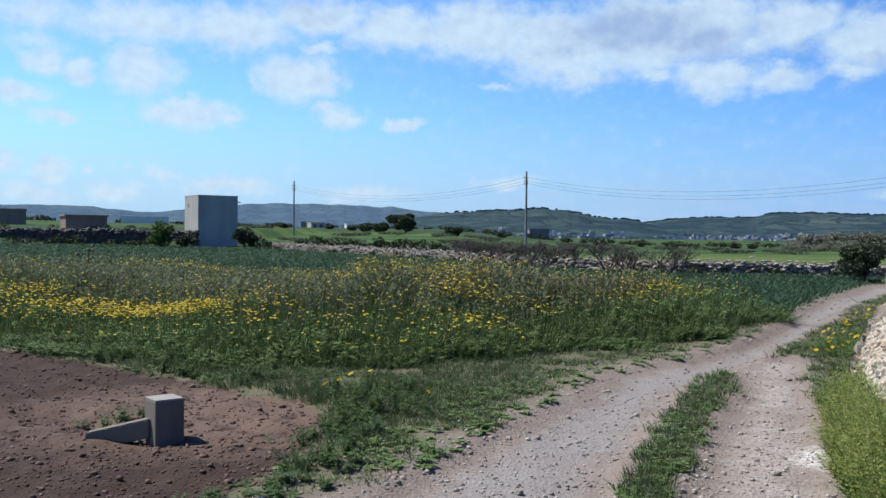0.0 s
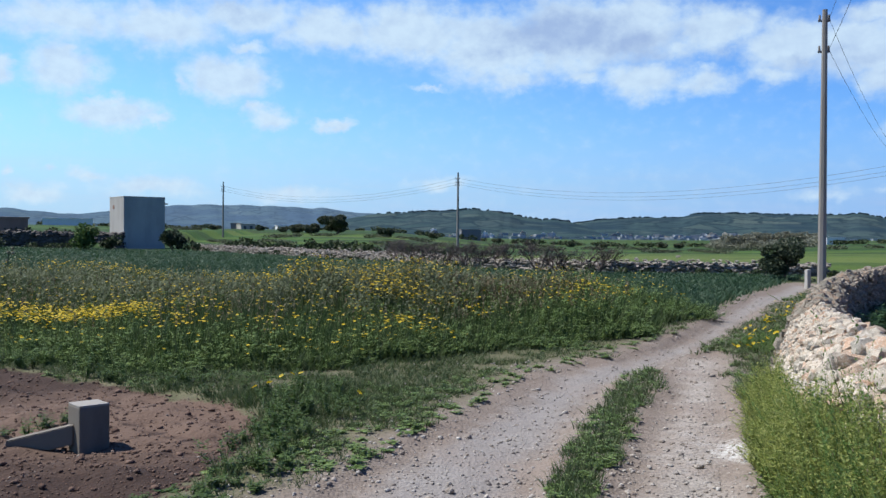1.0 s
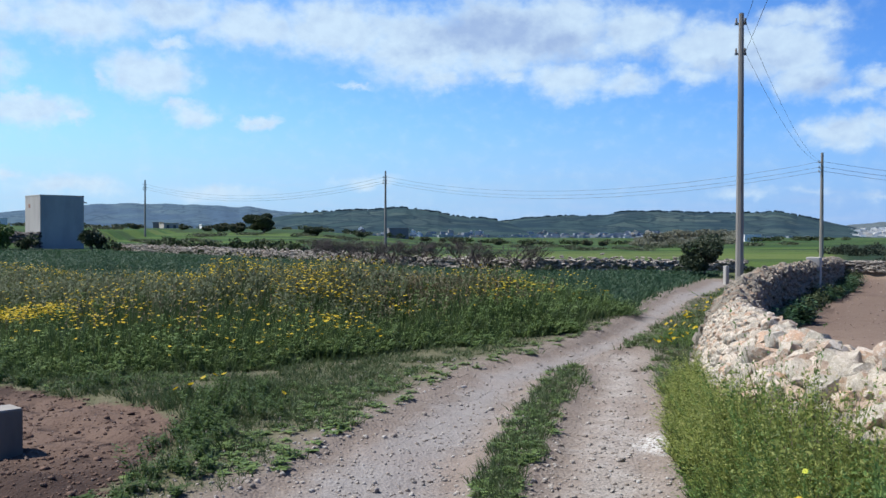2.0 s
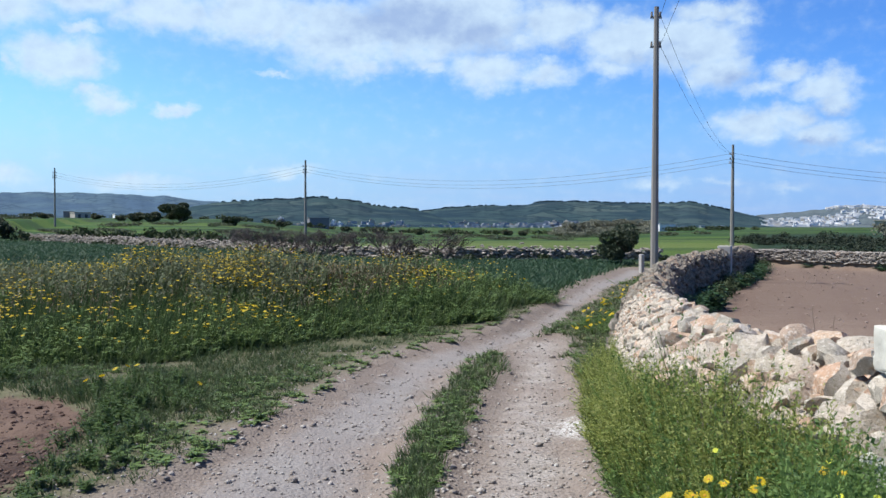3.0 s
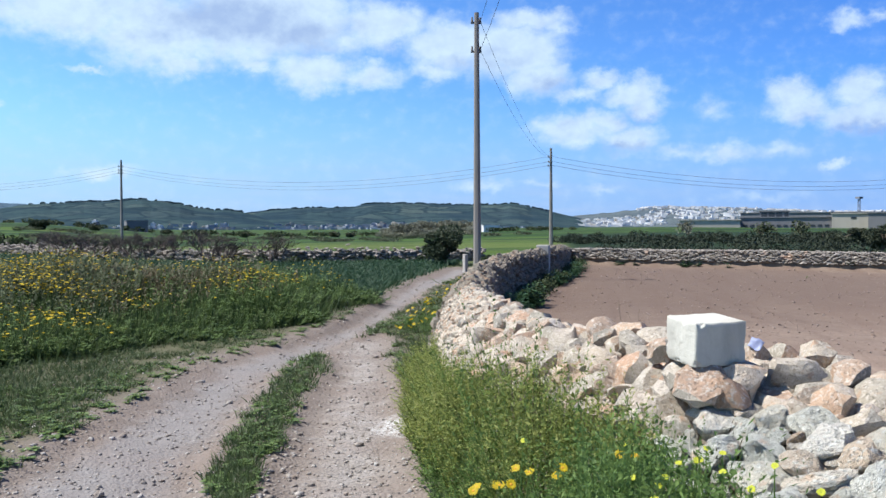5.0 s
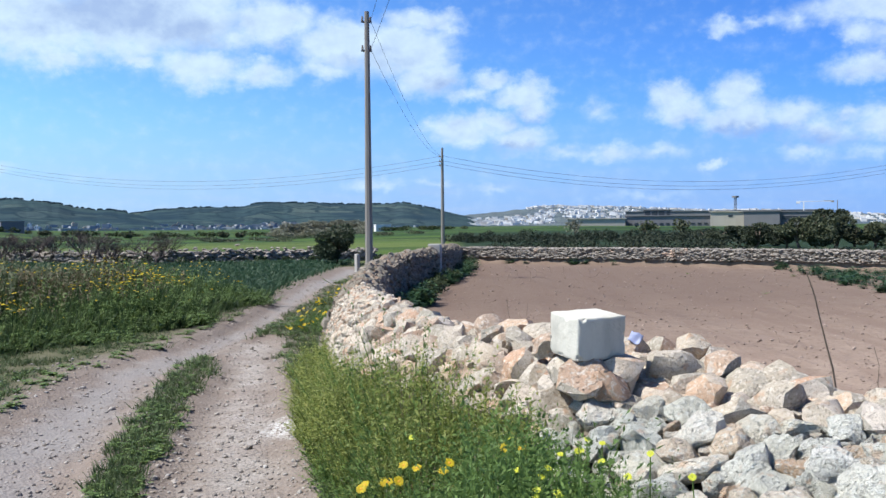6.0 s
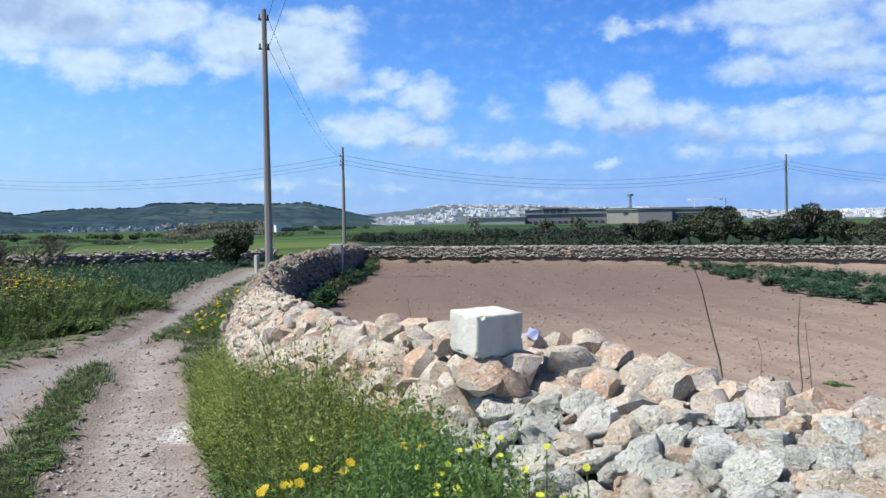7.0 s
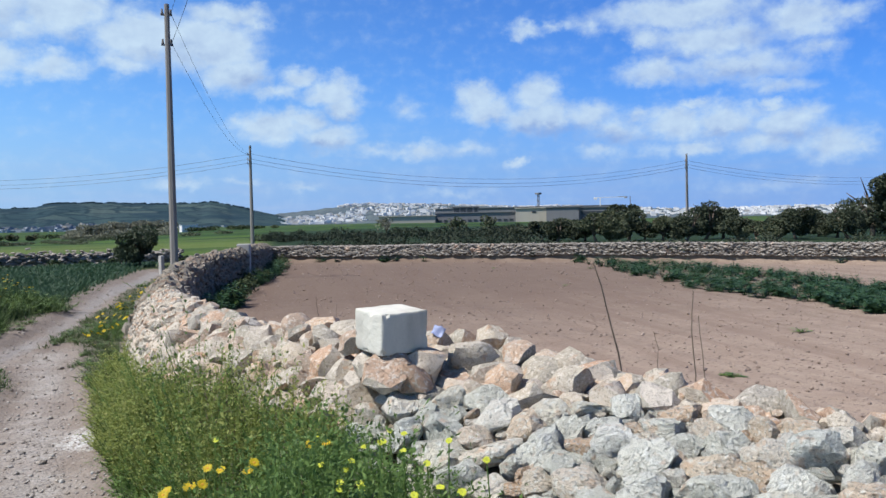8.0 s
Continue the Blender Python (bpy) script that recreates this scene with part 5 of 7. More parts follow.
def bloom(seed, petals, radius, cup=0.25, tilt=0.7):
    """An open daisy-like flower head, tipped a little."""
    rng = np.random.default_rng(seed)
    vs, fs = [], []
    tip = Euler((rng.uniform(-tilt, tilt), rng.uniform(-tilt, tilt), 0)).to_matrix()
    for i in range(petals):
        a = 6.283 * i / petals
        w = 3.1416 / petals * 0.95
        pts = [(0, 0, 0), (math.cos(a - w) * radius * 0.8, math.sin(a - w) * radius * 0.8, cup * radius * 0.6), (math.cos(a) * radius, math.sin(a) * radius, cup * radius),
               (math.cos(a + w) * radius * 0.8, math.sin(a + w) * radius * 0.8, cup * radius * 0.6)]
        n = len(vs)
        vs += [tuple(tip @ Vector(p)) for p in pts]
        fs += [(n, n + 1, n + 2), (n, n + 2, n + 3)]
    return np.array(vs), np.array(fs)


def fan(n, r0, r1, a0, a1, rng):
    """Points spread over a sector of the plan, thinning outwards."""
    a = np.radians(rng.uniform(a0, a1, n))
    r = np.exp(rng.uniform(math.log(r0), math.log(r1), n))
    return np.sin(a) * r, np.cos(a) * r, r


def keep(mask, *arrays_in):
    return [a[mask] for a in arrays_in]


# meadow ---------------------------------------------------------------


def meadow_tall(x, y):
    d = within(MEADOW, x, y)
    return (0.16 + 0.3 * soft(d, 0.0, 1.1) + 0.42 * soft(d, 0.6, 4.5) * (1 - 0.62 * soft(d, 3.0, 6.5) * soft(-x, -1.0, 3.0))) * (1 + 0.16 * ripple(x, y, 0.9, 61)) * (1.0 + 0.5 * soft(x, 2.0, 5.0)) + 0.32 * np.exp(-((x + 1.4) ** 2 + (y - 17.5) ** 2) / 0.7)


def build_meadow():
    rng = np.random.default_rng(70)

    def strew(n, ragged=0.3):
        x, y, r = fan(n, 10.5, 48, -33, 24, rng)
        d = within(MEADOW, x, y) + ragged * ripple(x, y, 1.7, 63)
        m = d > 0
        return keep(m, x, y, r)

    x, y, r = strew(27000)
    sp = spots_at(x, y, rng, lean=0.18, wind=0.4)
    sp["tall"] = meadow_tall(x, y) * np.clip(rng.lognormal(-0.16, 0.2, len(x)), 0.4, 1.2)
    sp["size"] = 0.8 + r / 26
    scatter("meadow_grass", [tuft(i, 9, 1.0, 0.16, 0.011, 0.16) for i in range(8)], sp, M_MEADOW, "tall mixed meadow grass, green turning straw-brown", "grass", seed=1)
    x, y, r = strew(11000, 0.5)
    dens = soft(ripple(x, y, 0.7, 66), -0.9, 0.3) + (within(MEADOW, x, y) < 2.2) * 0.5 + 0.7 * soft(x, 1.5, 4.0)
    x, y, r = keep(rng.uniform(0, 1, len(x)) < dens, x, y, r)
    sp = spots_at(x, y, rng, lean=0.12)
    sp["tall"] = meadow_tall(x, y) * rng.uniform(0.6, 0.95, len(x)) * (1.0 + 0.2 * soft(x, 2.0, 5.0))
    sp["size"] = rng.uniform(0.8, 1.3, len(x)) * (0.8 + r / 40)
    scatter("meadow_weeds", [weed(i, 5, 20, 1.0, 0.26, 0.078, 1.0) for i in range(8)], sp, M_WEED, "leafy green wildflower stems in the meadow", "weeds", seed=2)
    # brown dock and dried seed heads
    x, y, r = strew(20000, 0.1)
    az = np.degrees(np.arctan2(x, y))
    d = within(MEADOW, x, y)
    want = (0.1 + 0.9 * soft(0.6 * ripple(x, y, 0.55, 68) + 1.4 * np.exp(-((az - 5) / 7.0) ** 2), 0.3, 1.2)) * soft(d, 0.8, 2.8)
    x, y, r = keep(rng.uniform(0, 1, len(x)) < want, x, y, r)
    sp = spots_at(x, y, rng, lean=0.1, wind=0.4)
    sp["tall"] = meadow_tall(x, y) * rng.uniform(0.8, 1.12, len(x))
    sp["size"] = 0.8 + r / 30
    scatter("dry_stalks", [stalk(i, 5, 1.0, 0.16) for i in range(8)], sp, M_DRY, "dry reddish-brown seed stalks standing among the grass", "dry grass", seed=3)
    # pale feathery heads over the back of the meadow
    x, y, r = strew(13000, 0.1)
    d = within(MEADOW, x, y)
    x, y, r = keep(rng.uniform(0, 1, len(x)) < soft(d + 0.8 * ripple(x, y, 0.8, 74), 2.2, 4.6), x, y, r)
    sp = spots_at(x, y, rng, lean=0.22, wind=0.4)
    sp["tall"] = meadow_tall(x, y) * rng.uniform(0.85, 1.3, len(x))
    sp["size"] = 0.8 + r / 30
    scatter("feather_grass", [stalk(30 + i, 6, 1.0, 0.2, 1.2) for i in range(8)], sp, M_FEATHER, "pale feathery grass heads over the back of the meadow", "grass", seed=24)
    # crown daisies in drifts
    x, y, r = strew(150000, 0.2)
    az = np.degrees(np.arctan2(x, y))
    d = within(MEADOW, x, y)
    drift = 0.08 + 0.92 * soft(0.7 * ripple(x, y, 0.9, 71) + 0.9 * ripple(x * 0.5, y * 1.5, 2.6, 72), 0.15, 1.0)
    want = drift * (0.16 + 0.84 * soft(-az, -9, 3) + 0.3 * soft(az, 8, 14)) * soft(d, 0.1, 1.3) * (1 - 0.95 * soft(d + 0.6 * ripple(x, y, 0.6, 73), 2.2, 4.8))
    want = np.maximum(want, 0.9 * np.exp(-((x + 1.4) ** 2 + (y - 17.5) ** 2) / 0.5))
    x, y, r = keep(rng.uniform(0, 1, len(x)) < want * 0.8, x, y, r)
    z = height(x, y) + meadow_tall(x, y) * rng.uniform(0.95, 1.25, len(x))
    sp = spots_at(x, y, rng, lean=0.0, z=z)
    sp["size"] = rng.uniform(0.85, 1.3, len(x)) * (0.75 + r / 48)
    sp["tall"] = sp["size"]
    scatter("yellow_daisies", [bloom(i, 6, 0.0205, 0.1, 0.4) for i in range(8)], sp, M_YELLOW, "drifts of yellow crown daisies in flower", "flowers", seed=4)


build_meadow()

def build_thistle(x, y):
    """A tall dark thistle: a stem with side branches, ragged leaves and heads."""
    g = float(height(x, y))
    plant = thing("thistle", pose(x, y, g), "tall dark thistle standing above the meadow grass", "thistle")
    rng = random.Random(9)
    bm = bmesh.new()
    tube(bm, (0, 0, -0.05), (0.05, 0.02, 1.15), 0.018, 0.01, 6)
    tips = []
    for i in range(5):
        a, z = i * 1.9, 0.5 + 0.12 * i
        tip = Vector((math.cos(a) * 0.28, math.sin(a) * 0.28, z + 0.3))
        tube(bm, (0.03, 0.01, z), tip, 0.01, 0.007, 5)
        tips.append(tip)
    part("stem", bm, M_SCRUB_STEM, plant)
    for tip in tips + [Vector((0.05, 0.02, 1.17))]:
        bm = bmesh.new()
        bmesh.ops.create_icosphere(bm, subdivisions=2, radius=0.05)
        for v in bm.verts:
            v.co *= 1 + 0.35 * noise.noise(v.co * 60)
        part("flower_head", bm, M_DRY, plant, at=Matrix.Translation(tip))
    v, f = weed(77, 4, 16, 1.0, 0.3, 0.3)
    put("leaves", mesh_from("leaves", v, f, M_SCRUB_STEM), parent=plant)


M_SCRUB_STEM = leafy("thistle_green", [(0.0, (0.03, 0.045, 0.022)), (1.0, (0.06, 0.08, 0.04))])
build_thistle(-10.6, 27.2)

# young wheat ------------------------------------------------------------


def build_wheat():
    rng = np.random.default_rng(80)
    x, y, r = fan(70000, 19, 112, -34, 27, rng)
    x, y, r = keep(within(WHEAT, x, y) > 0, x, y, r)
    sp = spots_at(x, y, rng, lean=0.15, wind=0.5)
    sp["size"] = 0.7 + r / 26
    sp["tall"] = rng.uniform(0.19, 0.22, len(x))
    scatter("young_wheat", [tuft(20 + i, 5, 1.0, 0.22, 0.02, 0.1) for i in range(8)], sp, M_WHEAT, "dense even field of dark green young wheat", "crop", seed=5)


build_wheat()

# low grass between soil, track and meadow; the strip between the ruts ------


def build_low_grass():
    rng = np.random.default_rng(90)
    x, y, r = fan(80000, 3.0, 42, -35, 36, rng)
    rut = np.maximum(within(RUT_L, x, y), within(RUT_R, x, y))
    soil, field, mead = within(SOIL_EDGE, x, y), within(FIELD, x, y), within(MEADOW, x, y)
    patch = ripple(x, y, 1.3, 91) + 0.6 * ripple(x, y, 3.7, 92)
    ok = (rut < -0.03 - 0.09 * (ripple(x, y, 5.0, 93) + 0.4)) & (soil < 0.02 + 0.1 * ripple(x, y, 4.0, 94)) & (field < -0.5) & (mead < 0.3) & (within(WHEAT, x, y) < 0.2)
    left = (within(RUT_L, x, y) > -3.0) & (x < np.interp(y, [p[1] for p in RUT_L_LEFT], [p[0] for p in RUT_L_LEFT]))
    ok &= ~((ripple(x, y, 3.1, 97) + 0.6 * ripple(x, y, 8.0, 98) < -0.9 + 1.1 * soft(rut, -1.0, 0.0)) & left)
    bare = left & (rng.uniform(0, 1, len(x)) < 0.9 * soft(-y - 0.7 * ripple(x, y, 2.0, 96), -8.4, -6.2))
    ok &= ~bare
    x, y, r, rut, patch = keep(ok, x, y, r, rut, patch)
    sp = spots_at(x, y, rng, lean=0.35)
    strip = (rut > -0.42) & (x > np.interp(y, [p[1] for p in RUT_L_RIGHT], [p[0] for p in RUT_L_RIGHT])) & (x < np.interp(y, [p[1] for p in RUT_R_LEFT], [p[0] for p in RUT_R_LEFT]))
    sp["tall"] = np.where(strip, 0.075, 0.05 + 0.035 * soft(patch, -0.2, 1.2)) * rng.uniform(0.6, 1.3, len(x)) * (1 + 0.5 * soft(-rut, 0.2, 1.5))
    sp["size"] = rng.uniform(0.7, 1.3, len(x)) * (0.62 + r / 24)
    scatter("low_grass", [tuft(40 + i, 6, 1.0, 0.08, 0.008, 0.075) for i in range(10)], sp, M_GRASS, "short patchy grass on the bare stony ground", "grass", seed=6)
    # the same grass behind the standing point
    a, q = rng.uniform(0, 6.283, 9000), 0.5 + 9.0 * np.sqrt(rng.uniform(0, 1, 9000))
    x, y, r = np.sin(a) * q, np.cos(a) * q, q
    rut = np.maximum(within(RUT_L, x, y), within(RUT_R, x, y))
    x, y, r = keep((y < 2.4) & (rut < -0.06) & (within(SOIL_EDGE, x, y) < 0) & (within(FIELD, x, y) < -0.7), x, y, r)
    sp = spots_at(x, y, rng, lean=0.35)
    sp["tall"] = rng.uniform(0.04, 0.12, len(x))
    scatter("low_grass", [tuft(40 + i, 6, 1.0, 0.08, 0.008, 0.075) for i in range(10)], sp, M_GRASS, "short patchy grass beside the track", "grass", seed=18)
    # small rosettes and clover
    x, y, r = fan(8000, 3.2, 24, -32, 34, rng)
    rut = np.maximum(within(RUT_L, x, y), within(RUT_R, x, y))
    ok = (rut < -0.06 - 0.06 * ripple(x, y, 5.0, 93)) & (within(SOIL_EDGE, x, y) < 0.0) & (within(FIELD, x, y) < -0.5) & (within(MEADOW, x, y) < 0.0)
    ok &= (ripple(x, y, 1.6, 95) > -0.1) | (rut > -0.4)
    ok &= ~((y < 6.6) & (x < 0.6))
    x, y, r = keep(ok, x, y, r)
    sp = spots_at(x, y, rng, lean=0.1)
    sp["tall"] = rng.uniform(0.02, 0.07, len(x))
    sp["size"] = rng.uniform(0.35, 0.75, len(x)) * (0.8 + r / 40)
    scatter("ground_weeds", [weed(60 + i, 4, 6, 1.0, 0.1, 0.13) for i in range(8)], sp, M_WEED, "small green broadleaf weeds in the grass", "weeds", seed=7)


build_low_grass()

# taller weeds at the edge of the tilled soil -------------------------------


def build_edge_weeds():
    rng = np.random.default_rng(95)
    centres = [(-1.01, 6.53, 0.16), (-0.95, 6.96, 0.24), (-0.93, 7.37, 0.28), (-0.91, 7.78, 0.26), (-0.88, 8.3, 0.32), (-0.83, 8.84, 0.4), (-0.81, 9.51, 0.36), (-0.61, 9.72, 0.22), (-0.3, 9.1, 0.2), (-1.05, 6.17, 0.12), (-1.17, 5.98, 0.1), (-1.38, 5.95, 0.1),
               (-1.5, 10.1, 0.26), (-2.2, 10.7, 0.25), (-3.1, 11.3, 0.3), (-4.4, 12.3, 0.34), (-3.05, 8.6, 0.2)]
    px, py, ph = [], [], []
    for cx, cy, h in centres:
        n = int(3 + 20 * h)
        px.append(rng.normal(cx, 0.16, n)), py.append(rng.normal(cy, 0.22, n)), ph.append(h * rng.uniform(0.3, 1.05, n))
    x, y, h = map(np.concatenate, (px, py, ph))
    sp = spots_at(x, y, rng, lean=0.15)
    sp["tall"], sp["size"] = h, rng.uniform(0.35, 0.6, len(x))
    scatter("edge_weeds", [weed(80 + i, 6, 22, 1.0, 0.24, 0.1) for i in range(8)], sp, M_EDGE, "clumps of dark green weeds along the soil edge", "weeds", seed=8)
    fx, fy = np.array([-1.11, -1.01, -0.94, -0.85, -0.77, -0.2]), np.array([8.21, 8.44, 8.82, 8.97, 9.01, 8.7])
    z = np.array([0.36, 0.36, 0.36, 0.36, 0.36, 0.22])
    sp = spots_at(fx, fy, rng, lean=0.0, z=z)
    sp["size"] = sp["tall"] = np.full(len(fx), 1.0)
    scatter("edge_daisies", [bloom(90 + i, 9, 0.03) for i in range(5)], sp, M_YELLOW, "few yellow daisies above the weeds", "flowers", seed=9)


build_edge_weeds()

# verge between the track and the rubble wall ------------------------------
VERGE = [(1.5, 2.0), (2.22, 4.6), (2.5, 5.6), (3.3, 7.8), (3.9, 9.4), (4.7, 11.6), (5.2, 13.2), (6.6, 16.2), (8.6, 20.0), (11.0, 24.2), (14.0, 28.6), (17.6, 33.6), (19.4, 33.2), (16.0, 28.6), (12.6, 24.0), (9.0, 18.9), (6.15, 13.7),
         (4.65, 10.3), (3.75, 8.0), (3.1, 6.2), (2.85, 4.9), (2.5, 3.9), (2.4, 3.0), (2.2, 2.2), (1.4, 1.6)]


def verge_tall(x, y):
    d = within(VERGE, x, y)
    rutside, _ = away(RUT_R_RIGHT + [(6.6, 16.0), (17.0, 33.0)], x, y)
    h = 0.1 + np.interp(y, [2, 3.2, 5, 7, 9, 11, 14, 20], [0.6, 0.74, 0.8, 0.72, 0.54, 0.36, 0.26, 0.2]) * soft(rutside, 0.02, 0.75)
    return h * (1 + 0.2 * ripple(x, y, 2.2, 101) + 0.16 * ripple(x, y, 6.5, 110))


def build_verge():
    rng = np.random.default_rng(100)

    def strew(n, r0=1.6, r1=38):
        x, y, r = fan(n, r0, r1, 14, 82, rng)
        return keep((within(VERGE, x, y) > 0.03 * ripple(x, y, 5.0, 102)) & (r > 1.7), x, y, r)

    x, y, r = strew(8000)
    sp = spots_at(x, y, rng, lean=0.4)
    sp["tall"] = verge_tall(x, y) * rng.uniform(0.4, 0.95, len(x))
    sp["size"] = 0.55 + r / 22
    near = y + 0.8 * ripple(x, y, 2.0, 105) < 8.5
    lush = np.hypot(x - 2.25, y - 2.9) + 0.15 * ripple(x, y, 4.0, 106) < 0.85
    blades = [tuft(120 + i, 9, 1.0, 0.1, 0.007, 0.4) for i in range(10)]
    scatter("verge_grass", blades, {k: v[near & ~lush] for k, v in sp.items()}, M_VERGE_GRASS, "olive green grass along the track verge", "grass", seed=11)
    scatter("verge_grass", blades, {k: v[~near] for k, v in sp.items()}, M_GRASS, "olive green grass on the farther track verge", "grass", seed=16)
    scatter("verge_grass", blades, {k: v[lush] for k, v in sp.items()}, M_VERGE_DARK, "lush dark green grass round the yellow flowers", "grass", seed=17)
    x, y, r = strew(22000)
    pick = ripple(x, y, 1.5, 103) + 0.5 * ripple(x, y, 4.0, 104)
    near = r < 5.5
    for name, mask, mat, lab, sd in (("verge_weeds", (pick < 0.25) & (y < 9.5) & (np.hypot(x - 2.2, y - 2.7) > 1.1), M_VERGE, "yellow-green feathery weeds on the verge", 12), ("verge_dark_weeds", (pick >= 0.15) | (near & (pick > -0.4)) | (np.hypot(x - 2.2, y - 2.7) < 1.1), M_VERGE_DARK, "lush dark green flowering weeds before the wall", 13)):
        xx, yy, rr = keep(mask, x, y, r)
        sp = spots_at(xx, yy, rng, lean=0.34)
        sp["tall"] = verge_tall(xx, yy) * rng.uniform(0.35, 1.12, len(xx))
        sp["size"] = rng.uniform(0.4, 0.75, len(xx)) * (0.75 + rr / 26)
        scatter(name, [weed(140 + i + sd, 6, 34, 1.0, 0.45, 0.052, 1.0) for i in range(8)], sp, mat, lab, "weeds", seed=sd)
    # feathery weeds crowding the foot of the wall
    wx_, wy_, dx, dy, q = along(WALL, 0.05)
    i = np.flatnonzero((wy_ > 2.3) & (wy_ < 9.5))
    i = i[rng.integers(0, len(i), 1000)]
    fx, fy, _z = on_wall(wx_[i], wy_[i], dx[i], dy[i], np.zeros(len(i)))
    e = rng.uniform(-0.18, 0.22, len(i))
    x, y = fx + dy[i] * e, fy - dx[i] * e
    h = np.interp(y, [2.2, 3.0, 3.6, 5.0, 7.0, 9.5], [0.45, 0.62, 0.76, 0.8, 0.68, 0.42]) * (1 + 0.22 * ripple(x, y, 3.0, 107)) * soft(away(RUT_R_RIGHT + [(6.6, 16.0)], x, y)[0], -0.1, 0.6)
    for name, mask, mat, lab, sd in (("wall_side_weeds", y > 3.7 + 0.4 * ripple(x, y, 2.5, 108), M_VERGE, "tall yellow-green feathery weeds along the rubble wall", 25), ("wall_side_weeds", y <= 3.7 + 0.4 * ripple(x, y, 2.5, 108), M_VERGE_DARK, "tall dark green weeds along the rubble wall", 26)):
        xx, yy, hh = keep(mask, x, y, h)
        sp = spots_at(xx, yy, rng, lean=0.12)
        sp["tall"], sp["size"] = hh * rng.uniform(0.45, 1.1, len(xx)), rng.uniform(0.5, 0.9, len(xx))
        scatter(name, [weed(190 + i + sd, 6, 30, 1.0, 0.36, 0.055, 1.0) for i in range(8)], sp, mat, lab, "weeds", seed=sd)
    # tall plumes of weed standing against the foot of the wall
    i = np.flatnonzero((wy_ > 1.2) & (wy_ < 7.0))
    i = i[rng.integers(0, len(i), 1100)]
    x, y, _z = on_wall(wx_[i], wy_[i], dx[i], dy[i], np.zeros(len(i)))
    e = rng.uniform(0, 1, len(i)) ** 1.3
    x, y = x * (1.03 - 0.17 * e), y * (1.03 - 0.17 * e)
    # a dense patch of them before the fallen stretch
    turn, reach = np.radians(rng.uniform(33.5, 46.0, 330)), rng.uniform(2.8, 3.5, 330)
    x, y, e = np.append(x, np.sin(turn) * reach), np.append(y, np.cos(turn) * reach), np.append(e, rng.uniform(0, 0.7, 330))
    az, far = np.degrees(np.arctan2(x, y)), np.hypot(x, y)
    dip = np.interp(az, [18, 24.8, 30.1, 36.6, 39.4, 42.0, 45.2, 50.0], [8.4, 7.5, 7.8, 10.4, 11.9, 14.5, 16.8, 20.0])
    top = (1.67 - far * np.tan(np.radians(dip)) - height(x, y)) * (1 + 0.1 * ripple(x, y, 4.0, 109)) * (1 - 0.35 * e)
    x, y, top = keep((top > 0.15) & (az < 49) & (away(RUT_R_RIGHT + [(6.6, 16.0)], x, y)[0] > 0.1), x, y, np.minimum(top, 1.0))
    for mask, mat, lab, sd in ((y < 3.55 + 0.3 * ripple(x, y, 3.0, 108), M_VERGE_DARK, "tall leafy plumes of dark green weeds against the wall", 19), (y >= 3.55 + 0.3 * ripple(x, y, 3.0, 108), M_VERGE, "tall yellow-green plumes of weeds against the wall", 20)):
        xx, yy, tt = keep(mask, x, y, top)
        sp = spots_at(xx, yy, rng, lean=0.12)
        sp["tall"], sp["size"] = tt * rng.uniform(0.45, 1.04, len(xx)), rng.uniform(0.45, 0.7, len(xx))
        scatter("wall_side_weeds", [weed(180 + i + sd, 7, 40, 1.0, 0.32, 0.052, 1.0) for i in range(8)], sp, mat, lab, "weeds", seed=sd)
    # stray stalks of dry grass
    x, y, r = strew(3600)
    sp = spots_at(x, y, rng, lean=0.25)
    sp["tall"] = verge_tall(x, y) * rng.uniform(0.8, 1.3, len(x))
    sp["size"] = rng.uniform(0.5, 0.9, len(x))
    scatter("verge_straw", [stalk(160 + i, 4, 1.0, 0.15, 0.4) for i in range(6)], sp, M_DRY, "pale dry grass stalks on the verge", "dry grass", seed=14)
    # sparse far daisies on the verge
    x, y, r = strew(3500, 6.5, 34)
    want = np.where((y > 11) & (y < 26), 0.75, 0.07)
    x, y, r = keep(rng.uniform(0, 1, len(x)) < want, x, y, r)
    sp = spots_at(x, y, rng, lean=0.0, z=height(x, y) + verge_tall(x, y) * rng.uniform(0.9, 1.15, len(x)))
    sp["size"] = sp["tall"] = rng.uniform(0.9, 1.5, len(x)) * (0.6 + r / 26)
    scatter("verge_daisies", [bloom(170 + i, 7, 0.024) for i in range(6)], sp, M_YELLOW, "scattered yellow daisies on the verge", "flowers", seed=15)


build_verge()

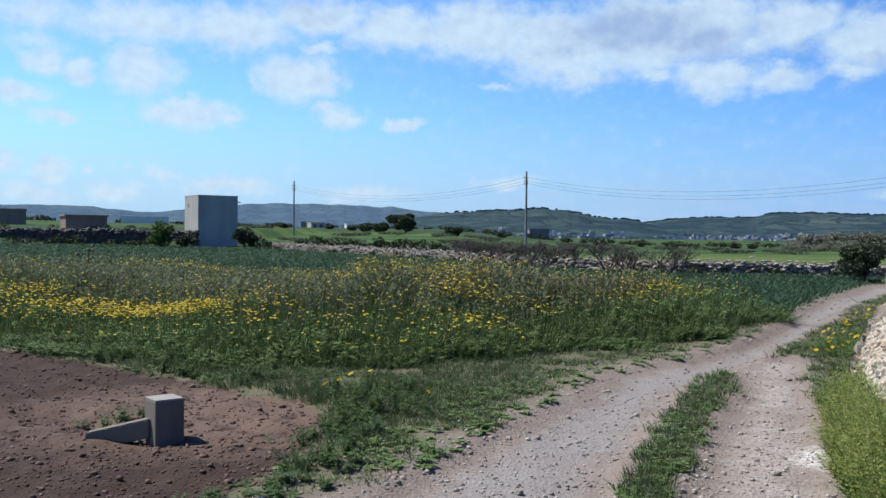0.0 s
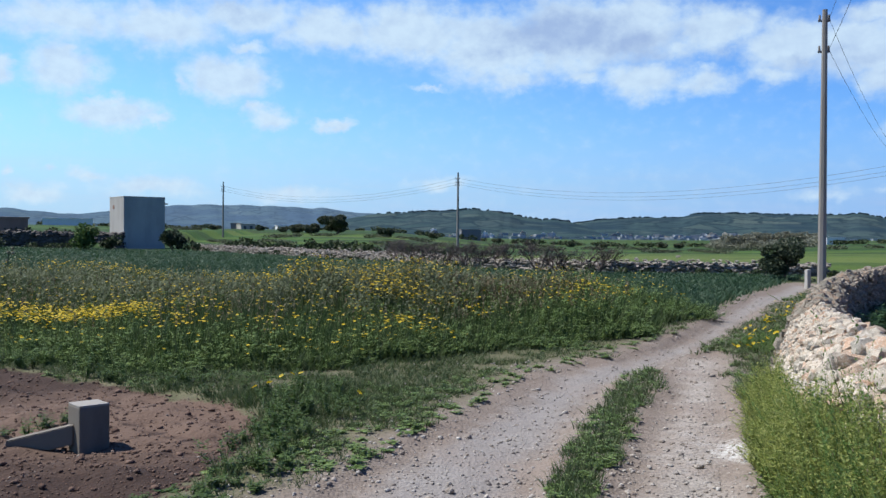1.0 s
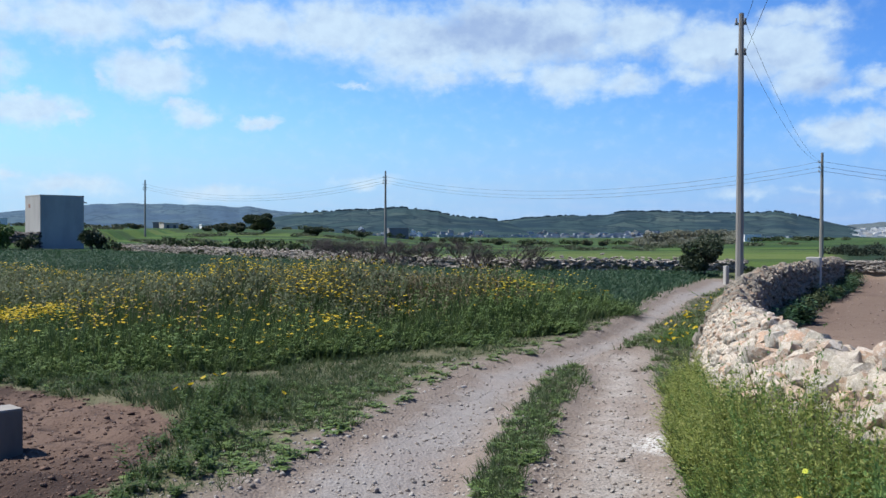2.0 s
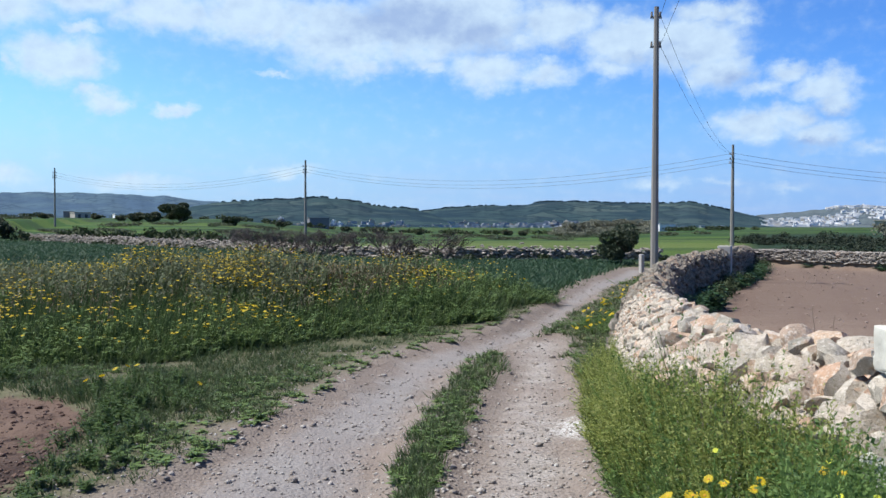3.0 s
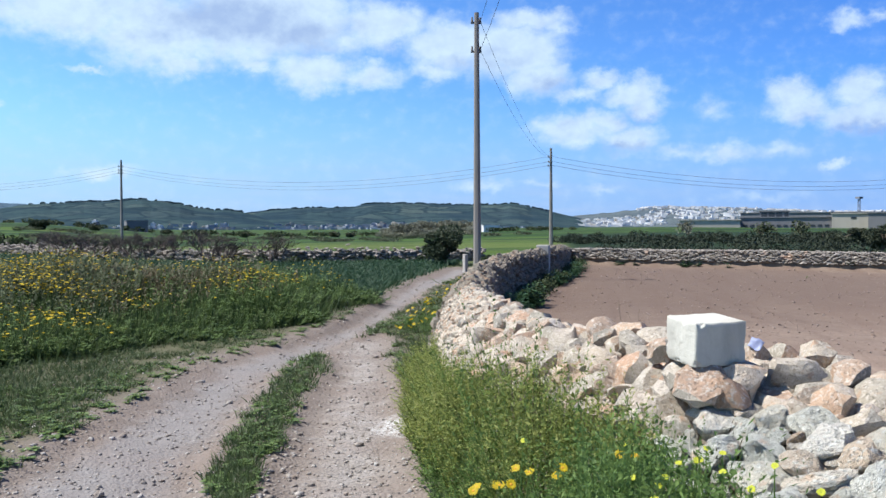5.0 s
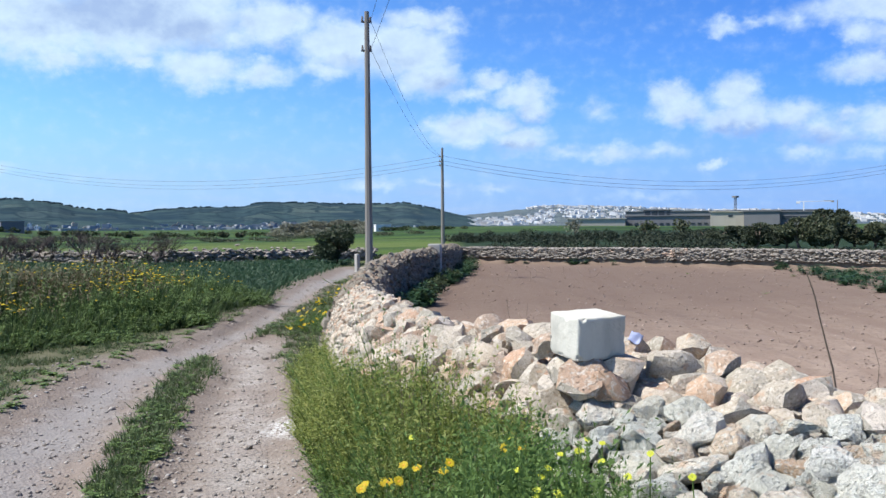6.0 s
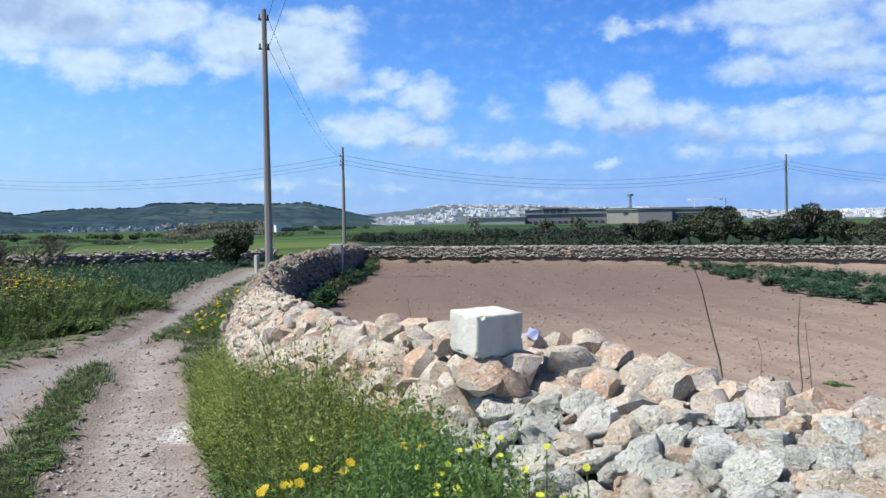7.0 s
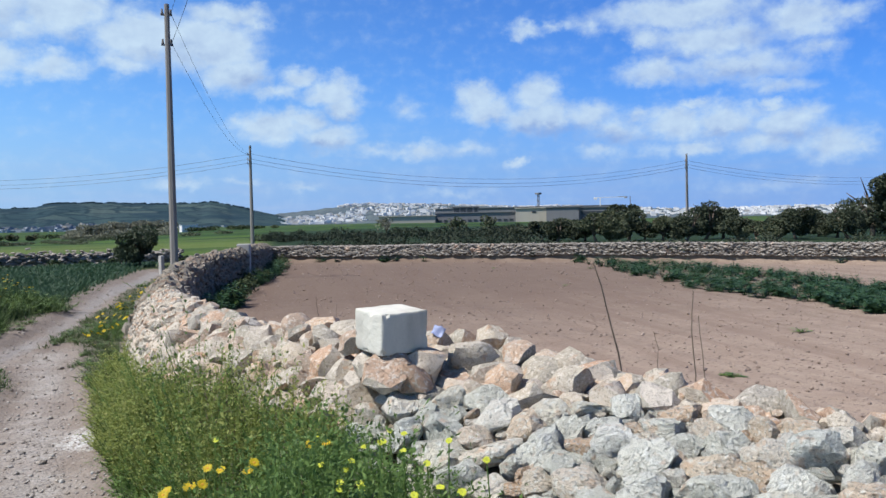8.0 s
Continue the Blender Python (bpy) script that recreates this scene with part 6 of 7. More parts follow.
# ---- crop strip and weeds inside the walled field ----


def build_crop():
    rng = np.random.default_rng(120)
    x, y, r = fan(15000, 12, 50, 28, 84, rng)
    d = within(CROP, x, y)
    # planted in rows along the strip
    row = (x * 0.84 - y * 0.54) / 0.62
    on = np.abs(row - np.round(row)) < 0.3
    x, y, r = keep((d > 0.05) & on & (rng.uniform(0, 1, len(x)) < 0.85), x, y, r)
    sp = spots_at(x, y, rng, lean=0.1)
    sp["tall"], sp["size"] = rng.uniform(0.16, 0.28, len(x)), rng.uniform(0.7, 1.2, len(x))
    scatter("bean_plants", [weed(200 + i, 5, 9, 1.0, 0.22, 0.22) for i in range(8)], sp, M_CROP, "strip of low grey-green bean plants in brown soil", "crop", seed=21)
    # weeds at the foot of the walls, in the darker crop green for the shade there
    px, py, ph = [], [], []
    for line, off, n, h in ((WALL, -0.75, 300, 0.25), (BACK_WALL, 0.5, 60, 0.18)):
        wx_, wy_, dx, dy, q = along(line, 0.05)
        i = rng.integers(0, len(wx_), n)
        o = off + rng.normal(0, 0.18, n)
        clump = ripple(wx_[i], wy_[i], 0.9, 131) > (0.25 if line is BACK_WALL else -0.4)
        px.append((wx_[i] + dy[i] * o)[clump]), py.append((wy_[i] - dx[i] * o)[clump]), ph.append((h * rng.uniform(0.5, 1.3, n))[clump])
    x, y, h = map(np.concatenate, (px, py, ph))
    h = np.where((y > 16) & (y < 36), h * 1.6, h)
    x, y, h = keep(((y > 13) | (h > 5)) & (inside(FIELD, x, y)), x, y, h)
    sp = spots_at(x, y, rng, lean=0.1)
    sp["tall"], sp["size"] = h, rng.uniform(0.8, 1.5, len(x))
    scatter("wall_foot_weeds", [weed(220 + i, 5, 14, 1.0, 0.25, 0.18) for i in range(6)], sp, M_CROP, "dark green weeds growing at the foot of the wall", "weeds", seed=22)
    # stray seedlings on the tilled ground
    x, y, r = fan(260, 8, 40, 26, 75, rng)
    x, y, r = keep((within(FIELD, x, y) > 1.2) & (within(CROP, x, y) < -0.3), x, y, r)
    x, y = x[:12], y[:12]
    sp = spots_at(x, y, rng)
    sp["tall"], sp["size"] = rng.uniform(0.05, 0.14, len(x)), rng.uniform(0.5, 1.2, len(x))
    scatter("seedlings", [weed(240 + i, 4, 6, 1.0, 0.16, 0.16) for i in range(4)], sp, M_VERGE_DARK, "sparse green seedlings in the tilled field", "weeds", seed=23)


build_crop()

# ---- loose stones and clods ----
M_PEBBLE = stony("track_pebbles", [(0.0, (0.228, 0.190, 0.160)), (0.35, (0.304, 0.262, 0.220)), (0.6, (0.152, 0.137, 0.125)), (0.8, (0.426, 0.395, 0.357)), (1.0, (0.380, 0.334, 0.289))], "island", 20.0, 0.9, 0.003, (0.418, 0.372, 0.327), (0.319, 0.236, 0.182), (0.182, 0.152, 0.129))
M_CLOD = stony("soil_clods", [(0.0, (0.097, 0.058, 0.042)), (0.5, (0.132, 0.082, 0.062)), (0.93, (0.167, 0.106, 0.079)), (1.0, (0.264, 0.220, 0.185))], "island", 20.0, 0.95, 0.004, (0.167, 0.114, 0.088), (0.132, 0.079, 0.057), (0.070, 0.044, 0.033))
M_CLOD_DRY = stony("field_clods", [(0.0, (0.185, 0.134, 0.108)), (0.6, (0.244, 0.182, 0.146)), (1.0, (0.353, 0.277, 0.232))], "island", 20.0, 0.95, 0.004, (0.302, 0.235, 0.193), (0.235, 0.160, 0.118), (0.168, 0.121, 0.097))


def strew_stones(name, count, r0, r1, a0, a1, test, sizes, mat, label, seed, grow=40.0):
    rng = np.random.default_rng(seed)
    x, y, r = fan(count, r0, r1, a0, a1, rng)
    x, y, r = keep(test(x, y), x, y, r)
    sp = spots_at(x, y, rng, lean=0.0)
    d = np.clip(rng.lognormal(math.log(sizes[0]), 0.5, len(x)), sizes[1], sizes[2]) * (0.7 + r / grow)
    sp["size"], sp["tall"] = d, d * rng.uniform(0.6, 1.0, len(x))
    sp["z"] = sp["z"] + d * 0.12
    scatter(name, ROCKS_SMALL, sp, mat, label, "stones", seed=seed, smooth=True)


strew_stones("track_pebbles", 24000, 2.6, 30, -14, 42, lambda x, y: np.maximum(within(RUT_L, x, y), within(RUT_R, x, y)) > -0.12 + 0.1 * ripple(x, y, 6.0, 141), (0.019, 0.009, 0.085), M_PEBBLE, "loose pale limestone pebbles on the track", 31)
strew_stones("soil_clods", 20000, 3.2, 30, -36, 0, lambda x, y: within(SOIL_EDGE, x, y) > -0.05, (0.021, 0.01, 0.08), M_CLOD, "crumbly reddish-brown clods and stones on tilled soil", 32)
strew_stones("field_clods", 9000, 5.0, 45, 22, 76, lambda x, y: within(FIELD, x, y) > 0.7, (0.024, 0.012, 0.06), M_CLOD_DRY, "dry pale brown clods on the tilled field", 33)


def build_bare_patch():
    strew_stones("bare_ground_stones", 6000, 4.2, 13, -20, 16, lambda x, y: (within(SOIL_EDGE, x, y) < -0.1) & (within(RUT_L, x, y) < 0) & (within(RUT_L, x, y) > -1.6 - 0.5 * ripple(x, y, 2.0, 91)) & (y < 12.5), (0.02, 0.01, 0.06), M_PEBBLE, "scattered pebbles on bare patches in the grass", 34)


build_bare_patch()

# ---- dry stems by the wall, a scrap of plastic ----
M_TWIG = leafy("dry_twig_bark", [(0.0, (0.1, 0.075, 0.055)), (1.0, (0.18, 0.14, 0.1))], 0.9, 0.0)


def dry_stem(x, y, z, tall, lean_x, lean_y, thick, seed):
    rng = random.Random(seed)
    cu = bpy.data.curves.new("dry_stem", "CURVE")
    cu.dimensions, cu.bevel_depth, cu.bevel_resolution = "3D", thick * 0.62, 1
    sp = cu.splines.new("POLY")
    n = 12
    sp.points.add(n)
    for i, p in enumerate(sp.points):
        t = i / n
        p.co = (lean_x * t ** 1.4 + rng.uniform(-0.012, 0.012), lean_y * t ** 1.4 + rng.uniform(-0.012, 0.012), tall * t, 1)
        p.radius = (1 - 0.6 * t) * rng.uniform(0.8, 1.3)
    cu.materials.append(M_TWIG)
    put("dry_stem", cu, "dry brown leafless weed stem standing behind the wall", "dry stem", "dry stems behind the wall", at=pose(x, y, z))


for _i, (_x, _y, _h, _lx, _ly, _w) in enumerate([(4.95, 3.3, 1.72, -0.3, 0.18, 0.013), (5.0, 2.98, 1.55, 0.0, 0.03, 0.011), (5.06, 2.93, 1.4, -0.03, 0.05, 0.008), (4.98, 3.15, 1.3, -0.1, 0.05, 0.006),
                                                (5.5, 7.6, 1.25, -0.05, 0.05, 0.007), (5.2, 6.1, 1.05, 0.02, 0.05, 0.006), (6.2, 8.4, 1.1, 0.05, 0.0, 0.007)]):
    dry_stem(_x, _y, float(height(_x, _y)) - 0.03, _h, _lx, _ly, _w, 400 + _i)

M_BLUE = worn("blue_plastic", (0.25, 0.28, 0.42), (0.34, 0.36, 0.46), 9.0, 0.5, 0.002)


def build_scrap():
    bm = bmesh.new()
    bmesh.ops.create_grid(bm, x_segments=8, y_segments=6, size=0.035)
    for v in bm.verts:
        v.co.z = 0.03 * noise.noise(v.co * 22) + 0.02
    bmesh.ops.solidify(bm, geom=bm.faces[:], thickness=0.003)
    put("plastic_scrap", bm_done("plastic_scrap", bm, M_BLUE, True), "crumpled scrap of pale blue plastic caught on the wall", "plastic scrap", at=pose(3.69, 3.89, 1.0, 20, -35, 20))


build_scrap()

# near flowers on the verge: each plant with its heads -----------------------


def build_daisy(x, y, z, radius, mat, disc, label, seed):
    rng = random.Random(seed)
    g = float(height(x, y))
    tall = z - g
    plant = thing("daisy", pose(x, y, g), label, "flower", "daisies on the verge")
    bm = bmesh.new()
    bend = Vector((rng.uniform(-0.04, 0.04), rng.uniform(-0.04, 0.04), 0))
    mid = Vector((0, 0, tall * 0.5)) + bend
    tube(bm, (0, 0, -0.02), mid, 0.0035, 0.003, 5)
    tube(bm, mid, (0, 0, tall), 0.003, 0.0025, 5)
    part("stem", bm, M_VERGE_DARK, plant)
    tip = Vector((rng.gauss(-0.45, 0.25), rng.gauss(-0.6, 0.25), 1.0)).to_track_quat("Z", "Y").to_matrix().to_4x4()
    bm = bmesh.new()
    n = 13 if disc else 8
    for i in range(n):
        a = 6.283 * i / n
        w = 3.1416 / n * 1.1
        k = radius * rng.uniform(0.9, 1.08)
        p = [(0.02 * k * math.cos(a), 0.02 * k * math.sin(a), 0.0), (math.cos(a - w) * k * 0.72, math.sin(a - w) * k * 0.72, k * 0.16), (math.cos(a - w * 0.4) * k, math.sin(a - w * 0.4) * k, k * 0.12),
             (math.cos(a + w * 0.4) * k, math.sin(a + w * 0.4) * k, k * 0.12), (math.cos(a + w) * k * 0.72, math.sin(a + w) * k * 0.72, k * 0.16)]
        bm.faces.new([bm.verts.new(q) for q in p])
    head = part("petals", bm, mat, plant, "", at=Matrix.Translation((0, 0, tall)) @ tip)
    if disc:
        bm = bmesh.new()
        bmesh.ops.create_uvsphere(bm, u_segments=10, v_segments=6, radius=radius * 0.32)
        bmesh.ops.scale(bm, vec=(1, 1, 0.5), verts=bm.verts[:])
        part("flower_disc", bm, M_OCHRE, head, "orange-yellow flower disc")


DAISIES = [(2.18, 3.02, 0.76), (2.18, 2.91, 0.78), (1.67, 3.26, 0.63), (1.7, 3.12, 0.67), (1.76, 3.14, 0.66), (1.84, 3.14, 0.7), (1.89, 3.34, 0.66), (1.93, 3.04, 0.73), (1.65, 3.25, 0.62), (1.85, 2.95, 0.73), (1.74, 3.22, 0.64)]
LEMONS = [(2.33, 2.69, 0.84), (2.31, 2.58, 0.85), (2.18, 2.66, 0.81), (2.2, 2.57, 0.84), (2.16, 2.41, 0.84), (2.02, 2.53, 0.81), (2.0, 2.54, 0.78), (1.96, 2.63, 0.79), (2.08, 2.19, 0.85), (1.81, 1.83, 0.9), (1.84, 1.98, 0.84), (1.82, 1.75, 0.9), (2.32, 2.34, 0.86), (1.83, 2.34, 0.81), (1.91, 2.34, 0.79), (1.8, 2.18, 0.83), (2.22, 2.05, 0.86), (2.1, 3.65, 0.69), (3.17, 4.94, 0.57), (2.85, 5.97, 0.5), (2.29, 3.13, 0.76), (1.82, 2.33, 0.79), (2.21, 2.6, 0.83)]
for _i, (_x, _y, _z) in enumerate(DAISIES):
    build_daisy(_x, _y, _z, 0.0215, M_YELLOW, True, "golden yellow daisy in full bloom on the verge", 500 + _i)
for _i, (_x, _y, _z) in enumerate(LEMONS):
    build_daisy(_x, _y, _z, 0.0135, M_LEMON, False, "small lemon-yellow wildflower among dark weeds", 540 + _i)

# ---- trees and shrubs ----
M_BARK = worn("bark", (0.13, 0.1, 0.075), (0.07, 0.055, 0.04), 6.0, 0.95, 0.02)
M_LEAF_DARK = leafy("dark_tree_leaves", [(0.0, (0.022, 0.036, 0.020)), (0.5, (0.041, 0.056, 0.029)), (1.0, (0.068, 0.085, 0.044))], 0.6, 0.15)
M_LEAF_TREE = leafy("shelter_tree_leaves", [(0.0, (0.034, 0.044, 0.027)), (0.5, (0.054, 0.066, 0.038)), (1.0, (0.085, 0.093, 0.054))], 0.7, 0.15)
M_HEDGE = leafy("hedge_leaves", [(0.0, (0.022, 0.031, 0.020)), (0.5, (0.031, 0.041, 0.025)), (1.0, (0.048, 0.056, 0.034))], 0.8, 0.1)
M_LEAF_OLIVE = leafy("olive_tree_leaves", [(0.0, (0.049, 0.062, 0.035)), (0.5, (0.078, 0.091, 0.048)), (1.0, (0.121, 0.127, 0.070))], 0.6, 0.15)
M_LEAF_BROWN = leafy("budding_tree_leaves", [(0.0, (0.145, 0.149, 0.106)), (0.5, (0.196, 0.196, 0.140)), (1.0, (0.255, 0.246, 0.178))], 0.7, 0.15)
M_SCRUB = leafy("scrub_leaves", [(0.0, (0.019, 0.031, 0.014)), (0.5, (0.038, 0.055, 0.021)), (1.0, (0.068, 0.085, 0.034))], 0.7, 0.15)
M_LEAF_BRIGHT = leafy("bright_shrub_leaves", [(0.0, (0.04, 0.075, 0.02)), (0.5, (0.07, 0.12, 0.03)), (1.0, (0.11, 0.17, 0.05))], 0.6, 0.25)
M_BARE = leafy("bare_grey_twigs", [(0.0, (0.07, 0.05, 0.045)), (0.5, (0.105, 0.08, 0.07)), (1.0, (0.15, 0.12, 0.1))], 0.9, 0.0)


def crown_mesh(name, tall, wide, low, leaves, size, mat, seed, lobes=9):
    """Foliage: many small leaf sprays gathered in uneven lobes, with gaps between them."""
    rng = np.random.default_rng(seed)
    c = rng.normal(0, 1, (lobes, 3))
    c /= np.linalg.norm(c, axis=1)[:, None]
    c *= rng.uniform(0.25, 0.8, (lobes, 1))
    rad = rng.uniform(0.28, 0.5, lobes)
    k = rng.integers(0, lobes, leaves)
    d = rng.normal(0, 1, (leaves, 3))
    d /= np.linalg.norm(d, axis=1)[:, None]
    p = c[k] + d * (rad[k] * rng.uniform(0.55, 1.05, leaves) ** 0.5)[:, None]
    mid, half = (tall + low) / 2, (tall - low) / 2
    p = p / np.abs(p).max() * np.array([wide / 2, wide / 2, half]) + np.array([0, 0, mid])
    u = d + rng.normal(0, 0.7, (leaves, 3))
    u /= np.linalg.norm(u, axis=1)[:, None]
    v = np.cross(u, rng.normal(0, 1, (leaves, 3)))
    v /= np.linalg.norm(v, axis=1)[:, None] + 1e-9
    s = (size * rng.uniform(0.6, 1.4, leaves))[:, None]
    verts = np.stack([p - u * s, p + v * s * 0.5, p + u * s, p - v * s * 0.5], 1).reshape(-1, 3)
    base = (np.arange(leaves) * 4)[:, None]
    faces = np.concatenate([base + [0, 1, 2], base + [0, 2, 3]])
    return mesh_from(name, verts, faces, mat)


def trunk_mesh(name, tall, wide, low, thick, seed):
    rng = random.Random(seed)
    bm = bmesh.new()
    fork = Vector((rng.uniform(-0.1, 0.1) * wide, rng.uniform(-0.1, 0.1) * wide, max(low * 1.1, tall * 0.22)))
    tube(bm, (0, 0, -0.15), fork, thick, thick * 0.7, 7)
    for i in range(6):
        a = 6.283 * i / 6 + rng.uniform(-0.4, 0.4)
        end = Vector((math.cos(a) * wide * rng.uniform(0.15, 0.36), math.sin(a) * wide * rng.uniform(0.15, 0.36), low + (tall - low) * rng.uniform(0.45, 0.9)))
        knee = fork.lerp(end, 0.5) + Vector((0, 0, 0.08 * tall))
        tube(bm, fork, knee, thick * 0.5, thick * 0.32, 5)
        tube(bm, knee, end, thick * 0.32, thick * 0.1, 5)
    return bm_done(name, bm, M_BARK, True)


def make_tree(name, x, y, tall, wide, low, leaves, size, mat, seed, label, category="tree", group="", thick=0.12):
    ob = thing(name, pose(x, y, float(height(x, y)) - 0.03, 0, 0, (seed * 77) % 360), label, category, group)
    put("trunk", trunk_mesh("trunk", tall, wide, low, thick, seed), parent=ob)
    put("crown", crown_mesh("crown", tall, wide, low, leaves, size, mat, seed), parent=ob)
    return ob


def polar(az, d):
    return math.sin(radians(az)) * d, math.cos(radians(az)) * d


def again(ob, x, y, turn, size, tall=1.0):
    ob2 = copy_thing(ob, pose(x, y, float(height(x, y)) - 0.05, 0, 0, turn))
    ob2.scale = (size, size, size * tall)
    return ob2


# round dark bush by the tall pole
make_tree("shrub", *polar(24.45, 40.0), 1.8, 2.6, 0.0, 6500, 0.06, M_LEAF_DARK, 601, "rounded dark green evergreen bush by the track", "shrub", thick=0.07)
# shrubs round the tower
make_tree("shrub", *polar(-17.1, 93.0), 2.6, 3.4, 0.05, 2000, 0.16, M_LEAF_BRIGHT, 602, "bright green leafy shrub beside the tower", "shrub", "shrubs by the tower", 0.1)
make_tree("shrub", *polar(-15.6, 92.5), 1.5, 2.0, 0.1, 500, 0.14, M_SCRUB, 603, "low green shrub beside the tower", "shrub", "shrubs by the tower", 0.08)
make_tree("shrub", *polar(-12.1, 92.0), 2.5, 3.6, 0.05, 2200, 0.15, M_LEAF_DARK, 604, "dark spreading prickly shrub at the tower's foot", "shrub", "shrubs by the tower", 0.1)
make_tree("shrub", *polar(-10.9, 90.0), 0.9, 1.9, 0.05, 400, 0.12, M_SCRUB, 605, "low yellow-green shrub at the end of the wall", "shrub", "shrubs by the tower", 0.06)
# field trees
make_tree("tree", *polar(-2.4, 205.0), 4.5, 7.6, 0.0, 9000, 0.24, M_LEAF_OLIVE, 611, "broad dull green carob tree on the terraces", "tree", "field trees", 0.3)
make_tree("tree", *polar(0.6, 190.0), 2.3, 4.3, 0.0, 4200, 0.2, M_LEAF_DARK, 612, "small dark rounded carob tree on the terraces", "tree", "field trees", 0.2)
_t = make_tree("tree", *polar(-3.9, 215.0), 2.9, 4.6, 0.0, 2600, 0.24, M_LEAF_OLIVE, 613, "small olive-green tree on the terraces", "tree", "field trees", 0.2)
again(_t, *polar(-4.8, 220.0), 40, 0.9)
for _a, _d, _s in ((-5.7, 230, 0.7), (3.6, 230, 0.75), (9.6, 210, 0.9), (12.2, 240, 0.7), (17.6, 260, 0.8), (18.6, 250, 0.7), (-7.0, 240, 0.6), (-9.8, 250, 0.7), (7.6, 300, 0.8), (14.2, 280, 0.6)):
    again(_t, *polar(_a, _d), _a * 50, _s, 0.85)
# budding trees beyond the green field
_b = make_tree("tree", *polar(21.6, 240.0), 3.7, 6.6, 0.2, 3200, 0.22, M_LEAF_BROWN, 621, "brownish budding tree beyond the green field", "tree", "budding trees", 0.2)
for _a, _s in ((22.4, 1.05), (23.2, 1.15), (23.9, 0.95), (24.7, 1.1), (25.4, 1.05), (26.1, 0.95), (20.9, 0.7)):
    again(_b, *polar(_a, 242.0 + (_a * 37) % 9), _a * 90, _s)
scrub_after = [polar(a, 238.0 + 3 * math.sin(a * 9)) for a in np.arange(20.6, 26.6, 0.3)]
# trees behind the back wall: bearing, rise of the top, kind
_row = "trees behind the field wall"
_kinds = [make_tree("tree", *polar(54.2, 66.0), 3.2, 3.6, 0.0, 5200, 0.1, M_LEAF_TREE, 631, "dark green tree in the row behind the field wall", "tree", _row, 0.14),
          make_tree("tree", *polar(52.4, 62.0), 2.4, 3.6, 0.0, 5200, 0.09, M_LEAF_OLIVE, 632, "grey-green olive tree in the row behind the field wall", "tree", _row, 0.12),
          make_tree("tree", *polar(58.7, 67.0), 3.2, 4.0, 0.0, 4200, 0.1, M_LEAF_TREE, 633, "bushy dark green tree in the row behind the field wall", "tree", _row, 0.14)]
make_tree("tree", *polar(67.9, 70.0), 4.6, 4.8, 0.1, 8000, 0.1, M_LEAF_TREE, 634, "tallest dark green tree in the row behind the field wall", "tree", _row, 0.2)
for _i, (_a, _e, _k) in enumerate([(47.6, -0.1, 2), (49.0, 0.2, 0), (49.8, 0.4, 2), (50.9, 0.2, 1), (51.6, 0.1, 0), (53.3, 0.55, 1), (55.2, 0.1, 0), (56.3, 0.25, 1), (57.5, 0.6, 2), (59.8, 0.85, 0), (60.8, 0.3, 2), (61.9, -0.1, 1),
                                   (62.9, 0.4, 2), (63.9, 0.8, 0), (65.0, 0.6, 2), (66.0, 0.4, 0), (66.8, 0.9, 2), (69.4, 1.3, 0), (71.0, 0.9, 2), (72.6, 1.1, 0)]):
    _x, _y = polar(_a, 61.0 + (_i * 7) % 11)
    _s = (1.66 + math.hypot(_x, _y) * math.tan(radians(_e)) - float(height(_x, _y))) / (3.2, 2.4, 3.2)[_k]
    again(_kinds[_k], _x, _y, _i * 67, 0.5 + 0.5 * _s, _s / (0.5 + 0.5 * _s))
make_tree("tree", *polar(39.3, 96.0), 2.6, 2.2, 0.3, 420, 0.13, M_LEAF_BROWN, 635, "thin half-bare young tree behind the field wall", "tree", "", 0.08)
make_tree("tree", *polar(43.6, 98.0), 2.4, 2.6, 0.3, 520, 0.13, M_LEAF_OLIVE, 636, "thin grey-green young tree behind the field wall", "tree", "", 0.08)
make_tree("tree", *polar(45.6, 99.0), 2.2, 2.4, 0.3, 520, 0.13, M_LEAF_OLIVE, 637, "small grey-green tree behind the field wall", "tree", "", 0.08)


def scrub_belt(name, points, tall, wide, leaves, size, mat, label, seed):
    """A run of scrub whose single bushes cannot be told apart."""
    rng = np.random.default_rng(seed)
    vs, fs, base = [], [], 0
    for x, y in points:
        h, w = tall * rng.uniform(0.6, 1.2), wide * rng.uniform(0.7, 1.3)
        p = rng.normal(0, 1, (leaves, 3))
        p /= np.linalg.norm(p, axis=1)[:, None]
        p *= rng.uniform(0.5, 1.05, (leaves, 1))
        p = p * [w / 2, w / 2, h / 2] + [x, y, float(height(x, y)) + h * 0.45]
        u = rng.normal(0, 1, (leaves, 3))
        u /= np.linalg.norm(u, axis=1)[:, None]
        v = np.cross(u, rng.normal(0, 1, (leaves, 3)))
        v /= np.linalg.norm(v, axis=1)[:, None] + 1e-9
        s = (size * rng.uniform(0.6, 1.4, leaves))[:, None]
        vs.append(np.stack([p - u * s, p + v * s * 0.5, p + u * s, p - v * s * 0.5], 1).reshape(-1, 3))
        b = (np.arange(leaves) * 4)[:, None] + base
        fs.append(np.concatenate([b + [0, 1, 2], b + [0, 2, 3]]))
        base += leaves * 4
    put(name, mesh_from(name, np.concatenate(vs), np.concatenate(fs), mat), label, "scrub", kind="stuff")


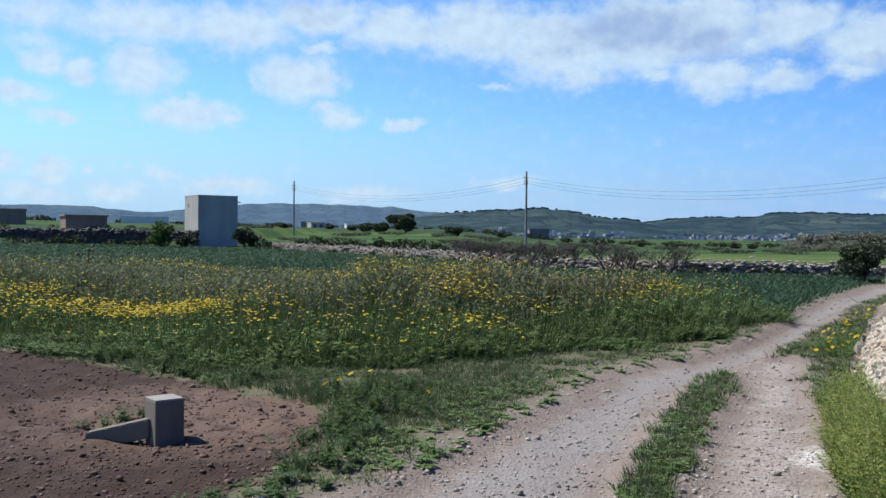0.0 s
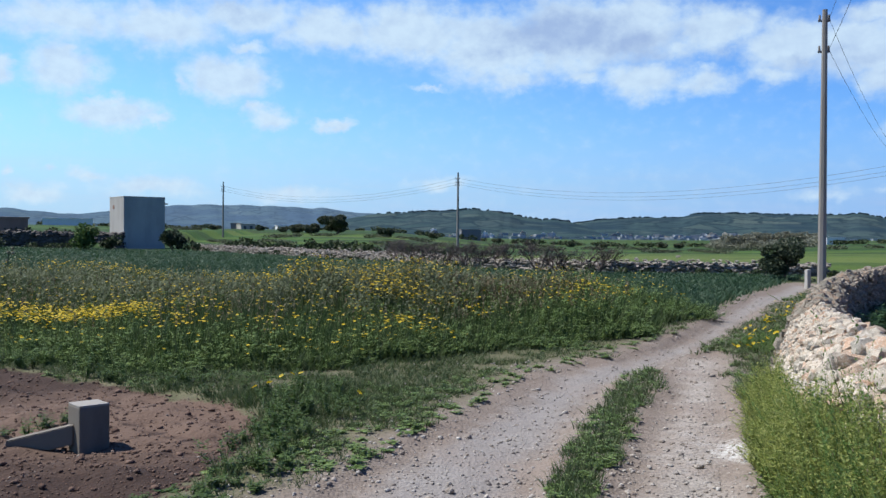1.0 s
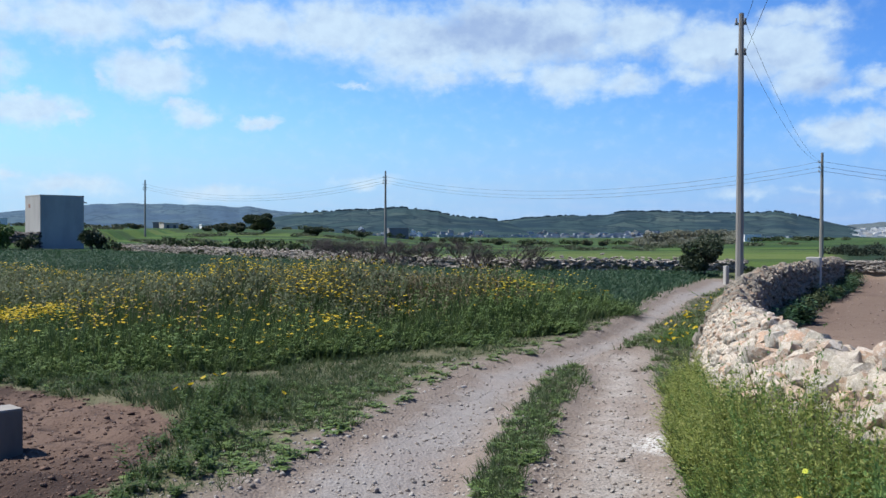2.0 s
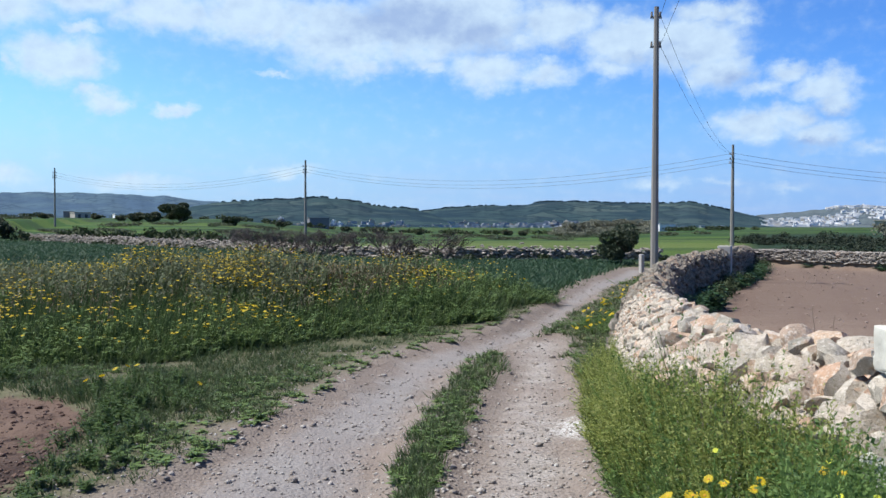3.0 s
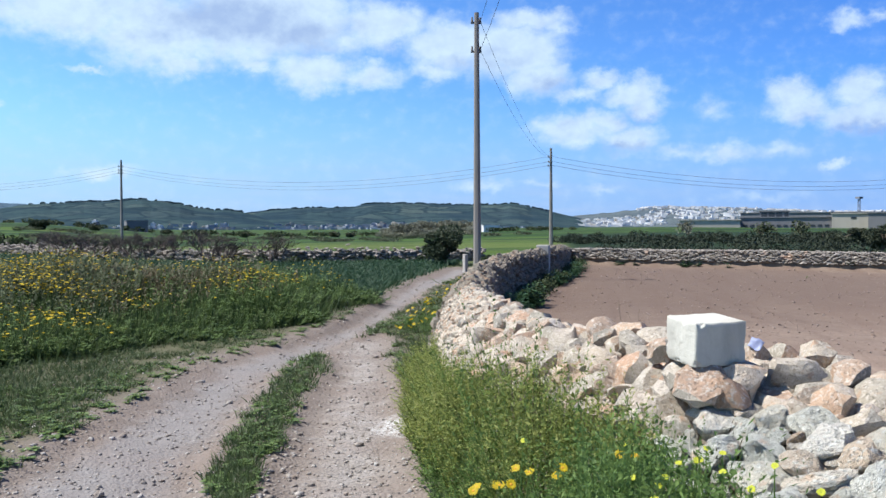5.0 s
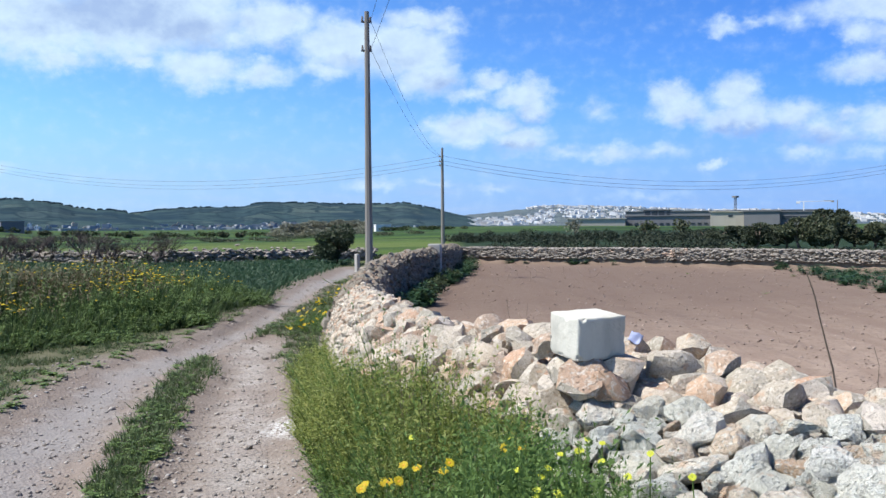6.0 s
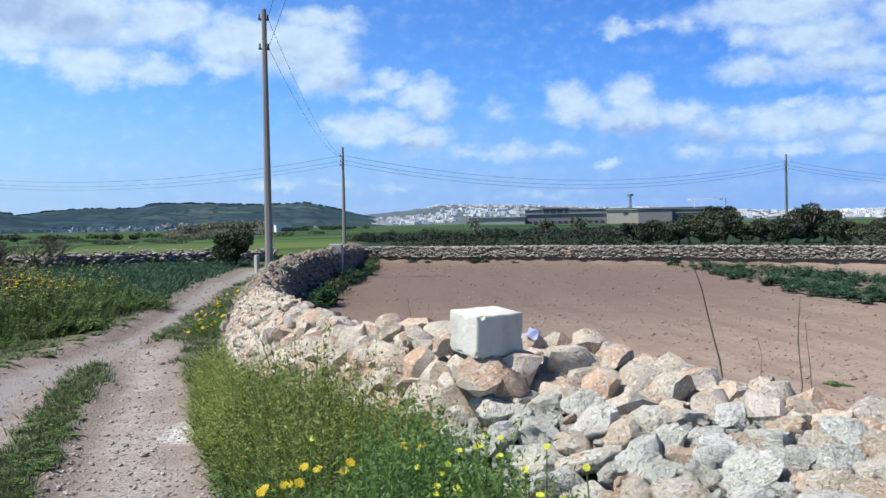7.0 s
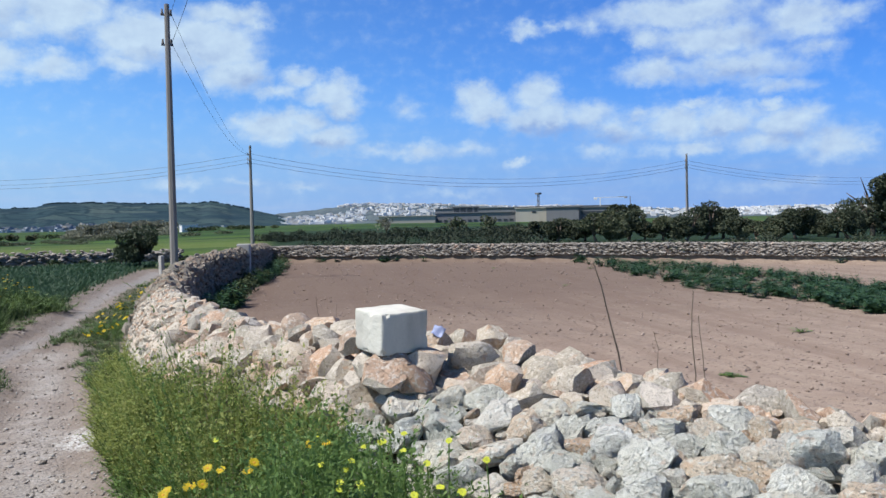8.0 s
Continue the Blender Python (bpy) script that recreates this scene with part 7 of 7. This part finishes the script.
def belt(line, off, step, jitter, rng, chance_of=1.0):
    x, y, wx, wy, q = along(line, step)
    o = off + rng.normal(0, jitter, len(x))
    k = rng.uniform(0, 1, len(x)) < chance_of
    return list(zip((x + wy * o)[k], (y - wx * o)[k]))


_rng = np.random.default_rng(650)
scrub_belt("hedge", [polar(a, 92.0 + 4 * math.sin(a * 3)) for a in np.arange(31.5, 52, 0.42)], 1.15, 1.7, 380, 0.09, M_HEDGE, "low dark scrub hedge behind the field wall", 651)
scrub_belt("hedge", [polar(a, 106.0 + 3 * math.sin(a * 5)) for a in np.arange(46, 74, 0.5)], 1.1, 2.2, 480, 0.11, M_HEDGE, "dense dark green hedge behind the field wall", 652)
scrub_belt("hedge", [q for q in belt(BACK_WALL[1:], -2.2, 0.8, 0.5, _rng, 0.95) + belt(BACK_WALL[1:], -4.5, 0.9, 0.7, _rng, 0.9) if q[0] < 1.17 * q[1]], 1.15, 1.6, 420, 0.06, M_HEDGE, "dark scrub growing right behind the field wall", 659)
scrub_belt("hedge", [q for q in belt(BACK_WALL[1:], -3.0, 0.9, 1.0, _rng, 0.9) if q[0] >= 1.17 * q[1]], 0.75, 1.7, 420, 0.06, M_LEAF_TREE, "low dark undergrowth below the trees behind the wall", 660)
scrub_belt("scrub", scrub_after, 2.2, 4.0, 420, 0.2, M_LEAF_BROWN, "dull olive thicket under the budding trees", 661)
scrub_belt("scrub", belt(MID_WALL[:3], -4.0, 1.1, 1.0, _rng, 0.8), 1.25, 2.0, 260, 0.17, M_SCRUB, "dark scrub growing along the terrace edge", 653)
scrub_belt("scrub", [polar(a, 128.0 + 9 * math.sin(a * 1.7)) for a in np.arange(-12, 25, 0.35) if math.sin(a * 1.9) + math.sin(a * 0.7 + 1) > 0.2], 0.55, 2.4, 200, 0.1, M_LEAF_OLIVE, "dark hedge along a strip field", 662)
scrub_belt("scrub", [polar(a, 178.0 + 12 * math.sin(a * 1.3)) for a in np.arange(-14, 30, 0.4) if math.sin(a * 2.3 + 2) + math.sin(a * 0.9) > 0.1], 0.75, 3.0, 200, 0.14, M_LEAF_OLIVE, "dull hedge between two green plots", 663)
scrub_belt("scrub", belt(MID_WALL, 0.7, 1.2, 0.2, _rng, 0.35), 0.45, 0.9, 110, 0.08, M_SCRUB, "weedy growth at the foot of the middle wall", 654)
scrub_belt("scrub", belt([(-75.0, 91.0), (-45.0, 94.0), (-26.5, 95.5)], 0.8, 1.0, 0.3, _rng, 0.75), 1.0, 1.6, 150, 0.12, M_SCRUB, "scrub growing against the retaining wall", 655)
scrub_belt("scrub", belt([(-75.0, 94.0), (-45.0, 97.0), (-28.0, 99.0)], 0.0, 1.3, 0.5, _rng, 0.5), 0.7, 1.5, 110, 0.12, M_SCRUB, "scrub along the top of the retaining wall", 656)
scrub_belt("scrub", [polar(a, 330.0 + 18 * math.sin(a * 7)) for a in np.arange(-26, 33, 0.33) if math.sin(a * 5.1) + math.sin(a * 2.3) > -0.3], 1.7, 4.0, 100, 0.4, M_SCRUB, "dark scrub and hedges along the far field edge", 657)
scrub_belt("wall_ivy", belt(WALL[:4], -0.75, 0.8, 0.15, _rng, 0.5), 0.5, 0.8, 200, 0.045, M_SCRUB, "dark green shrubs against the shaded side of the wall", 658)


def bare_shrub(x, y, tall, wide, seed, label):
    """A leafless, twiggy fig-like shrub of many three-sided twigs."""
    rng = random.Random(seed)
    segs = []

    def grow(a, way, length, thick, level):
        b = a + way * length
        segs.append((a, b, thick))
        if level == 5:
            return
        for _ in range(3):
            turn = Vector((rng.uniform(-1, 1), rng.uniform(-1, 1), rng.uniform(-0.35, 0.75))) * 0.75
            grow(a.lerp(b, rng.uniform(0.6, 1.0)), (way + turn).normalized(), length * rng.uniform(0.6, 0.85), thick * 0.6, level + 1)

    for i in range(5):
        a = 6.283 * i / 5 + rng.uniform(-0.5, 0.5)
        grow(Vector((0, 0, -0.05)), Vector((math.cos(a) * 0.55, math.sin(a) * 0.55, 0.9)).normalized(), tall * 0.32, 0.042, 0)
    a, b = np.array([tuple(q[0]) for q in segs]), np.array([tuple(q[1]) for q in segs])
    top, side = max(a[:, 2].max(), b[:, 2].max()), max(np.abs(b[:, :2]).max(), 0.1)
    k = np.array([wide / 2 / side, wide / 2 / side, tall / top])
    a, b, thick = a * k, b * k, np.array([q[2] for q in segs])[:, None]
    d = b - a
    u = np.cross(d, [0.3, 0.2, 1.0])
    u /= np.linalg.norm(u, axis=1)[:, None] + 1e-9
    v = np.cross(d, u)
    v /= np.linalg.norm(v, axis=1)[:, None] + 1e-9
    ring = [u * math.cos(t) + v * math.sin(t) for t in (0.0, 2.094, 4.189)]
    verts = np.stack([a + ring[0] * thick, a + ring[1] * thick, a + ring[2] * thick, b + ring[0] * thick * 0.6, b + ring[1] * thick * 0.6, b + ring[2] * thick * 0.6], 1).reshape(-1, 3)
    base = (np.arange(len(a)) * 6)[:, None]
    faces = np.concatenate([base + q for q in ([0, 1, 4, 3], [1, 2, 5, 4], [2, 0, 3, 5])])
    put("bare_shrub", mesh_from("bare_shrub", verts, faces, M_BARE), label, "shrub", "bare shrubs along the middle wall", at=pose(x, y, float(height(x, y))))


for _i, (_a, _d, _h, _w) in enumerate([(1.6, 53.5, 1.6, 3.6), (2.6, 52.0, 1.7, 3.8), (4.1, 50.0, 1.65, 3.6), (5.6, 48.5, 1.7, 3.4), (6.6, 48.0, 1.4, 3.0), (7.8, 47.0, 1.55, 3.2), (10.1, 44.0, 1.65, 3.0), (11.2, 43.6, 1.2, 2.4), (13.6, 41.4, 1.5, 3.0)]):
    bare_shrub(*polar(_a, _d), _h, _w, 660 + _i, "leafless grey-brown twiggy shrub before the stone wall")

# short stone marker by the tall pole
_bm = bmesh.new()
box(_bm, 0, 0, 0.35, 0.16, 0.16, 0.85, 0.02)
put("stone_marker", bm_done("stone_marker", _bm, M_TOWER), "short squared stone marker beside the bush", "stone post", at=pose(*polar(25.82, 36.0), float(height(*polar(25.82, 36.0))) - 0.08, 2, -2, 15))

# pale stone pier set in the wall
_bm = bmesh.new()
box(_bm, 0, 0, 0.62, 0.45, 0.5, 1.4, 0.03)
put("wall_pier", bm_done("wall_pier", _bm, M_TOWER), "pale squared stone pier set in the rubble wall", "stone pier", at=pose(16.9, 28.5, -0.3, 0, 0, -37))

# ---- buildings ----
M_WHITE = worn("whitewashed_walls", (0.7, 0.69, 0.67), (0.52, 0.5, 0.47), 0.4, 0.85, 0.01, 0.4)
M_CREAM = worn("cream_stone_walls", (0.42, 0.38, 0.32), (0.3, 0.265, 0.22), 0.4, 0.85, 0.01, 0.4)
M_GREYWALL = worn("grey_plaster_walls", (0.19, 0.185, 0.19), (0.12, 0.118, 0.125), 0.3, 0.85, 0.01, 0.4)
M_TOWN, _k, _s = material("town_walls")
_k.plug(_k.ramp(island(_k), [(0.0, (0.7, 0.69, 0.68)), (0.6, (0.6, 0.585, 0.56)), (0.8, (0.45, 0.41, 0.36)), (1.0, (0.7, 0.69, 0.68))]), _s.inputs["Base Color"])
_s.inputs["Roughness"].default_value = 0.9
M_VILLAGE, _k, _s = material("village_walls")
_k.plug(_k.ramp(island(_k), [(0.0, (0.2, 0.23, 0.27)), (0.5, (0.3, 0.32, 0.34)), (0.8, (0.22, 0.24, 0.26)), (1.0, (0.5, 0.51, 0.52))]), _s.inputs["Base Color"])
_s.inputs["Roughness"].default_value = 0.9
M_GLASS_DARK, _k, _s = material("dark_openings")
_s.inputs["Base Color"].default_value = (0.03, 0.033, 0.04, 1)
_s.inputs["Roughness"].default_value = 0.35


def house_kind(seed, mat, wide, deep, tall):
    """A flat-roofed house: walls, parapet, roof room, recessed windows and door."""
    rng = random.Random(seed)
    ob = thing("house", pose(0, 0, -500), "pale flat-roofed house on the far slope", "house", "houses of the far town")
    bm = bmesh.new()
    box(bm, 0, 0, tall / 2 - 1.0, wide, deep, tall + 2.0)
    part("wall", bm, mat, ob)
    bm = bmesh.new()
    box(bm, 0, 0, tall + 0.2, wide + 0.3, deep + 0.3, 0.4)
    roof = part("roof", bm, mat, ob)
    bm = bmesh.new()
    box(bm, wide * rng.uniform(-0.2, 0.2), deep * 0.15, tall + 1.5, wide * 0.36, deep * 0.4, 2.4)
    part("roof_room", bm, mat, roof)
    rows = max(1, int(tall // 3.1))
    cols = max(2, int(wide // 3.2))
    for r in range(rows):
        for c in range(cols):
            if rng.random() < 0.25:
                continue
            bm = bmesh.new()
            box(bm, (c + 0.5) / cols * wide - wide / 2, -deep / 2 - 0.02, 1.7 + r * 3.1, 1.1, 0.14, 1.4)
            part("window", bm, M_GLASS_DARK, ob)
    return ob


HOUSES = [house_kind(700 + i, m, w, d, t) for i, (m, w, d, t) in enumerate([(M_WHITE, 9, 9, 6.5), (M_WHITE, 13, 10, 9.5), (M_WHITE, 8, 12, 10.0), (M_CREAM, 11, 9, 7.0), (M_WHITE, 18, 10, 9.0), (M_WHITE, 10, 10, 11.0), (M_GREYWALL, 12, 9, 6.0), (M_CREAM, 16, 9, 5.5)])]


def place_house(k, az, d, z, turn, size=1.0, label=""):
    x, y = polar(az, d)
    ob = copy_thing(HOUSES[k], pose(x, y, z, 0, 0, -az + turn))
    ob.scale = (size, size, size)
    if label:
        ob["label"] = label


_rr = random.Random(77)
# terraces of the eastern town, from the valley to the crest
for _n, _a0, _a1, _s0, _s1 in ((40, 32.3, 37.6, 0.3, 0.5), (46, 36.4, 41.9, 0.8, 0.97), (24, 37.5, 43.0, 0.5, 0.64), (24, 42.0, 54.0, 0.88, 0.97), (80, 54.4, 70.5, 0.35, 0.95)):
    for _i in range(_n):
        _a, _s = _rr.uniform(_a0, _a1), _rr.uniform(_s0, _s1)
        _d, _z = slope_town(_a, _s)
        place_house(_rr.choice((0, 1, 2, 3, 4, 5)), _a, _d - 6, _z - 1.0, _rr.uniform(-25, 25), _rr.uniform(0.4, 0.62))
# the rest of the town, packed too close to tell the houses apart
_vs, _fs = [], []
_cube = np.array([(x, y, z) for z in (0, 1) for y in (-0.5, 0.5) for x in (-0.5, 0.5)])
_quad = np.array([(0, 1, 5, 4), (1, 3, 7, 5), (3, 2, 6, 7), (2, 0, 4, 6), (4, 5, 7, 6)])
for _n, _a0, _a1, _s0, _s1 in ((130, 32.0, 37.8, 0.24, 0.5), (130, 36.4, 41.9, 0.76, 0.985), (90, 37.0, 43.0, 0.4, 0.7), (110, 42.0, 54.0, 0.86, 0.985), (380, 54.4, 71.0, 0.3, 0.97)):
    for _i in range(_n):
        _a, _s = _rr.uniform(_a0, _a1), _rr.uniform(_s0, _s1)
        _d, _z = slope_town(_a, _s)
        _x, _y = polar(_a, _d - 8)
        for _k in range(2):
            _m = _cube * np.array([_rr.uniform(6, 13), _rr.uniform(6, 10), _rr.uniform(3, 5) + 2 * _k])
            _t = radians(_a + _rr.uniform(-25, 25))
            _vs.append(np.stack([_m[:, 0] * math.cos(_t) + _m[:, 1] * math.sin(_t) + _x + _rr.uniform(-7, 7), -_m[:, 0] * math.sin(_t) + _m[:, 1] * math.cos(_t) + _y + _rr.uniform(-7, 7), _m[:, 2] + _z - 2.0], 1))
            _fs.append(_quad + 8 * len(_fs))
put("town_houses", mesh_from("town_houses", np.concatenate(_vs), np.concatenate(_fs), M_TOWN), "crowded white flat-roofed houses of the far town", "houses", kind="stuff")
# the valley village, its small houses crowded together
_vs, _fs = [], []
for _n, _a0, _a1, _slope, _s0, _s1 in ((150, 12.0, 22.5, slope_b, 0.0, 0.24), (60, 2.5, 11.5, slope_a, 0.0, 0.26), (40, 22.5, 31.0, slope_b, 0.0, 0.12)):
    for _i in range(_n):
        _a, _s = _rr.uniform(_a0, _a1), _rr.uniform(_s0, _s1)
        _d, _z = _slope(_a, _s)
        _x, _y = polar(_a, _d - 6)
        _m = _cube * np.array([_rr.uniform(6, 16), _rr.uniform(6, 10), _rr.uniform(4, 8)])
        _t = radians(_a + _rr.uniform(-30, 30))
        _vs.append(np.stack([_m[:, 0] * math.cos(_t) + _m[:, 1] * math.sin(_t) + _x, -_m[:, 0] * math.sin(_t) + _m[:, 1] * math.cos(_t) + _y, _m[:, 2] + _z - 2.0], 1))
        _fs.append(_quad + 8 * len(_fs))
put("village_houses", mesh_from("village_houses", np.concatenate(_vs), np.concatenate(_fs), M_VILLAGE), "crowded pale flat-roofed houses of the valley village", "houses", kind="stuff")
# villages at the foot of the hills
for _n, _a0, _a1, _slope, _s0, _s1, _lab in ((22, 3.0, 12.0, slope_a, 0.06, 0.3, "small pale house at the foot of the hill"), (44, 12.5, 22.5, slope_b, 0.06, 0.28, "pale flat-roofed house in the valley village"),
                                             (10, -9.0, -3.0, slope_far, 0.05, 0.15, "pale house below the plateau")):
    for _i in range(_n):
        _a, _s = _rr.uniform(_a0, _a1), _rr.uniform(_s0, _s1)
        _d, _z = _slope(_a, _s)
        place_house(_rr.choice((0, 3, 6, 7)), _a, _d - 5, _z - 0.5, _rr.uniform(-30, 30), _rr.uniform(0.5, 0.8), _lab)
for _h in HOUSES:
    for _o in (*_h.children_recursive, _h):
        bpy.data.objects.remove(_o)


def farm_box(az, d, wide, deep, low, top, mat, label, turn=0.0, openings=()):
    """A plain low farm building or shed, from elevation low to top."""
    x, y = polar(az, d)
    g = min(float(height(x, y)), low) - 0.3
    ob = thing("farm_building", pose(x, y, g, 0, 0, -az + turn), label, "building", "farm buildings")
    bm = bmesh.new()
    box(bm, 0, 0, (top - g) / 2, wide, deep, top - g, 0.03)
    part("wall", bm, mat, ob)
    bm = bmesh.new()
    box(bm, 0, 0, top - g + 0.1, wide + 0.25, deep + 0.25, 0.2, 0.02)
    part("roof", bm, mat, ob)
    for px, pz, w, h in openings:
        bm = bmesh.new()
        box(bm, px, -deep / 2 - 0.01, pz, w, 0.12, h)
        part("opening", bm, M_GLASS_DARK, ob)
    return ob


M_RUIN = worn("brown_weathered_stone", (0.28, 0.2, 0.15), (0.17, 0.12, 0.09), 0.8, 0.95, 0.02, 0.6)
farm_box(-21.4, 106.0, 4.2, 3.0, 1.5, 3.25, M_RUIN, "low ruined brown stone field hut on the terrace", 12)
farm_box(-25.4, 150.0, 5.0, 4.0, 2.5, 4.7, M_RUIN, "weathered brown farm building on the terrace")
farm_box(-18.0, 300.0, 14.0, 6.0, 5.0, 6.25, M_WHITE, "long low white greenhouse on the terraces")
farm_box(-7.9, 290.0, 4.5, 4.0, 3.0, 5.1, M_CREAM, "small cream farmhouse among the fields", 20, [(-1.0, 1.4, 0.8, 1.1), (1.0, 1.4, 0.8, 1.1)])
farm_box(-8.5, 295.0, 2.5, 4.0, 3.0, 5.4, M_GREYWALL, "small grey shed among the fields", -10)
farm_box(-5.8, 310.0, 3.0, 3.0, 3.0, 4.9, M_WHITE, "small white farm store among the fields", 15)
farm_box(5.9, 330.0, 7.0, 5.0, 2.0, 4.2, M_GREYWALL, "low grey farmhouse before the hill", 10)
farm_box(27.3, 330.0, 5.5, 5.0, 0.5, 2.3, M_WHITE, "small white farm building beyond the green field", 10)

# the long unfinished concrete complex


def complex_block(az0, az1, d, low, high, mat, label, bays=(), arcade=0):
    """One wing of the concrete complex between two azimuths, with open bays."""
    a = (az0 + az1) / 2
    x, y = polar(a, d)
    wide = 2 * d * math.tan(radians((az1 - az0) / 2))
    zl, zh = 1.66 + d * math.tan(radians(low)), 1.66 + d * math.tan(radians(high))
    ob = thing("concrete_building", pose(x, y, zl - 6, 0, 0, -a), label, "building", "wings of the concrete complex")
    bm = bmesh.new()
    box(bm, 0, 12, (zh - zl + 6) / 2, wide, 24, zh - zl + 6, 0.05)
    part("wall", bm, mat, ob)
    bm = bmesh.new()
    box(bm, 0, 12, zh - zl + 6.2, wide + 1.0, 25, 0.45, 0.05)
    part("roof", bm, mat, ob)
    for px, pz, w, h in bays:
        bm = bmesh.new()
        box(bm, px * wide, -0.02, 6 + pz * (zh - zl), w * wide, 0.3, h * (zh - zl))
        part("opening", bm, M_GLASS_DARK, ob)
    for i in range(arcade):
        bm = bmesh.new()
        box(bm, ((i + 0.5) / arcade - 0.5) * wide * 0.97, -0.02, 6 + 0.16 * (zh - zl), wide / arcade * 0.6, 0.3, 0.2 * (zh - zl))
        part("opening", bm, M_GLASS_DARK, ob)


complex_block(38.8, 42.3, 450.0, -0.2, 0.36, M_CREAM, "long low cream stone shed of the complex")
complex_block(42.3, 48.8, 460.0, -0.05, 0.5, M_GREYWALL, "long grey concrete wing with an open arcade below", [], 17)
complex_block(43.4, 45.0, 462.0, 0.3, 0.86, M_GREYWALL, "raised grey concrete block with tall dark bays", [(-0.36, 0.5, 0.2, 0.8), (-0.1, 0.5, 0.2, 0.8), (0.16, 0.5, 0.2, 0.8), (0.4, 0.5, 0.12, 0.8)])
complex_block(47.3, 49.2, 455.0, 0.15, 0.7, M_CREAM, "cream concrete block of the complex", [(0.1, 0.6, 0.14, 0.2)])
complex_block(49.2, 51.2, 450.0, -0.2, 0.72, M_GREYWALL, "plain grey concrete hall")
complex_block(51.2, 53.9, 455.0, -0.2, 0.68, M_GREYWALL, "grey hall with a dark open front", [(0.0, 0.62, 0.9, 0.24)])
complex_block(42.3, 53.5, 640.0, 0.3, 0.78, M_GREYWALL, "long pale concrete roofs behind the complex")


def lattice_tower(az, d, low, high):
    x, y = polar(az, d)
    zl, zh = 1.66 + d * math.tan(radians(low)), 1.66 + d * math.tan(radians(high))
    t = thing("lattice_tower", pose(x, y, zl - 8), "dark steel lattice tower with a platform", "tower")
    h, w = zh - zl + 8, 0.5
    for sx in (-1, 1):
        for sy in (-1, 1):
            bm = bmesh.new()
            tube(bm, (sx * w, sy * w, 0), (sx * w * 0.8, sy * w * 0.8, h), 0.16, 0.14, 4)
            part("leg", bm, M_STEEL, t)
    for i in range(6):
        bm = bmesh.new()
        z0, z1 = h * i / 6, h * (i + 1) / 6
        tube(bm, (-w, -w, z0), (w, -w, z1), 0.1, 0.1, 4)
        tube(bm, (w, w, z0), (-w, w, z1), 0.1, 0.1, 4)
        part("brace", bm, M_STEEL, t)
    bm = bmesh.new()
    box(bm, 0, 0, h - 0.5, 2.6, 2.6, 1.0, 0.05)
    part("platform", bm, M_STEEL, t)


def tower_crane(az, d, low, high, reach, mat, label):
    x, y = polar(az, d)
    zl, zh = 1.66 + d * math.tan(radians(low)), 1.66 + d * math.tan(radians(high))
    t = thing("tower_crane", pose(x, y, zl - 8, 0, 0, -az), label, "crane", "cranes behind the complex")
    bm = bmesh.new()
    box(bm, 0, 0, (zh - zl + 8) / 2, 0.6, 0.6, zh - zl + 8)
    part("mast", bm, mat, t)
    bm = bmesh.new()
    box(bm, reach / 2 - 2, 0, zh - zl + 8, reach + 4, 0.35, 0.3)
    jib = part("jib", bm, mat, t)
    bm = bmesh.new()
    box(bm, -3.2, 0, zh - zl + 7.4, 2.2, 1.0, 1.3)
    part("counterweight", bm, mat, jib)


lattice_tower(48.72, 520.0, 0.6, 1.66)
tower_crane(52.5, 620.0, 0.5, 1.27, 17.0, M_WHITE, "white tower crane behind the buildings")
tower_crane(54.3, 700.0, 0.5, 1.3, -9.0, M_STEEL, "grey tower crane behind the buildings")
